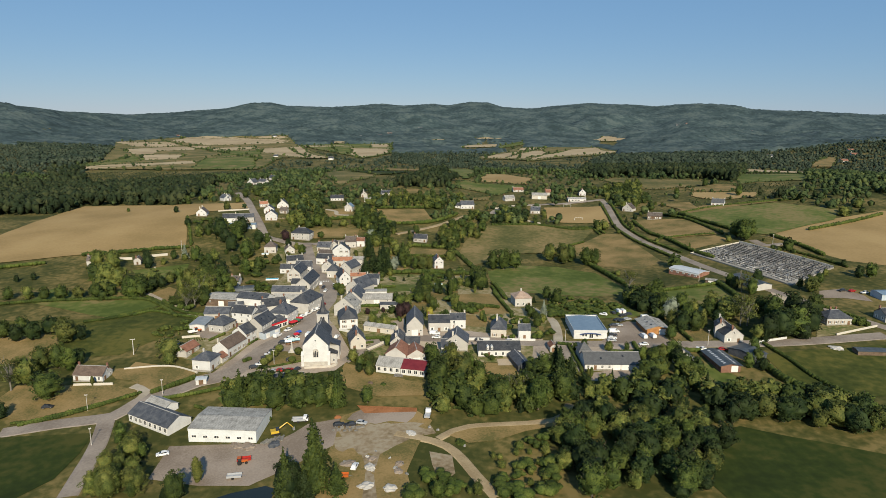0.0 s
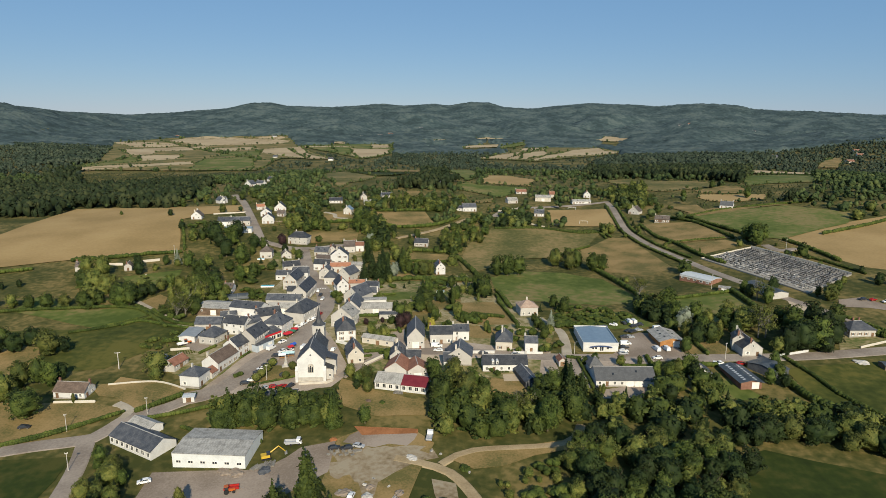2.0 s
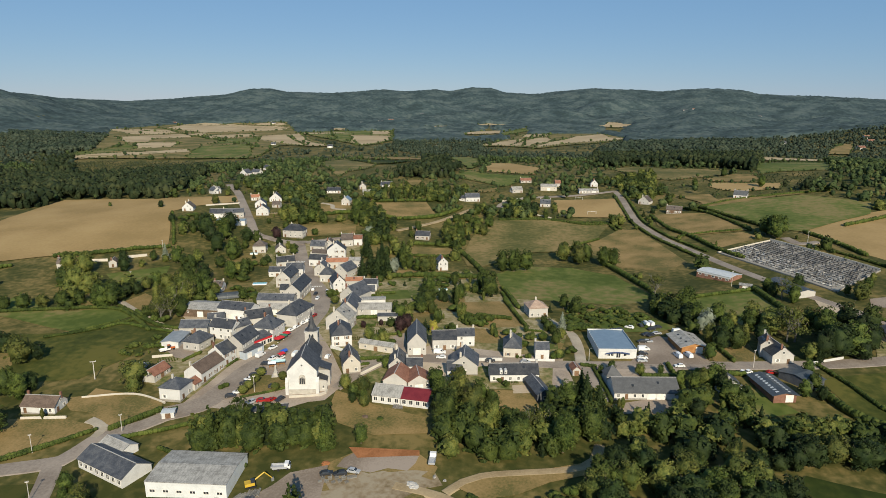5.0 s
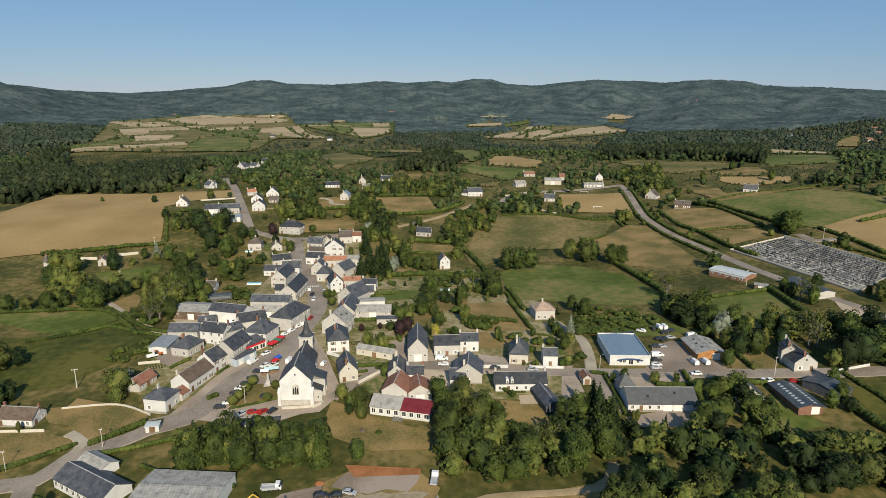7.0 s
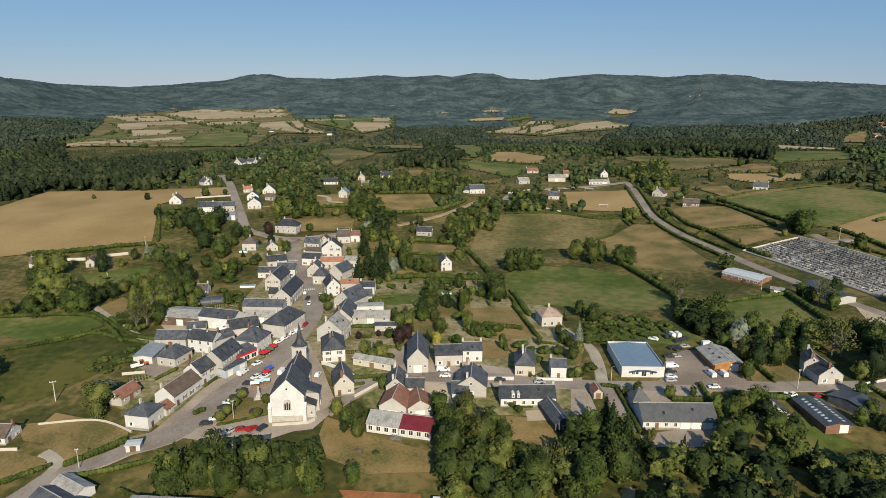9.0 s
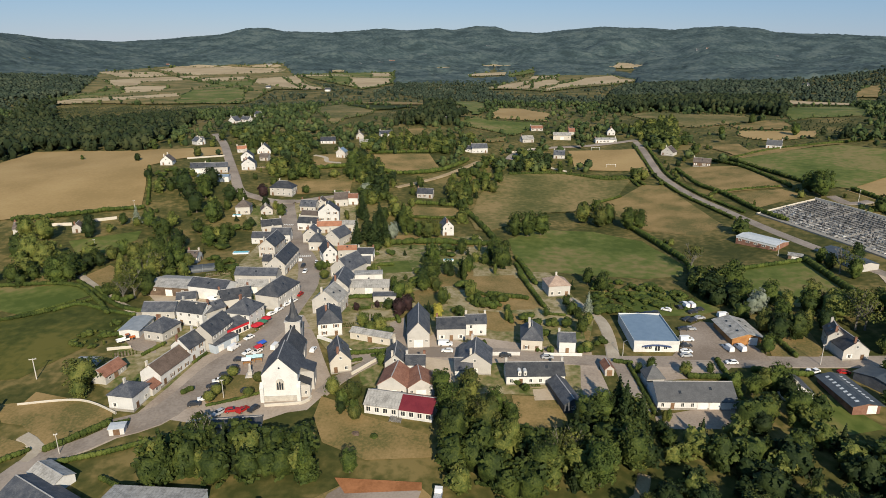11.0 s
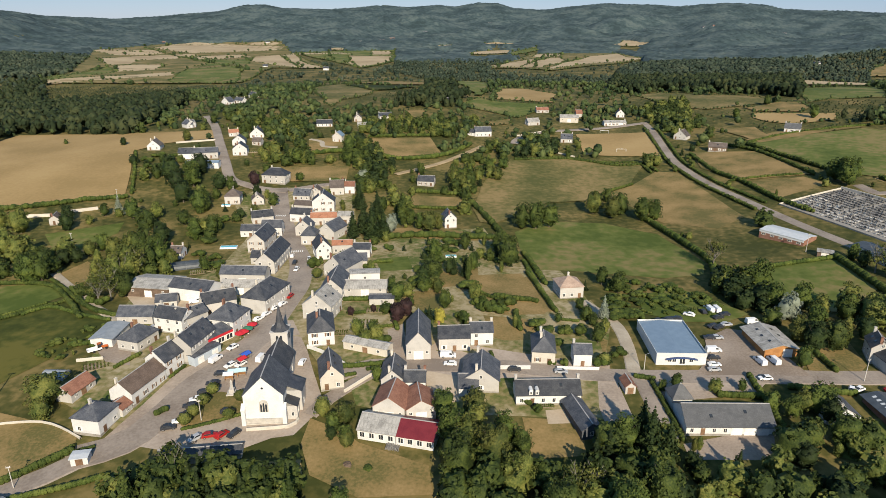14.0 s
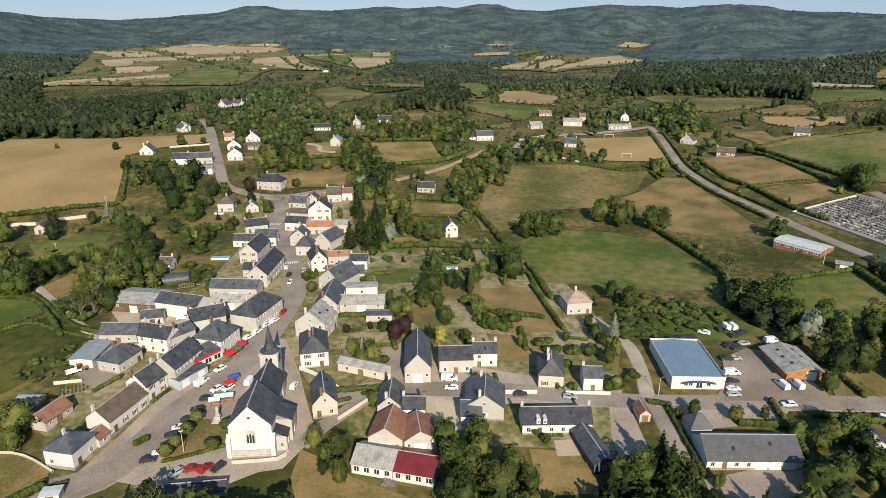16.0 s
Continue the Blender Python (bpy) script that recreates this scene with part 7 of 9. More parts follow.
hedge(4, 2.6, [(-254.5, 445), (-231.1, 454.1), (-211.2, 465.7), (-191.4, 473.4)])
hedge(2, 2, [(-192, 479.1), (-206.2, 514.2), (-227.5, 562.4)])
hedge(3, 2, [(41.5, 580.6), (82.5, 586.7), (112.8, 569.7), (137.3, 570)])
hedge(2, 1.6, [(113.9, 526.4), (93.4, 511), (86.3, 497)])
hedge(2.5, 2, [(137, 551.1), (133.1, 572.4)])
hedge(3, 2.6, [(200.9, 609.3), (216.1, 575.4), (220.7, 510.5)])
hedge(2, 1.6, [(171.9, 516.3), (191.8, 517.1), (215.3, 514.1)])
hedge(2.5, 1.8, [(215.2, 604), (271.5, 632.4), (354.4, 645.7)])
hedge(3, 3, [(104, 456.8), (110.2, 425.1), (113.8, 391.8), (109.2, 369.8)])
hedge(3.5, 3, [(4.7, 490.6), (11.8, 469.3), (22, 429.3), (26.7, 395.1)])
hedge(2, 2, [(30.2, 374.7), (33.8, 352), (36.6, 334.7)])
hedge(1.1, 0.9, [(-76.8, 265.1), (-69.2, 268), (-60.6, 272)])
hedge(1.1, 0.9, [(-60.6, 272.2), (-63.2, 280.4)])
hedge(2, 1.5, [(-156.6, 223.5), (-137.2, 234.4), (-122.2, 244.6)])
hedge(2, 2, [(-116, 245.2), (-109, 251.7), (-102.9, 257.1)])
hedge(2, 1.5, [(-111.9, 239.6), (-100.9, 243), (-88.5, 247.9)])
hedge(3, 3, [(138.9, 268.2), (141.9, 249.2), (155.8, 234.4)])
hedge(2, 2, [(116.6, 307), (117.9, 293.5)])
hedge(3, 2.6, [(250.7, 494.7), (254.5, 467.1), (257, 432.9)])
hedge(3, 2.6, [(216.9, 605.7), (230.8, 532.6), (236.8, 503.2)])
hedge(2, 1.6, [(-38.2, 294.6), (-22.2, 296.7)])
hedge(5, 3, [(-33.1, 419.9), (-14.1, 422.1), (18.6, 421.4)])
hedge(1.5, 1.2, [(-178, 328.9), (-169.1, 336.3), (-162.2, 344.2)])
hedge(2, 1.6, [(-160.3, 358.1), (-141.6, 338.5), (-126.6, 331.8)])
hedge(4, 3, [(-109.3, 573.3), (-75.5, 585.2), (-44.2, 569), (-11.4, 580.9), (10.4, 615.8)])
hedge(3, 2.5, [(-70.2, 629), (-22.1, 640.1)])
hedge(2.5, 2, [(-28.2, 469.9), (-8.9, 469.1), (3.8, 470.5)])
hedge(3, 2.5, [(-25.6, 498.8), (-2.4, 496.6), (5.4, 490.7)])
hedge(3, 2.5, [(170.2, 585.1), (171.1, 539.1), (178.1, 510.2), (182, 473.1), (188.4, 446.8)])
hedge(2.6, 1.8, [(164.5, 460), (160, 487), (155, 513), (151.5, 545), (150.5, 575), (155, 617), (162, 680)])
hedge(2.4, 1.6, [(174, 470), (170, 490), (164.5, 516), (161.3, 545), (160.3, 575), (165, 615), (173, 680)])
hedge(1.5, 1.4, [(8.1, 352.6), (19, 340.8)])
hedge(2, 1.5, [(55.3, 290.9), (60.6, 289.7)])
hedge(2, 2, [(76.8, 281.3), (92.2, 280.3)])
hedge(1.6, 1.4, [(-94.1, 234.1), (-74.8, 225.3), (-61.8, 223.9)])
hedge(2.5, 2, [(123.2, 377), (148.1, 382.4), (167, 385)])
hedge(3, 3, [(167, 385), (166, 352.2), (166.6, 335.3)])
hedge(2, 1.4, [(-186.5, 323.4), (-169.9, 331.8), (-155, 346.4)])
hedge(2.5, 1.8, [(-248, 348.3), (-232.4, 353.7), (-209, 358.1), (-174.8, 361.6), (-155, 346.4), (-141.5, 330.8)])
hedge(3.5, 2.4, [(-298.9, 412), (-284.6, 418.6), (-269.9, 425.6)])
hedge(1.6, 1.2, [(-160.2, 225.5), (-150, 226.4), (-135.2, 234.8), (-120.6, 246.1)])
hedge(1.6, 1.2, [(-116.4, 245.9), (-111.2, 251.1), (-103.7, 259)])
hedge(2.2, 1.6, [(199.2, 338.7), (204.8, 327.4), (210.2, 312.7)])
hedge(2, 1.5, [(149, 288.8), (152.6, 270.4), (155, 252.5), (166, 227.8)])
hedge(2, 1.6, [(239.4, 457.1), (252.8, 417.3), (256.1, 404.4)])
hedge(2, 1.5, [(-173.3, 366.1), (-161.5, 356.1), (-151.2, 346.2), (-141.6, 338.9), (-130.3, 333.4)])
hedge(2, 1.3, [(-165.6, 333.9), (-158.3, 340.3), (-142.7, 333.6), (-129.9, 329.1)])
hedge(2.4, 1.6, [(39.5, 605.6), (58, 601.9), (77.1, 589.5), (95.7, 580.6), (114.5, 575.6), (129.5, 573.1), (132.4, 548.9)])
hedge(3, 2.5, [(381.4, 566.3), (334.5, 536.7), (287.7, 510.2)])


# ---- far woods ----
def grove(name, x, y, h, label, variants, material):
    """Many small trees in one mesh."""
    vs, qs, n = [], [], 0
    rng = np.random.default_rng(len(x))
    which = rng.integers(0, len(variants), len(x))
    for k, (V, Q) in enumerate(variants):
        i = np.where(which == k)[0]
        if not len(i):
            continue
        a = rng.uniform(0, 6.283, len(i))
        ca, sa = np.cos(a)[:, None], np.sin(a)[:, None]
        s = h[i][:, None]
        wide = s * rng.uniform(1.0, 1.4, len(i))[:, None]
        X = x[i][:, None] + wide * (V[None, :, 0] * ca - V[None, :, 1] * sa)
        Y = y[i][:, None] + wide * (V[None, :, 0] * sa + V[None, :, 1] * ca)
        Z = height(x[i], y[i])[:, None] - 0.12 * s + s * V[None, :, 2]
        vs.append(np.stack([X, Y, Z], -1).reshape(-1, 3))
        qs.append((Q[None] + (np.arange(len(i)) * len(V))[:, None, None]).reshape(-1, 4) + n)
        n += len(i) * len(V)
    return tagged(new(name, mesh_from(name, np.concatenate(vs), np.concatenate(qs), material, True)), label, "woodland", kind="stuff")


rng = np.random.default_rng(5)


def small(seed, lumps, tufts, leaf, slim=1.0):
    r = np.random.default_rng(seed)
    c = np.stack([r.uniform(-0.2, 0.2, lumps) * slim, r.uniform(-0.2, 0.2, lumps) * slim, r.uniform(0.35, 0.72, lumps)], 1)
    rad = r.uniform(0.2, 0.3, lumps) * (1.2 if lumps == 1 else 1) * slim
    tall = r.uniform(1.0, 1.35) / slim
    V, Q = core(c, rad, 0.95, tall, 2)
    V = V + r.normal(scale=0.022, size=V.shape)
    return join((V, Q), spray(r, c, rad, tufts, leaf, tall))


def patchy(x, y):
    """Where woods stand rather than open land, between 0 and 1."""
    return 0.5 + 0.25 * (np.sin(x / 47 + 1.7 * np.sin(y / 83)) + np.sin(y / 61 + 1.3 * np.sin(x / 71 + 2)))


FAR_PLOTS = [poly for poly in FIELD_POLYS if sum(p[1] for p in poly) / len(poly) > 640]


def in_view_of_plot(x, y, h):
    """Whether a tree of height h would stand right before a far plot, as seen from the air over the village."""
    hit = np.zeros(x.shape, bool)
    for k in (0.25, 0.5, 0.75, 1.0):
        s = 1 + k * h / (90 - h)
        for poly in FAR_PLOTS:
            hit |= inside(poly, x * s, 60 + (y - 60) * s)
    return hit


# gardens and copses behind the village street
MX = rng.uniform(-260, 380, 5200)
MY = rng.uniform(425, 660, 5200)
ok = free(MX, MY, True, 2.0, 1.5) & (np.abs(MX) < 0.72 * MY) & ((patchy(MX * 1.6, MY * 1.6) > 0.5) | (rng.uniform(size=5200) < 0.16))
for hx, hy, turn, w, d in HOUSE_BOXES:
    ok &= ~((np.abs(MX - hx * (MY / hy)) < w * 0.7) & (MY < hy) & (MY > hy - 24))
for poly in FIELD_POLYS:
    if 380 < sum(p[1] for p in poly) / len(poly) < 760:
        for s in (1.02, 1.04):
            ok &= ~inside(poly, MX * s, 60 + (MY - 60) * s)
ok &= rng.uniform(size=5200) < 0.32
for x, y in zip(MX[ok], MY[ok]):
    u = rng.random()
    FAR_TREES[rng.choice(["broad", "broad", "pale", "dark", "conifer"], p=[0.25, 0.2, 0.40, 0.09, 0.06])].append((x, y, 3.0 + 8.0 * u * u if u < 0.75 else 5 + 6 * u))

for kind, every in FAR_TREES.items():
    fx, fy, fh = (np.array(v) for v in zip(*every))
    grove("tree_belts", fx, fy, fh, f"belts of {'light green' if kind == 'pale' else 'dark green' if kind != 'broad' else 'green'} trees behind the village", [crown_shape(kind if kind == "conifer" else "broad", s, 200, 0.05 * (0.8 if kind == "conifer" else 1)) for s in range(5)], LEAF[kind])

# the bocage behind the village: high woods, and trees that fill the land between plots
WOODS = [[(-358.2, 490.4), (-357.5, 508.7), (-362.4, 620.6), (-468.2, 827.2), (-591.7, 970), (-710.1, 979.5)],
         [(-373.6, 644.9), (-699.5, 1122.7), (-626.2, 1131.6), (-541.6, 1155.3), (-442.7, 1112.2), (-360.1, 992.1), (-287.8, 800), (-262.1, 637.4), (-269.2, 624.4)],
         [(192.7, 952.4), (289, 1310.4), (448.2, 1570.9), (619.7, 1670.8), (696.3, 1564.2), (511.9, 1115.1), (351.1, 800.6), (332.9, 815.8), (322.8, 859.7), (252.5, 931.4), (209.3, 896.5)],
         [(320.9, 710.2), (368.7, 791.7), (412.7, 835.5), (462.4, 851), (332.1, 637.9), (311.4, 653.1)],
         [(-759.2, 1157.8), (-1320.7, 1964.7), (-1340, 2247.8), (-1141.8, 2169.7), (-868.6, 1719.1), (-725.4, 1483.2), (-671.7, 1240.4)],
         [(-61, 761.6), (-84, 873.4), (-46.8, 957.9), (13.9, 972.4), (14.7, 838.8), (-6.2, 775.4)]]


def wooded(x, y):
    hit = np.zeros(x.shape, bool)
    for poly in WOODS:
        hit |= inside(poly, x, y)
    return hit


def stand(x, y, h):
    """Trees that would hide a far plot stay as low scrub."""
    hides = in_view_of_plot(x, y, h)
    h = np.where(hides, 2.4, h)
    return h, ~in_view_of_plot(x, y, h) | (rng.uniform(size=len(x)) < 0.12)


X, Y = (v.ravel() for v in np.meshgrid(np.arange(-820, 820, 6.4), np.arange(600, 1120, 6.4)))
X, Y = X + rng.uniform(-3, 3, len(X)), Y + rng.uniform(-3, 3, len(Y))
H = rng.uniform(11, 19, len(X))
ok = wooded(X, Y) & (np.abs(X) < 0.78 * Y + 60) & free(X, Y, True, 3.0, 2.0)
X, Y, H = X[ok], Y[ok], H[ok]
H, ok = stand(X, Y, H)
grove("high_woods", X[ok], Y[ok], H[ok], "dense high woodland with a dark closed edge", [small(s, 1, 16, 0.07, 0.72) for s in range(8)], "leaf_wood")
X = rng.uniform(-900, 900, 26000)
Y = rng.uniform(580, 1060, 26000)
H = rng.uniform(4, 12, 26000)
side = (X < -330) | (X > 430)
ok = (np.abs(X) < 0.78 * Y + 60) & free(X, Y, True, 3.0, 2.0) & ~wooded(X, Y)
ok &= rng.uniform(size=len(X)) < np.where(side, 0.66, np.where(patchy(X * 1.3, Y * 1.3) > 0.5, 0.42, 0.10))
house_sight = np.zeros(X.shape, bool)
for hx, hy, turn, w, d in HOUSE_BOXES:
    if hy > 560:
        house_sight |= (np.abs(X - hx * (Y / hy)) < w * 0.8) & (Y < hy) & (Y > hy - 55)
ok &= ~house_sight
X, Y, H = X[ok], Y[ok], H[ok]
H, ok = stand(X, Y, H)
grove("woodland", X[ok], Y[ok], H[ok], "dense mixed green woodland between the far plots", [small(s, 1, 14, 0.10, 0.9) for s in range(8)], "leaf_far")
X = rng.uniform(-1500, 1500, 30000)
Y = rng.uniform(1060, 1700, 30000)
deep = wooded(X, Y)
H = np.where(deep, rng.uniform(10, 15, 30000), rng.uniform(5, 10.5, 30000))
ok = (np.abs(X) < 0.78 * Y + 60) & free(X, Y, True, 3.0, 2.0)
ok &= rng.uniform(size=len(X)) < np.where(deep, 0.9, np.where((patchy(X / 2.0, Y / 2.0) > 0.42) | (np.abs(X) > 0.42 * Y), 0.72, 0.12))
X, Y, H = X[ok], Y[ok], H[ok]
H, ok = stand(X, Y, H)
grove("woodland", X[ok], Y[ok], H[ok], "distant mixed green woodland and hedgerows with a bluish haze tint", [small(s, 1, 3, 0.16) for s in range(8)], "leaf_distant")
# low hedgerows with single trees round the far plots
ex, ey, eh = [], [], []
for poly in FAR_PLOTS:
    far = sum(p[1] for p in poly) / len(poly)
    gap = 3.5 if far < 1000 else 7
    for (ax, ay), (bx, by) in zip(poly, poly[1:] + poly[:1]):
        for u in np.arange(0, 1, gap / max(gap, math.hypot(bx - ax, by - ay))):
            if rng.random() < 0.8:
                ex.append(ax + (bx - ax) * u + rng.uniform(-1.5, 1.5))
                ey.append(ay + (by - ay) * u + rng.uniform(-1.5, 1.5))
                eh.append((2.2 if far < 1000 else 3.6) * rng.uniform(0.7, 1.5) * (2.4 if rng.random() < 0.06 else 1))
for poly in FAR_PLOTS:
    far = sum(p[1] for p in poly) / len(poly)
    if far > 1100:
        n = len(poly)
        for k in range(1):
            i, j = rng.integers(0, n), rng.integers(0, n)
            (ax, ay), (bx, by) = poly[i], poly[j]
            for u in np.arange(0.05, 0.95, 6 / max(6, math.hypot(bx - ax, by - ay))):
                if rng.random() < 0.75:
                    ex.append(ax + (bx - ax) * u + rng.uniform(-3, 3))
                    ey.append(ay + (by - ay) * u + rng.uniform(-3, 3))
                    eh.append(rng.uniform(4, 7) * (2.2 if rng.random() < 0.12 else 1))
ex, ey, eh = np.array(ex), np.array(ey), np.array(eh)
clear = free(ex, ey, False, 2.0, 1.0)
grove("hedgerows", ex[clear], ey[clear], eh[clear], "low hedgerows with single trees round far plots", [small(s, 1, 6, 0.14) for s in range(5)], "leaf_far")

# woods of the plain and the range at the horizon: an uneven canopy
cx_ = np.arange(-3300, 3301, 11.0)
cy_ = np.concatenate([np.arange(1640, 2900, 9.0), np.arange(2900, 4300, 14.0)])
CX, CY = np.meshgrid(cx_, cy_)
CX = CX + rng.uniform(-4.5, 4.5, CX.shape)
CY = CY + rng.uniform(-3.5, 3.5, CY.shape)
rough = rng.uniform(4, 13, CX.shape) * (0.75 + 0.35 * np.sin(CX / 83 + np.sin(CY / 61)) * np.sin(CY / 47 + np.sin(CX / 113)))
seen = np.abs(CX) < 0.80 * CY + 100
openland = in_view_of_plot(CX.ravel(), CY.ravel(), np.full(CX.size, 12.0)).reshape(CX.shape)
for poly in FAR_PLOTS:
    if max(p[1] for p in poly) > 1500:
        openland |= inside(poly, CX, CY)
rough = np.where(openland, -6, rough)
rough[0] = -3
ids = np.arange(CX.size).reshape(CX.shape)
quads = np.stack([ids[:-1, :-1], ids[:-1, 1:], ids[1:, 1:], ids[1:, :-1]], -1)
show = (seen[:-1, :-1] & seen[1:, 1:]) & ~(openland[:-1, :-1] & openland[1:, 1:] & openland[1:, :-1] & openland[:-1, 1:])
tagged(new("forest_canopy", mesh_from("forest_canopy", np.stack([CX, CY, height(CX, CY) + rough], -1).reshape(-1, 3), quads[show], "canopy", True)), "dark green forest covering the plain and the distant range, tinted blue as haze", "forest", kind="stuff")


# ---- cemetery ----
drape_ob = drape("yard", GRAVE_POLY, 5, 0.12, "plinth")
tagged(drape_ob, "gravelled ground of a walled cemetery", "ground", kind="structure")


def grave_meshes():
    out = []
    for k in range(4):
        slab_ = box_mesh("slab", "granite", -0.5, 0.5, -1.05, 0.95, -0.4, 0.30 + 0.08 * k)
        bm = bmesh.new()
        hgt = (1.0, 1.25, 0.8, 1.5)[k]
        v = box(bm, -0.45, 0.45, 0.95, 1.13, -0.4, hgt)
        bmesh.ops.bevel(bm, geom=[e for e in bm.edges if abs(e.verts[0].co.z - hgt) < 0.01 and abs(e.verts[1].co.z - hgt) < 0.01 and abs(e.verts[0].co.x - e.verts[1].co.x) < 0.01], offset=0.2, segments=2, affect="EDGES")
        if k == 3:
            box(bm, -0.08, 0.08, 0.98, 1.1, hgt, hgt + 0.8)
            box(bm, -0.3, 0.3, 0.98, 1.1, hgt + 0.4, hgt + 0.55)
        out.append((slab_, finish("headstone", bm, "granite")))
    return out


GRAVES = grave_meshes()
axis = Vector((GRAVE_POLY[3][0] - GRAVE_POLY[0][0], GRAVE_POLY[3][1] - GRAVE_POLY[0][1], 0)).normalized()
side_ = Vector((-axis.y, axis.x, 0))
origin = Vector((*GRAVE_POLY[0], 0))
rest = []
count = 0
for i in range(1, 27):
    for j in range(-2, 40):
        p = origin + axis * (2 + j * 2.15 + (1.4 if j > 11 else 0) + (1.4 if j > 24 else 0)) + side_ * (2.0 + i * 2.95)
        if near_line(GRAVE_POLY + GRAVE_POLY[:1], [p.x], [p.y])[0] < 1.4 or not inside(GRAVE_POLY, [p.x], [p.y])[0] or random.random() < 0.10:
            continue
        k, turn = random.randrange(4), math.degrees(math.atan2(side_.y, side_.x)) - 90 + random.uniform(-3, 3)
        sc = random.uniform(0.9, 1.5)
        z = float(height(p.x, p.y)) + 0.1
        if count < 220:
            g = thing("grave", p.x, p.y, z, turn, "pale granite grave with a slab and an upright headstone", "grave", "graves in the cemetery")
            g.matrix_world = g.matrix_world @ Matrix.Diagonal((sc, 1, random.uniform(0.8, 1.2), 1))
            part("slab", GRAVES[k][0], None, g)
            part("headstone", GRAVES[k][1], None, g)
            count += 1
        else:
            rest.append((p.x, p.y, z, turn, sc))
bm = bmesh.new()
for x, y, z, turn, sc in rest:
    n = len(bm.verts)
    v = box(bm, -0.5 * sc, 0.5 * sc, -1.05, 0.95, -0.4, 0.4) + box(bm, -0.45 * sc, 0.45 * sc, 0.95, 1.13, -0.4, random.uniform(0.8, 1.5))
    bmesh.ops.transform(bm, verts=v, matrix=pose(x, y, z, 0, 0, turn))
if rest:
    tagged(new("graves", finish("graves", bm, "granite")), "rows of further granite graves", "grave", kind="stuff")


# ---- walls, poles, vehicles ----
def garden_wall(material, tall, thick, pts):
    line = smooth_line(pts, 3.0)
    verts, faces = ribbon(line, [thick / 2 + 0.05, thick / 2 + 0.05, 0, -thick / 2 - 0.05, -thick / 2 - 0.05], [-0.5, tall, tall + 0.12, tall, -0.5])
    return tagged(new("garden_wall", mesh_from("garden_wall", verts, faces, material)), ("whitewashed" if material == "white" else "rough stone") + " boundary wall with a sloped top", "wall", "boundary walls")


garden_wall("stone", 1.0, 0.4, [(-58.4, 264.6), (-47.1, 266), (-44.9, 269.1)])
garden_wall("stone", 1.2, 0.3, [(-34, 281.6), (-25.4, 292), (-20.8, 296.3)])
garden_wall("white", 1.4, 0.25, [(11.2, 294.6), (23, 294.9)])
garden_wall("white", 1.1, 0.25, [(31.4, 295.1), (44.7, 294.9)])
garden_wall("stone", 0.7, 0.3, [(-138.2, 267.9), (-118.9, 269.4), (-103.7, 262.2)])
garden_wall("plinth", 0.7, 0.3, [(179.4, 465.4), (204.4, 372.5)])
garden_wall("stone", 0.8, 0.3, [(179.4, 465.4), (220.7, 480.4)])
garden_wall("plinth", 0.8, 0.3, [(204.4, 372.5), (246.9, 404)])
garden_wall("stone", 1.6, 0.3, [(220.7, 480.4), (246.9, 404)])
garden_wall("white", 1.1, 0.2, [(146.9, 289.9), (162.5, 294)])
garden_wall("stone", 1.1, 0.2, [(-210.2, 590.3), (-185, 602.8)])
garden_wall("stone", 1.6, 0.3, [(-211.5, 447.5), (-199, 454.5)])
garden_wall("stone", 1.6, 0.3, [(-231.4, 438.4), (-218.3, 441.5)])
garden_wall("stone", 1.0, 0.3, [(-126.1, 300.6), (-117.7, 301.8)])
garden_wall("white", 1.3, 0.25, [(-50.6, 306.9), (-45.5, 304), (-36.1, 296.1)])
garden_wall("stone", 1.0, 0.25, [(49.4, 652.1), (75.8, 671.7)])
garden_wall("stone", 1.0, 0.25, [(60.1, 616.7), (87.7, 593)])
garden_wall("stone", 0.9, 0.25, [(187.2, 296.7), (212.2, 306.1)])
garden_wall("stone", 0.9, 0.3, [(-153, 254.4), (-136.3, 254.3)])


def pole(x, y, h, kind):
    t = thing("utility_pole" if kind != "lamp" else "street_lamp", x, y, float(height(x, y)) - 0.3, 20, "pale concrete utility pole" + (" with a crossbar" if kind == "cross" else "") if kind != "lamp" else "slim grey street lamp with a curved arm", "pole", "poles")
    bm = bmesh.new()
    limb(bm, (0, 0, 0), (0, 0, h), 0.2 if kind == "cross" else 0.14, 0.13 if kind == "cross" else 0.08, 8)
    part("shaft", bm, "concrete", t)
    if kind == "lamp":
        bm = bmesh.new()
        limb(bm, (0, 0, h - 0.1), (0.8, 0, h + 0.2), 0.05, 0.04)
        box(bm, 0.7, 1.3, -0.1, 0.1, h + 0.12, h + 0.26)
        part("arm", bm, "steel", t)
    else:
        bm = bmesh.new()
        box(bm, -1.1 if kind == "cross" else -0.5, 1.1 if kind == "cross" else 0.5, -0.09, 0.09, h - 0.35, h - 0.1)
        part("crossbar", bm, "concrete", t)
        for u in ((-1, 0, 1) if kind == "cross" else (-0.4, 0.4)):
            bm = bmesh.new()
            tube(bm, u, 0, h - 0.1, h + 0.15, 0.06, 0.05, 6)
            part("insulator", bm, "frame", t)


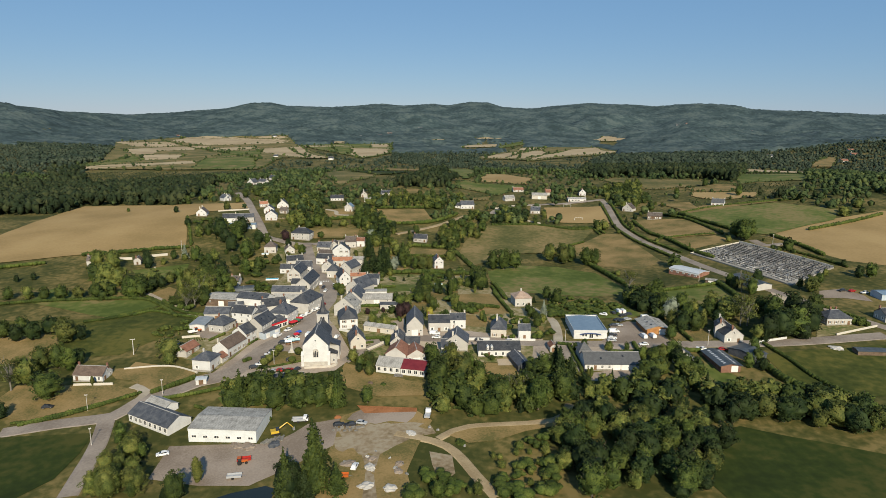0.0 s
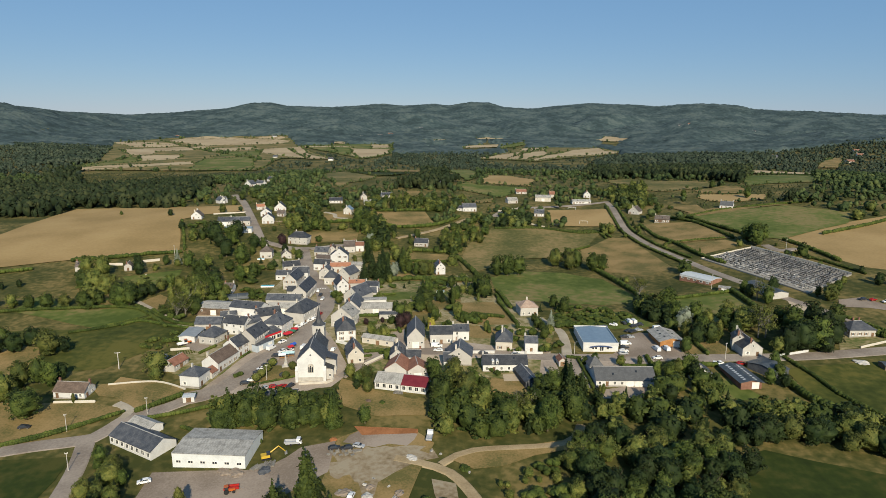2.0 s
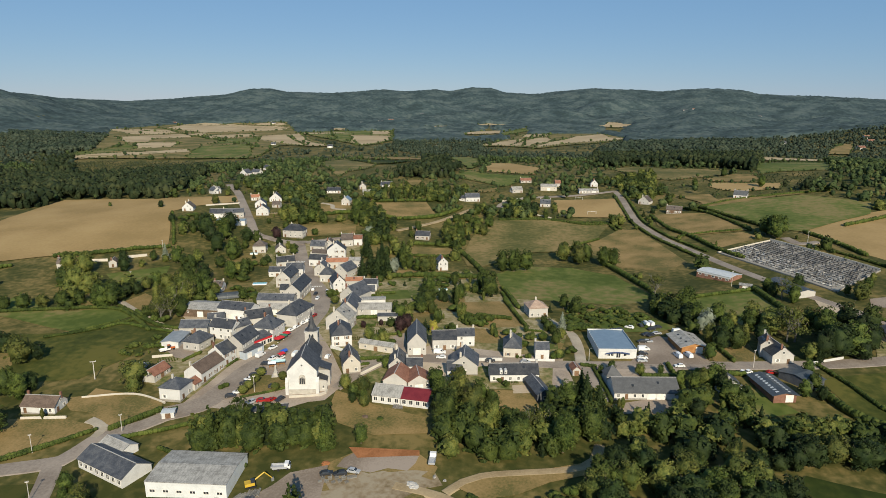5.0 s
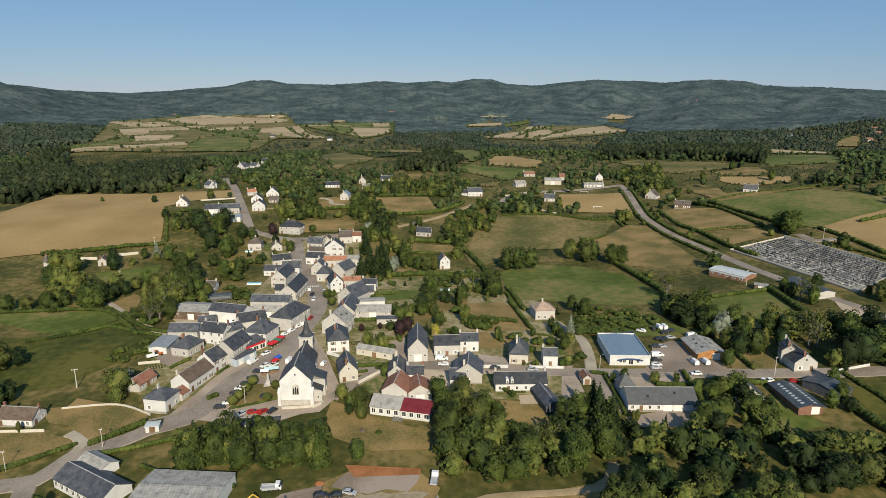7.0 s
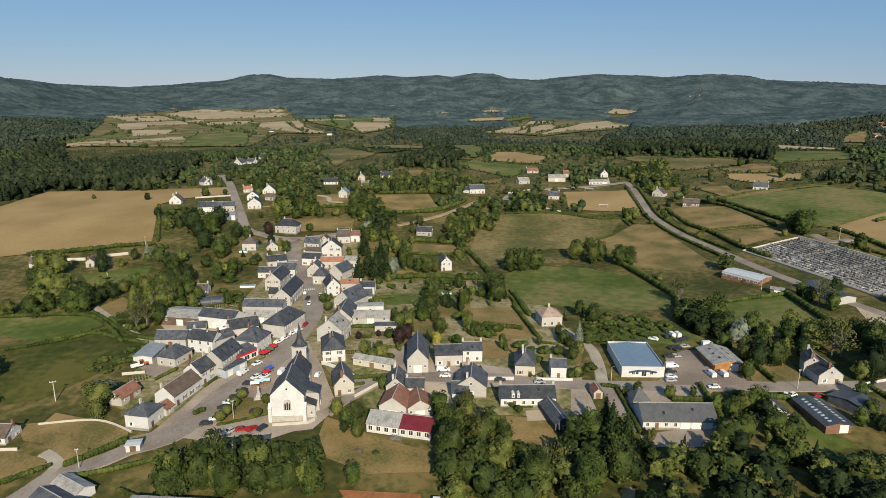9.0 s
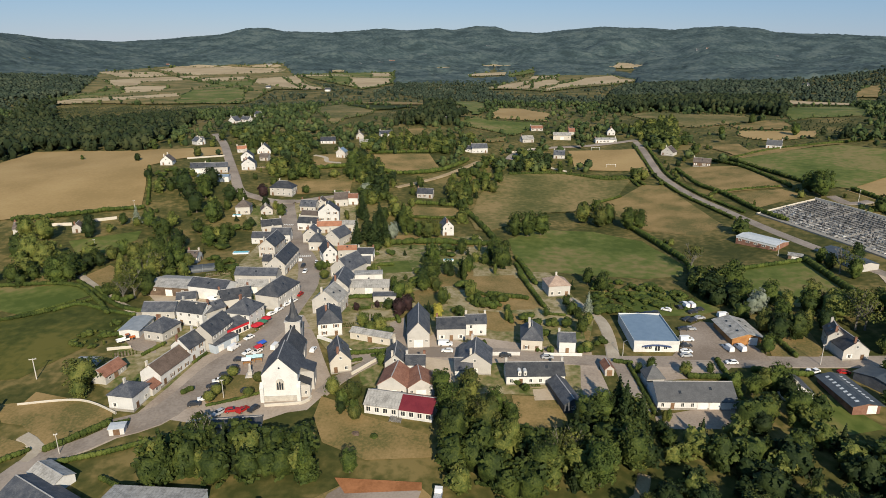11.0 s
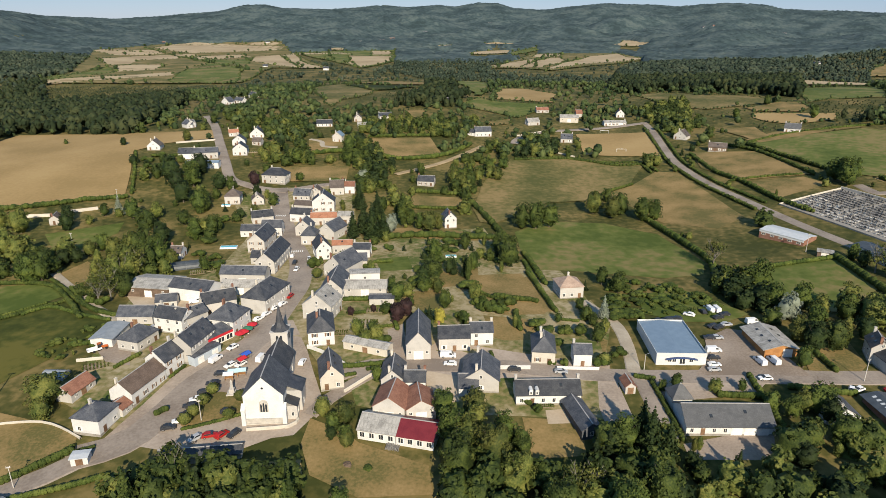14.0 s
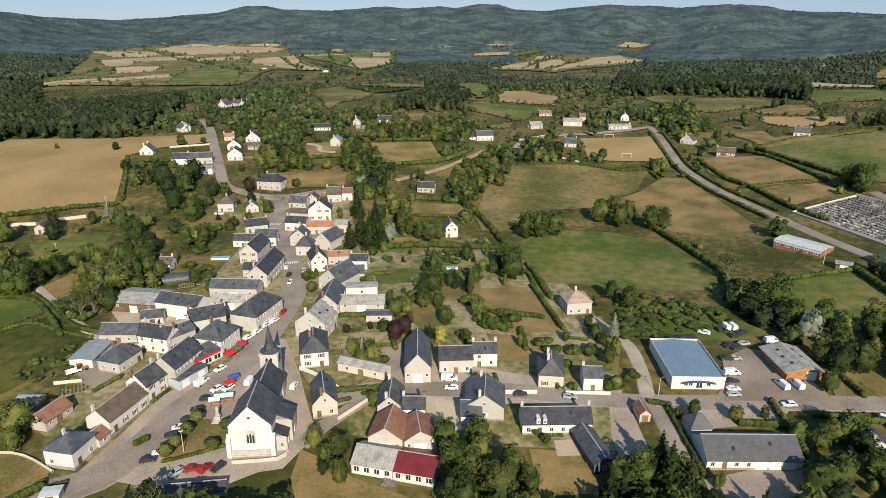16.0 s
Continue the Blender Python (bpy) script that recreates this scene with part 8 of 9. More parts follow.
pole(-141.1, 282.6, 8, "cross")
pole(-135.8, 233.9, 7, "plain")
pole(-111.1, 244.4, 7, "plain")
pole(-72.7, 269.2, 7, "plain")
pole(-193.5, 466.1, 8, "plain")
pole(-184.4, 402.6, 8, "plain")
pole(159.5, 395.6, 9, "plain")
pole(123.6, 288.5, 8, "plain")
pole(239.9, 468.8, 8, "plain")
pole(-120.9, 209.3, 7, "plain")
pole(58.9, 295.2, 6, "lamp")
pole(-48, 311.8, 6, "lamp")

CAR_MESH = {}


def car_meshes(kind):
    """Body, glasshouse, windows and wheels of a small car or a van, from side profiles."""
    if kind in CAR_MESH:
        return CAR_MESH[kind]
    if kind == "car":
        low = [(-2.05, 0.28), (2.0, 0.28), (2.1, 0.5), (2.02, 0.78), (1.1, 0.92), (0.9, 0.95), (-1.7, 0.98), (-2.05, 0.85), (-2.1, 0.5)]
        cab = [(1.0, 0.93), (0.25, 1.42), (-1.2, 1.46), (-1.75, 0.97)]
        half, wheels, r = 0.86, (-1.3, 1.3), 0.31
    else:
        low = [(-2.6, 0.3), (2.45, 0.3), (2.6, 0.6), (2.5, 1.0), (1.75, 1.18), (-2.6, 1.18)]
        cab = [(1.75, 1.17), (1.05, 1.95), (0.7, 2.05), (-2.55, 2.05), (-2.6, 1.17)]
        half, wheels, r = 0.98, (-1.65, 1.6), 0.35
    def extrude(bm, prof, hw, inset):
        zmax = max(p[1] for p in prof)
        zmin = min(p[1] for p in prof)
        sides = []
        for s in (-1, 1):
            sides.append([bm.verts.new((px, s * (hw - inset * (pz - zmin) / (zmax - zmin + 1e-6)), pz)) for px, pz in prof])
        bm.faces.new(sides[0]), bm.faces.new(sides[1][::-1])
        n = len(prof)
        for i in range(n):
            bm.faces.new((sides[0][i], sides[1][i], sides[1][(i + 1) % n], sides[0][(i + 1) % n]))
        bmesh.ops.recalc_face_normals(bm, faces=bm.faces)
    bodies = {}
    for colour in ("white", "red", "dark", "silver", "blue", "orange"):
        bm = bmesh.new()
        extrude(bm, low, half, 0.05)
        bmesh.ops.bevel(bm, geom=bm.edges[:], offset=0.05, segments=1, affect="EDGES")
        bm2 = bmesh.new()
        extrude(bm2, cab, half - 0.05, 0.16)
        bmesh.ops.bevel(bm2, geom=bm2.edges[:], offset=0.05, segments=1, affect="EDGES")
        bodies[colour] = (finish("body", bm, "paint_" + colour), finish("cabin", bm2, "paint_" + colour))
    glass = []
    (x0, z0), (x1, z1) = cab[0], cab[1]
    hw = half - 0.13
    bm = bmesh.new()
    slab(bm, [(x0 + 0.0, -hw, z0 + 0.10), (x0 + 0.0, hw, z0 + 0.10), (x1 + 0.08, hw - 0.08, z1 - 0.03), (x1 + 0.08, -hw + 0.08, z1 - 0.03)], 0.04)
    glass.append(("windscreen", finish("windscreen", bm, "glass")))
    for s in (-1, 1):
        bm = bmesh.new()
        y0, y1 = s * (half - 0.045), s * (half - 0.17)
        if kind == "car":
            pts = [(0.75, 1.02, y0), (0.2, 1.36, y1), (-1.15, 1.38, y1), (-1.5, 1.04, y0)]
        else:
            pts = [(1.5, 1.28, y0), (1.0, 1.82, y1), (0.35, 1.82, y1), (0.35, 1.28, y0)]
        a = [bm.verts.new((px, py + s * 0.012, pz)) for px, pz, py in pts]
        b = [bm.verts.new((px, py - s * 0.02, pz)) for px, pz, py in pts]
        bm.faces.new(a), bm.faces.new(b[::-1])
        for i in range(4):
            bm.faces.new((a[i], b[i], b[(i + 1) % 4], a[(i + 1) % 4]))
        glass.append(("side_window", finish("side_window", bm, "glass")))
    bm = bmesh.new()
    tube(bm, 0, 0, -0.1, 0.1, r, r, 12)
    wheel = finish("tyre", bm, "tyre")
    bm = bmesh.new()
    tube(bm, 0, 0, -0.105, 0.105, r * 0.6, r * 0.6, 10)
    rim = finish("rim", bm, "steel")
    CAR_MESH[kind] = bodies, glass, wheels, half, r, wheel, rim
    return CAR_MESH[kind]


def vehicle(kind, colour, x, y, turn):
    bodies, glass, wheels, half, r, wheel, rim = car_meshes(kind)
    words = dict(white="white", red="red", dark="black", silver="silver-grey", blue="blue", orange="orange")
    slope_y = float(height(x, y + 2) - height(x, y - 2)) / 4
    t = thing(kind, x, y, float(height(x, y)) + 0.24, turn, f"{words[colour]} parked " + ("hatchback car" if kind == "car" else "delivery van") + " standing on the ground", kind, "parked vehicles")
    body = part("body", bodies[colour][0], None, t)
    part("cabin", bodies[colour][1], None, t)
    for n, m in glass:
        part(n, m, None, t)
    for wx in wheels:
        for s in (-1, 1):
            w = part("wheel", wheel, None, t)
            w.matrix_basis = pose(wx, s * (half - 0.08), r, 90, 0, 0)
            part("rim", rim, None, w)
    return t


def car(colour, x, y, turn):
    return vehicle("car", colour, x, y, turn + random.choice((0, 180)) + random.uniform(-4, 4))


def van(colour, x, y, turn):
    return vehicle("van", colour, x, y, turn)


car("dark", -80.6, 265.6, 20)
car("white", -78.6, 268.4, 20)
car("dark", -77.7, 271.4, 20)
car("dark", -78.2, 275.2, 20)
car("white", -77.4, 278.2, 20)
car("dark", -76.3, 281.6, 20)
car("dark", -75.3, 286.1, 5)
car("dark", -74.5, 291.1, 5)
car("white", -73.1, 295.9, 60)
car("white", -69.8, 296.4, 60)
car("white", -75.9, 306.9, 60)
van("white", -79.1, 299.5, 70)
car("white", -73, 327.2, 60)
car("white", -71.2, 331.3, 65)
car("silver", -71.4, 261.1, 55)
car("red", -67.8, 262.2, 20)
car("red", -64.5, 262.4, 60)
car("dark", -61.3, 262.8, 60)
car("red", -66.3, 347.2, 75)
car("white", -69.3, 336.4, 60)
car("white", -67.4, 340, 65)
car("white", -70.6, 376.6, 90)
car("dark", -73.4, 385, 90)
car("white", -76.6, 393.9, 90)
car("white", -67.8, 389.5, 100)
car("white", -50.1, 297.3, 85)
van("white", -64.1, 299.8, 80)
van("white", -3.1, 301.3, 0)
car("white", -2.4, 296.6, 0)
car("silver", 32.4, 292.9, 0)
car("dark", 17.9, 293.9, 0)
car("white", 94.5, 289.9, 0)
van("white", 84.7, 306.3, 5)
car("dark", 83.1, 301.9, 5)
car("white", 81.8, 297.7, 5)
car("silver", 80.8, 294.9, 5)
van("white", 94.6, 337.6, 100)
van("white", 97, 337.6, 100)
car("dark", 91.5, 335.8, 100)
car("white", 85.7, 333.2, 150)
car("dark", 95.4, 330.6, 20)
car("dark", 98.7, 333.1, 10)
car("dark", 90.8, 323.7, 20)
car("dark", 92.5, 322.6, 30)
car("silver", 96.1, 324.9, 10)
van("white", 106.1, 326.6, 10)
van("white", 97, 299.5, 100)
van("white", 101.4, 299.7, 100)
car("white", 119, 283.5, 30)
car("red", 128.2, 282.9, 0)
car("white", 121.3, 279.7, 20)
car("white", -92.6, 201.9, 20)
car("dark", -153.1, 236.6, 10)
car("dark", -31.8, 219.8, 10)
car("dark", -36, 219.8, 15)
car("silver", -27.9, 221, 170)
car("red", 230.9, 357.6, 20)
car("white", 235.9, 354.5, 10)
car("dark", 226, 358.9, 20)
car("dark", -66.2, 272.4, 10)
car("dark", 76.4, 328.9, 10)
car("dark", 73.2, 328, 20)
car("dark", 80, 329.8, 160)
car("silver", 89.2, 315.2, 0)
car("dark", 86.5, 315.2, 0)
car("dark", -128.1, 355.6, 20)
van("white", -102.4, 343.5, 20)
car("white", 116.8, 283.2, 60)
car("silver", -109, 323.5, 30)


# ---- market square ----
def stall(x, y, turn, colour, label):
    t = thing("market_stall", x, y, float(height(x, y)) + 0.2, turn, label, "market stall", "market stalls on the square")
    for u in (-1.4, 1.4):
        for v in (-1.1, 1.1):
            bm = bmesh.new()
            limb(bm, (u, v, 0), (u, v, 2.3), 0.035, 0.035, 6)
            part("leg", bm, "steel", t)
    bm = bmesh.new()
    slab(bm, [(-1.6, -1.3, 2.15), (1.6, -1.3, 2.15), (1.6, 0, 2.75), (-1.6, 0, 2.75)], 0.05)
    slab(bm, [(1.6, 1.3, 2.15), (-1.6, 1.3, 2.15), (-1.6, 0, 2.75), (1.6, 0, 2.75)], 0.05)
    part("awning", bm, colour, t)
    bm = bmesh.new()
    box(bm, -1.3, 1.3, -0.5, 0.5, 0.75, 0.85)
    box(bm, -1.2, -1.1, -0.4, 0.4, 0, 0.75)
    box(bm, 1.1, 1.2, -0.4, 0.4, 0, 0.75)
    part("table", bm, "planks", t)


def parasol(x, y, colour, label):
    t = thing("parasol", x, y, float(height(x, y)) + 0.2, random.uniform(0, 90), label, "parasol", "parasols on the terrace")
    bm = bmesh.new()
    limb(bm, (0, 0, 0), (0, 0, 2.7), 0.03, 0.03, 6)
    tube(bm, 0, 0, 0, 0.12, 0.3, 0.25, 10)
    part("pole", bm, "steel", t)
    bm = bmesh.new()
    rim_ = [bm.verts.new((1.9 * math.cos(a), 1.9 * math.sin(a), 2.15)) for a in [math.pi / 4 * i for i in range(8)]]
    rim2 = [bm.verts.new((1.9 * math.cos(a), 1.9 * math.sin(a), 1.98)) for a in [math.pi / 4 * i for i in range(8)]]
    tip = bm.verts.new((0, 0, 2.75))
    for i in range(8):
        bm.faces.new((rim_[i], rim_[(i + 1) % 8], tip))
        bm.faces.new((rim2[i], rim2[(i + 1) % 8], rim_[(i + 1) % 8], rim_[i]))
    part("canopy", bm, colour, t)


def goal(x, y, turn):
    t = thing("goal", x, y, float(height(x, y)) + 0.4, turn, "white football goal on the dry pitch", "goal", "goals of the pitch")
    for u in (-3.66, 3.66):
        bm = bmesh.new()
        limb(bm, (u, 0, 0), (u, 0, 2.44), 0.1, 0.1, 8)
        part("post", bm, "paint_white", t)
    bm = bmesh.new()
    limb(bm, (-3.7, 0, 2.44), (3.7, 0, 2.44), 0.1, 0.1, 8)
    part("crossbar", bm, "paint_white", t)


def tunnel(x, y, turn, length, radius, material, label):
    t = thing("polytunnel", x, y, float(height(x, y)), turn, label, "polytunnel")
    bm = bmesh.new()
    rings = []
    for k in range(7):
        u = (k / 6 - 0.5) * length
        rings.append([bm.verts.new((u, radius * math.cos(math.pi * i / 10), -0.2 + radius * 0.95 * math.sin(math.pi * i / 10))) for i in range(11)])
    for a, b in zip(rings[:-1], rings[1:]):
        for i in range(10):
            bm.faces.new((a[i], b[i], b[i + 1], a[i + 1]))
    bm.faces.new(rings[0]), bm.faces.new(rings[-1][::-1])
    part("cover", bm, material, t)
    for k in (0, 3, 6):
        u = (k / 6 - 0.5) * length
        bm = bmesh.new()
        for i in range(10):
            a, b = math.pi * i / 10, math.pi * (i + 1) / 10
            limb(bm, (u, (radius + 0.03) * math.cos(a), -0.2 + (radius + 0.03) * 0.95 * math.sin(a)), (u, (radius + 0.03) * math.cos(b), -0.2 + (radius + 0.03) * 0.95 * math.sin(b)), 0.04, 0.04, 5)
        part("hoop", bm, "steel", t)


def heap(x, y, r, tall, material, label, name="mound"):
    """A rough pile with an uneven skin."""
    bm = bmesh.new()
    bmesh.ops.create_icosphere(bm, subdivisions=3, radius=1)
    for v in bm.verts:
        k = 1 + 0.35 * noise.noise(v.co * 1.9 + Vector((x, y, 0))) + 0.2 * noise.noise(v.co * 5 + Vector((y, x, 0)))
        v.co = Vector((v.co.x * r * k, v.co.y * r * 0.8 * k, max(-0.1, v.co.z) * tall * k))
    ob = new(name, finish(name, bm, material))
    ob.matrix_world = pose(x, y, float(height(x, y)), 0, 0, random.uniform(0, 180))
    return tagged(ob, label, "mound", "mounds in the yard")


def boulder(x, y, r):
    return heap(x, y, r, r * 0.9, "granite", "pale grey quarried stone block", "boulder")


def pool(x, y, turn, w, d):
    t = thing("garden_pool", x, y, float(height(x, y)), turn, "small blue above-ground garden pool", "pool")
    bm = bmesh.new()
    box(bm, -w / 2, w / 2, -d / 2, d / 2, -0.3, 0.75)
    part("rim", bm, "cloth_white", t)
    bm = bmesh.new()
    box(bm, -w / 2 + 0.2, w / 2 - 0.2, -d / 2 + 0.2, d / 2 - 0.2, 0.5, 0.78)
    part("water", bm, "pool", t)


def crossing(x, y, turn, n, w):
    """White bars of a zebra crossing."""
    t = thing("zebra_crossing", x, y, float(height(x, y)) + 0.38, turn, "worn white zebra crossing on the asphalt", "road marking", kind="structure")
    for i in range(n):
        bm = bmesh.new()
        box(bm, (i - n / 2) * 1.0, (i - n / 2) * 1.0 + 0.5, -w / 2, w / 2, -0.03, 0.012)
        part("bar", bm, "frame", t)


def plot(x, y, turn, w, d, rows):
    """A kitchen garden: a soil bed with rows of leafy plants."""
    t = thing("vegetable_bed", x, y, float(height(x, y)), turn, "dug garden bed with green vegetable rows", "garden bed", "kitchen gardens")
    bm = bmesh.new()
    box(bm, -w / 2, w / 2, -d / 2, d / 2, -0.4, 0.16)
    part("soil", bm, "baresoil", t)
    r = np.random.default_rng(int(abs(x * 7)))
    for i in range(rows):
        yy = (i + 0.5) / rows * d - d / 2
        c = np.stack([np.linspace(-w / 2 + 0.3, w / 2 - 0.3, 8), np.full(8, yy), np.full(8, 0.25)], 1)
        rad = r.uniform(0.2, 0.38, 8) * min(1.0, d / rows)
        v, q = join(core(c, rad, 0.9), spray(r, c, rad, 90, 0.12))
        part("planting", mesh_from("planting", v, q, r.choice(["leaf_b", "leaf_hedge", "pasture"])), None, t)


def tractor(x, y, turn, colour="paint_orange"):
    t = thing("tractor", x, y, float(height(x, y)) + 0.1, turn, "old orange and red farm tractor on gravel", "tractor")
    bm = bmesh.new()
    box(bm, -0.2, 1.9, -0.38, 0.38, 0.7, 1.35)
    part("bonnet", bm, colour, t)
    bm = bmesh.new()
    box(bm, -1.2, -0.1, -0.62, 0.62, 0.8, 2.35)
    part("cab", bm, "glass", t)
    bm = bmesh.new()
    box(bm, -1.3, 0.0, -0.7, 0.7, 2.35, 2.45)
    part("roof", bm, colour, t)
    for wx, wy, r in ((-0.7, -0.8, 0.75), (-0.7, 0.8, 0.75), (1.4, -0.7, 0.45), (1.4, 0.7, 0.45)):
        bm = bmesh.new()
        tube(bm, 0, 0, -0.18, 0.18, r, r, 14)
        w = part("wheel", bm, "tyre", t)
        w.matrix_basis = pose(wx, wy, r, 90, 0, 0)


def trailer(x, y, turn, colour, length=4.5):
    t = thing("trailer", x, y, float(height(x, y)) + 0.1, turn, "farm trailer with low painted sides", "trailer", "trailers and machines")
    bm = bmesh.new()
    box(bm, -length / 2, length / 2, -1, 1, 0.7, 0.85)
    for d in ((-length / 2, length / 2, -1, -0.93, 0.85, 1.4), (-length / 2, length / 2, 0.93, 1, 0.85, 1.4), (-length / 2, -length / 2 + 0.07, -0.93, 0.93, 0.85, 1.4)):
        box(bm, *d)
    part("bed", bm, colour, t)
    bm = bmesh.new()
    limb(bm, (length / 2, 0, 0.7), (length / 2 + 1.3, 0, 0.5), 0.06, 0.05)
    part("drawbar", bm, "steel", t)
    for s in (-0.95, 0.95):
        bm = bmesh.new()
        tube(bm, 0, 0, -0.13, 0.13, 0.42, 0.42, 12)
        w = part("wheel", bm, "tyre", t)
        w.matrix_basis = pose(-0.4, s, 0.42, 90, 0, 0)


def crane(x, y, turn):
    t = thing("excavator", x, y, float(height(x, y)) + 0.1, turn, "yellow tracked excavator with its long arm lowered", "excavator")
    for s in (-0.9, 0.9):
        bm = bmesh.new()
        box(bm, -1.6, 1.6, s - 0.28, s + 0.28, 0, 0.75)
        bmesh.ops.bevel(bm, geom=bm.edges[:], offset=0.2, segments=2, affect="EDGES")
        part("track", bm, "tyre", t)
    bm = bmesh.new()
    box(bm, -1.7, 1.1, -1.1, 1.1, 0.8, 1.7)
    part("body", bm, "paint_yellow", t)
    bm = bmesh.new()
    box(bm, 0.0, 1.2, -1.0, 0.0, 1.7, 2.7)
    part("cab", bm, "glass", t)
    bm = bmesh.new()
    limb(bm, (1.0, 0.4, 1.6), (4.2, 0.4, 3.6), 0.25, 0.2, 6)
    limb(bm, (4.2, 0.4, 3.6), (6.4, 0.4, 1.2), 0.2, 0.14, 6)
    part("arm", bm, "paint_yellow", t)
    bm = bmesh.new()
    box(bm, 6.1, 6.9, 0.0, 0.8, 0.2, 1.2)
    part("bucket", bm, "steel", t)


def pallet_stack(x, y, turn, tiers):
    """Weathered pallets stacked one on another."""
    t = thing("pallet_stack", x, y, float(height(x, y)) + 0.06, turn, "stack of weathered grey wooden pallets on bare soil", "pallet", "pallet stacks")
    for k in range(tiers):
        bm = bmesh.new()
        for i in range(5):
            box(bm, -0.6, 0.6, -0.5 + i * 0.22, -0.38 + i * 0.22, k * 0.16 + 0.10, k * 0.16 + 0.13)
        for u in (-0.55, -0.05, 0.45):
            box(bm, u, u + 0.1, -0.5, 0.5, k * 0.16, k * 0.16 + 0.10)
        part("pallet", bm, "weathered", t)


def beam_pile(x, y, turn, n, length):
    """Beams lying side by side and across."""
    t = thing("timber_pile", x, y, float(height(x, y)) + 0.06, turn, "loose pile of weathered grey beams", "timber", "timber piles")
    r = random.Random(int(abs(x) * 10))
    for i in range(n):
        bm = bmesh.new()
        box(bm, -length / 2, length / 2, -0.11, 0.11, 0, 0.2)
        b = part("beam", bm, "weathered", t)
        b.matrix_basis = pose(r.uniform(-0.3, 0.3), (i % 6) * 0.34 - 0.85, (i // 6) * 0.2, 0, 0, r.uniform(-6, 6))


def lorry(x, y, turn):
    """A small flatbed lorry."""
    t = thing("lorry", x, y, float(height(x, y)) + 0.1, turn, "small white flatbed lorry parked on bare ground", "lorry")
    bm = bmesh.new()
    box(bm, 1.2, 2.9, -1.0, 1.0, 0.55, 2.3)
    bmesh.ops.bevel(bm, geom=[e for e in bm.edges if e.verts[0].co.x > 2.8 and e.verts[1].co.x > 2.8 and e.verts[0].co.z + e.verts[1].co.z > 4], offset=0.45, segments=2, affect="EDGES")
    cab = part("cab", bm, "paint_white", t)
    for d in ((2.2, 2.75, -1.02, 1.02, 1.4, 2.0), (2.74, 2.93, -0.85, 0.85, 1.35, 1.85)):
        bm = bmesh.new()
        box(bm, *d)
        part("window", bm, "glass", cab)
    bm = bmesh.new()
    box(bm, -3.0, 1.1, -1.05, 1.05, 0.85, 1.0)
    for d in ((-3.0, 1.1, -1.05, -0.98, 1.0, 1.4), (-3.0, 1.1, 0.98, 1.05, 1.0, 1.4), (-3.0, -2.93, -0.98, 0.98, 1.0, 1.4)):
        box(bm, *d)
    part("bed", bm, "paint_silver", t)
    for wx in (-1.9, 2.0):
        for wy in (-0.85, 0.85):
            bm = bmesh.new()
            tube(bm, 0, 0, -0.15, 0.15, 0.45, 0.45, 12)
            part("wheel", bm, "tyre", t).matrix_basis = pose(wx, wy, 0.45, 90, 0, 0)


def memorial(x, y):
    """A stepped stone base with a tapered shaft."""
    t = thing("war_memorial", x, y, float(height(x, y)) + 0.1, 8, "pale grey stone war memorial with a tapered shaft", "monument")
    for k, (w, z0, z1) in enumerate(((1.5, -0.3, 0.3), (1.1, 0.3, 0.6), (0.75, 0.6, 1.7))):
        bm = bmesh.new()
        box(bm, -w, w, -w, w, z0, z1)
        bmesh.ops.bevel(bm, geom=bm.edges[:], offset=0.05, segments=1, affect="EDGES")
        part("pedestal" if k == 2 else "step", bm, "concrete", t)
    bm = bmesh.new()
    tube(bm, 0, 0, 1.7, 4.2, 0.5, 0.3, 4)
    tube(bm, 0, 0, 4.2, 4.7, 0.3, 0.03, 4)
    part("shaft", bm, "concrete", t)


memorial(-67.9, 281.7)
stall(-69.4, 299.9, 60, "cloth_blue", "blue awning market stall on the square")
stall(-69.8, 297, 60, "cloth_red", "red awning market stall on the square")
stall(-70.1, 290.2, 10, "cloth_teal", "pale turquoise market stall beside the church green")
stall(-67.8, 290.7, 10, "cloth_teal", "pale turquoise market stall beside the church green")
stall(-71.1, 288.6, 10, "cloth_white", "white market stall beside the church green")
parasol(-74.5, 315.1, "cloth_red", "open red parasol on the terrace")
parasol(-73.7, 317.2, "cloth_green", "open green parasol on the terrace")
parasol(-73.1, 320.1, "cloth_red", "open red parasol on the terrace")
parasol(-75.4, 313.7, "cloth_red", "open red parasol on the terrace")
goal(124.5, 663.9, 0)
goal(124.6, 603.9, 0)
tunnel(-121.6, 382.3, 20, 14, 3.2, "darkmetal", "grey sheet-covered polytunnel in a garden")
tunnel(-128, 292.2, 0, 7, 2.5, "metal", "grey arched sheet shelter in a field")
heap(-64.9, 206.7, 3, 0.8, "gravel", "broken rubble piled on gravel")
heap(-69.1, 207.4, 2.5, 0.7, "gravel", "broken rubble piled on gravel")
heap(-56.5, 208, 2.5, 1.1, "slateboard", "dark scrap metal piled on gravel")
heap(8, 209.2, 2, 1.5, "leaf_hedge", "cut green brushwood piled up")
boulder(-13.3, 194.1, 0.9)
boulder(-11.3, 196.6, 0.7)
boulder(-15.6, 199.8, 0.6)
boulder(-23.2, 200.5, 0.8)
boulder(-20.8, 203.8, 0.6)
boulder(-30.3, 197.2, 0.9)
boulder(-9.4, 191, 0.7)
boulder(-39.3, 240.1, 0.6)
pool(-110.9, 407.3, 5, 8, 3)
pool(-133, 469.7, 5, 5, 2.5)
pool(-3, 393.8, 5, 5, 2)
tractor(-121.4, 308.2, 30)
tractor(-64.1, 196.6, 20)
trailer(-63.7, 197.9, 15, "paint_red")
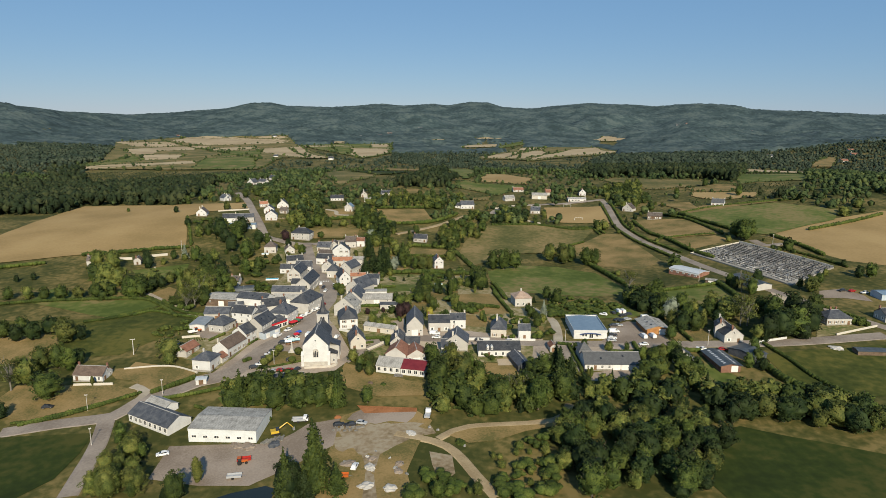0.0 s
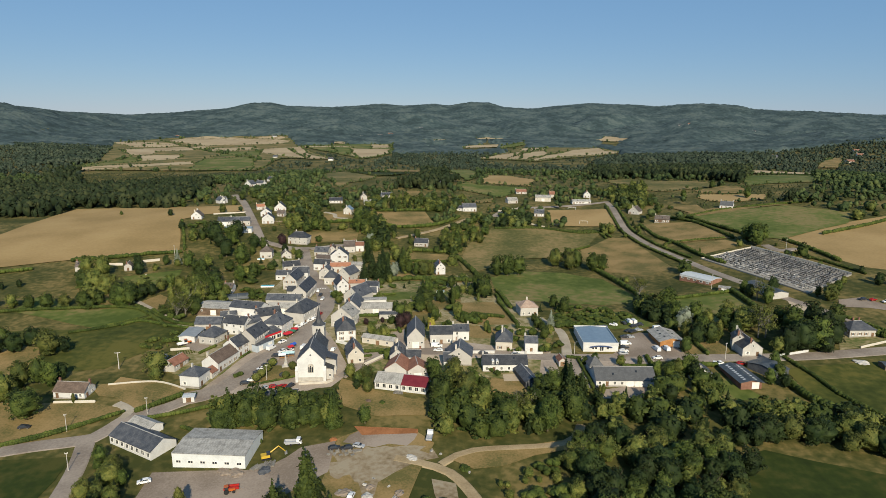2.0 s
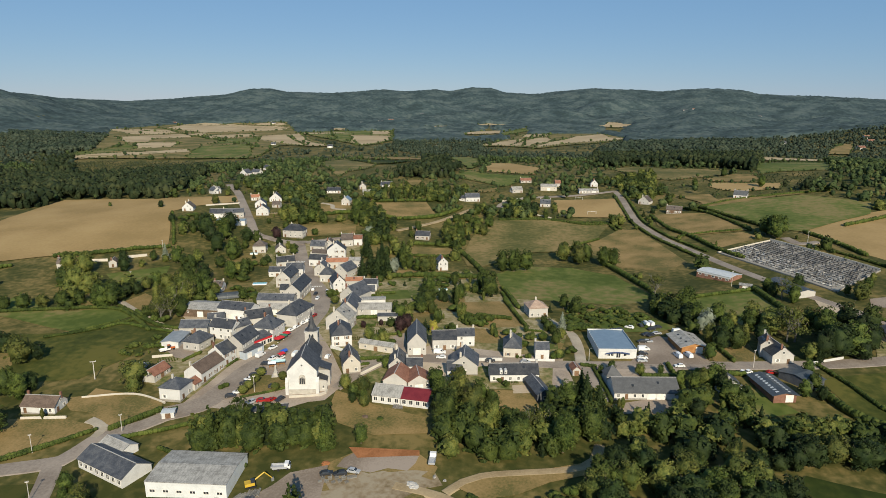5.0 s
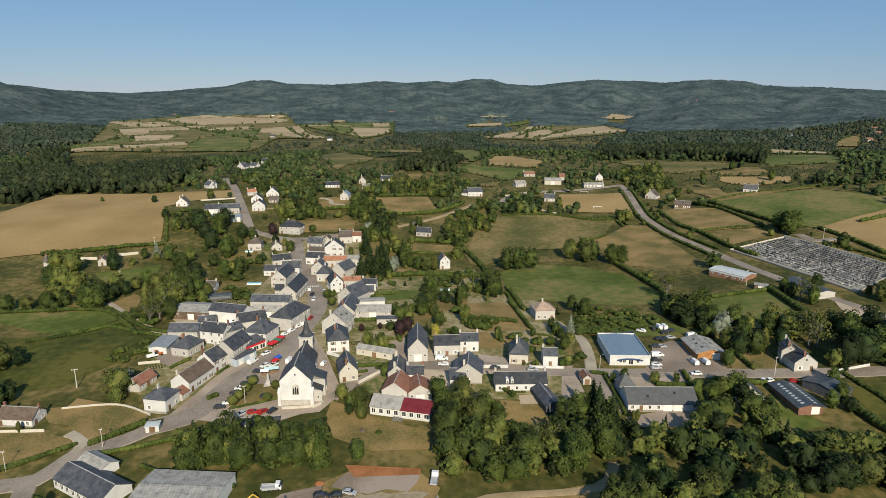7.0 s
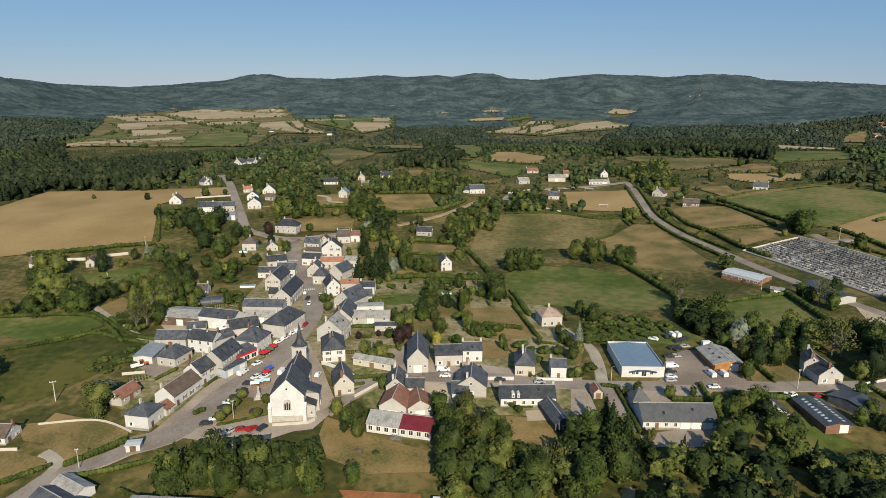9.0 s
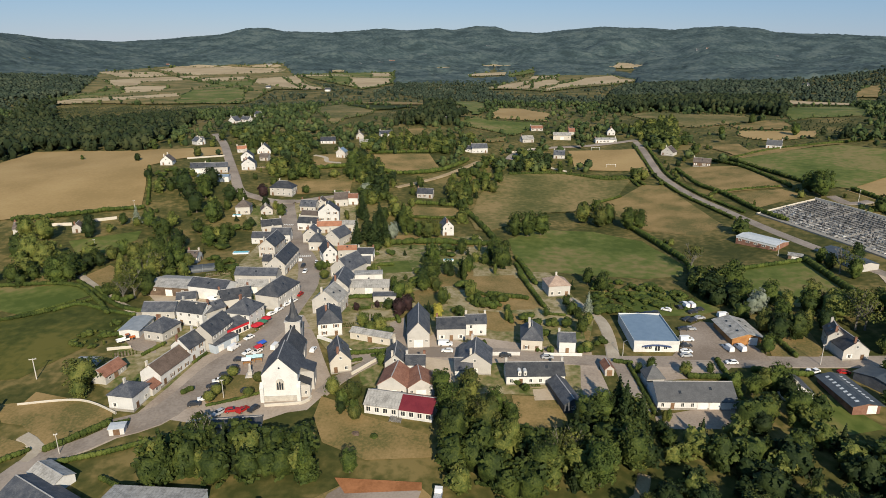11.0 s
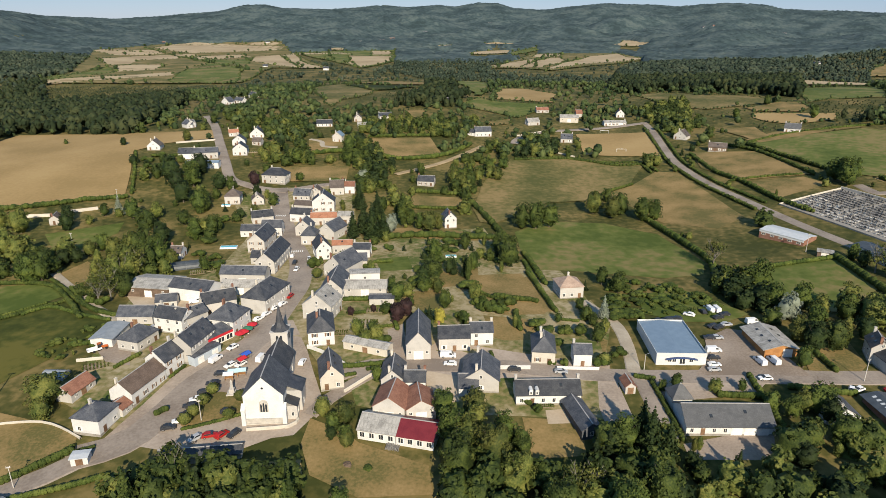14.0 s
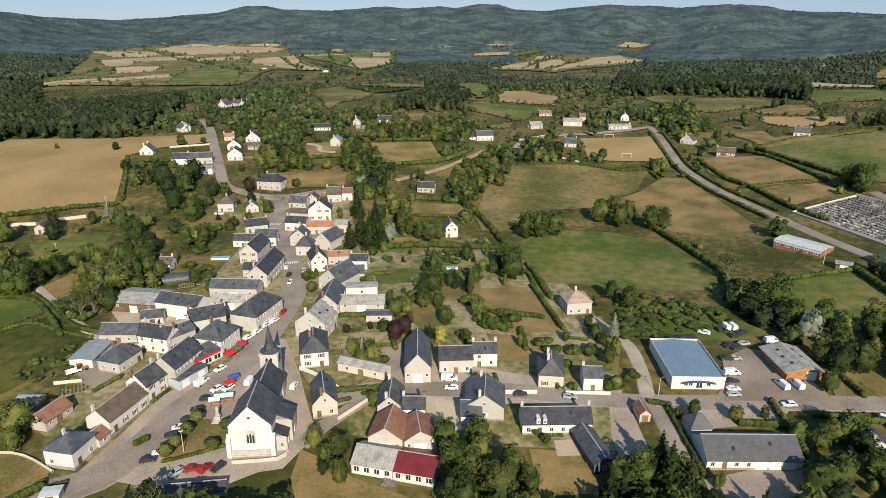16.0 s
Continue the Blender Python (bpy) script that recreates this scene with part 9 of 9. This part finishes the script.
trailer(-63.9, 188.5, 10, "paint_silver")
trailer(-51, 222.6, 10, "paint_silver")
trailer(-123.1, 306.6, 40, "paint_white")
trailer(95, 338.1, 100, "paint_orange")
crane(-57.6, 214.4, 25)
crossing(-97.6, 455, 0, 6, 2.5)
crossing(-75.8, 400.9, 10, 6, 2.5)
plot(-118.1, 297.6, 30, 8, 5, 5)
plot(-114.4, 376, 20, 7, 5, 5)
plot(-108.3, 379, 20, 6, 4, 4)
plot(-33.3, 324.6, 5, 9, 5, 5)
plot(-41.6, 317.1, 5, 6, 4, 4)
plot(25.5, 276.7, 0, 5, 3, 3)
plot(-40.3, 344.2, 0, 8, 3, 3)
plot(-145.8, 576.5, 10, 10, 6, 5)
plot(-30.7, 335, 0, 8, 4, 4)
heap(-21.5, 194.3, 2.3, 1.1, "concrete", "pale grey rubble piled on dry grass")
heap(-21.6, 184.5, 2.6, 1.0, "concrete", "pale grey rubble piled on dry grass")
heap(-14.1, 183.2, 2.4, 1.2, "concrete", "pale grey rubble piled on dry grass")
heap(-12.2, 192.4, 1.8, 0.8, "gravel", "small pile of grey gravel")
heap(-12.2, 196.6, 1.7, 0.8, "gravel", "small pile of grey gravel")
heap(-28.9, 196.7, 2.6, 0.7, "gravel", "low spread of grey gravel")
heap(-21.4, 199.2, 1.8, 0.8, "gravel", "small pile of grey gravel")
heap(-9.4, 215.2, 2.2, 0.8, "concrete", "pale grey rubble piled on bare soil")
heap(-37.3, 225.6, 1.4, 0.7, "redsoil", "small pile of rusty earth")
heap(178.9, 282.3, 3.0, 1.0, "concrete", "heap of pale field stones by a fence")
boulder(8, 209.2, 0.8)
boulder(9.4, 207.4, 0.6)
boulder(-3.1, 219, 0.7)
boulder(0, 217.4, 0.6)
trailer(-29.5, 188.8, 5, "paint_orange", 3.6)
car("white", -26.5, 194.1, 80)
pallet_stack(-37.4, 216.6, 10, 3)
pallet_stack(-36.7, 218, 13, 4)
pallet_stack(-35.4, 216.5, 16, 5)
pallet_stack(-34.6, 217.9, 19, 6)
pallet_stack(-33.3, 216.3, 22, 3)
pallet_stack(-32.6, 218.2, 25, 4)
pallet_stack(-31.4, 216.6, 28, 5)
pallet_stack(-30.5, 218, 31, 6)
pallet_stack(-29.3, 216.4, 34, 3)
beam_pile(-59.8, 209.4, 60, 14, 3.5)
beam_pile(-58.2, 210, 72, 14, 3.5)
beam_pile(-56.7, 211, 84, 14, 3.5)
beam_pile(-55, 211.5, 96, 14, 3.5)
beam_pile(-28.2, 219, 15, 10, 3)
lorry(-3.9, 226.6, 85)
lorry(-50.7, 223, 5)
beam_pile(-18.1, 258.3, 80, 18, 2.2)
beam_pile(-16.5, 257.9, 80, 12, 2.0)
heap(-28.4, 251.9, 1.4, 0.6, "timber", "small pile of brushwood on dry grass")
heap(-22.9, 250.8, 1.5, 0.7, "leaf_hedge", "cut green brushwood piled up")
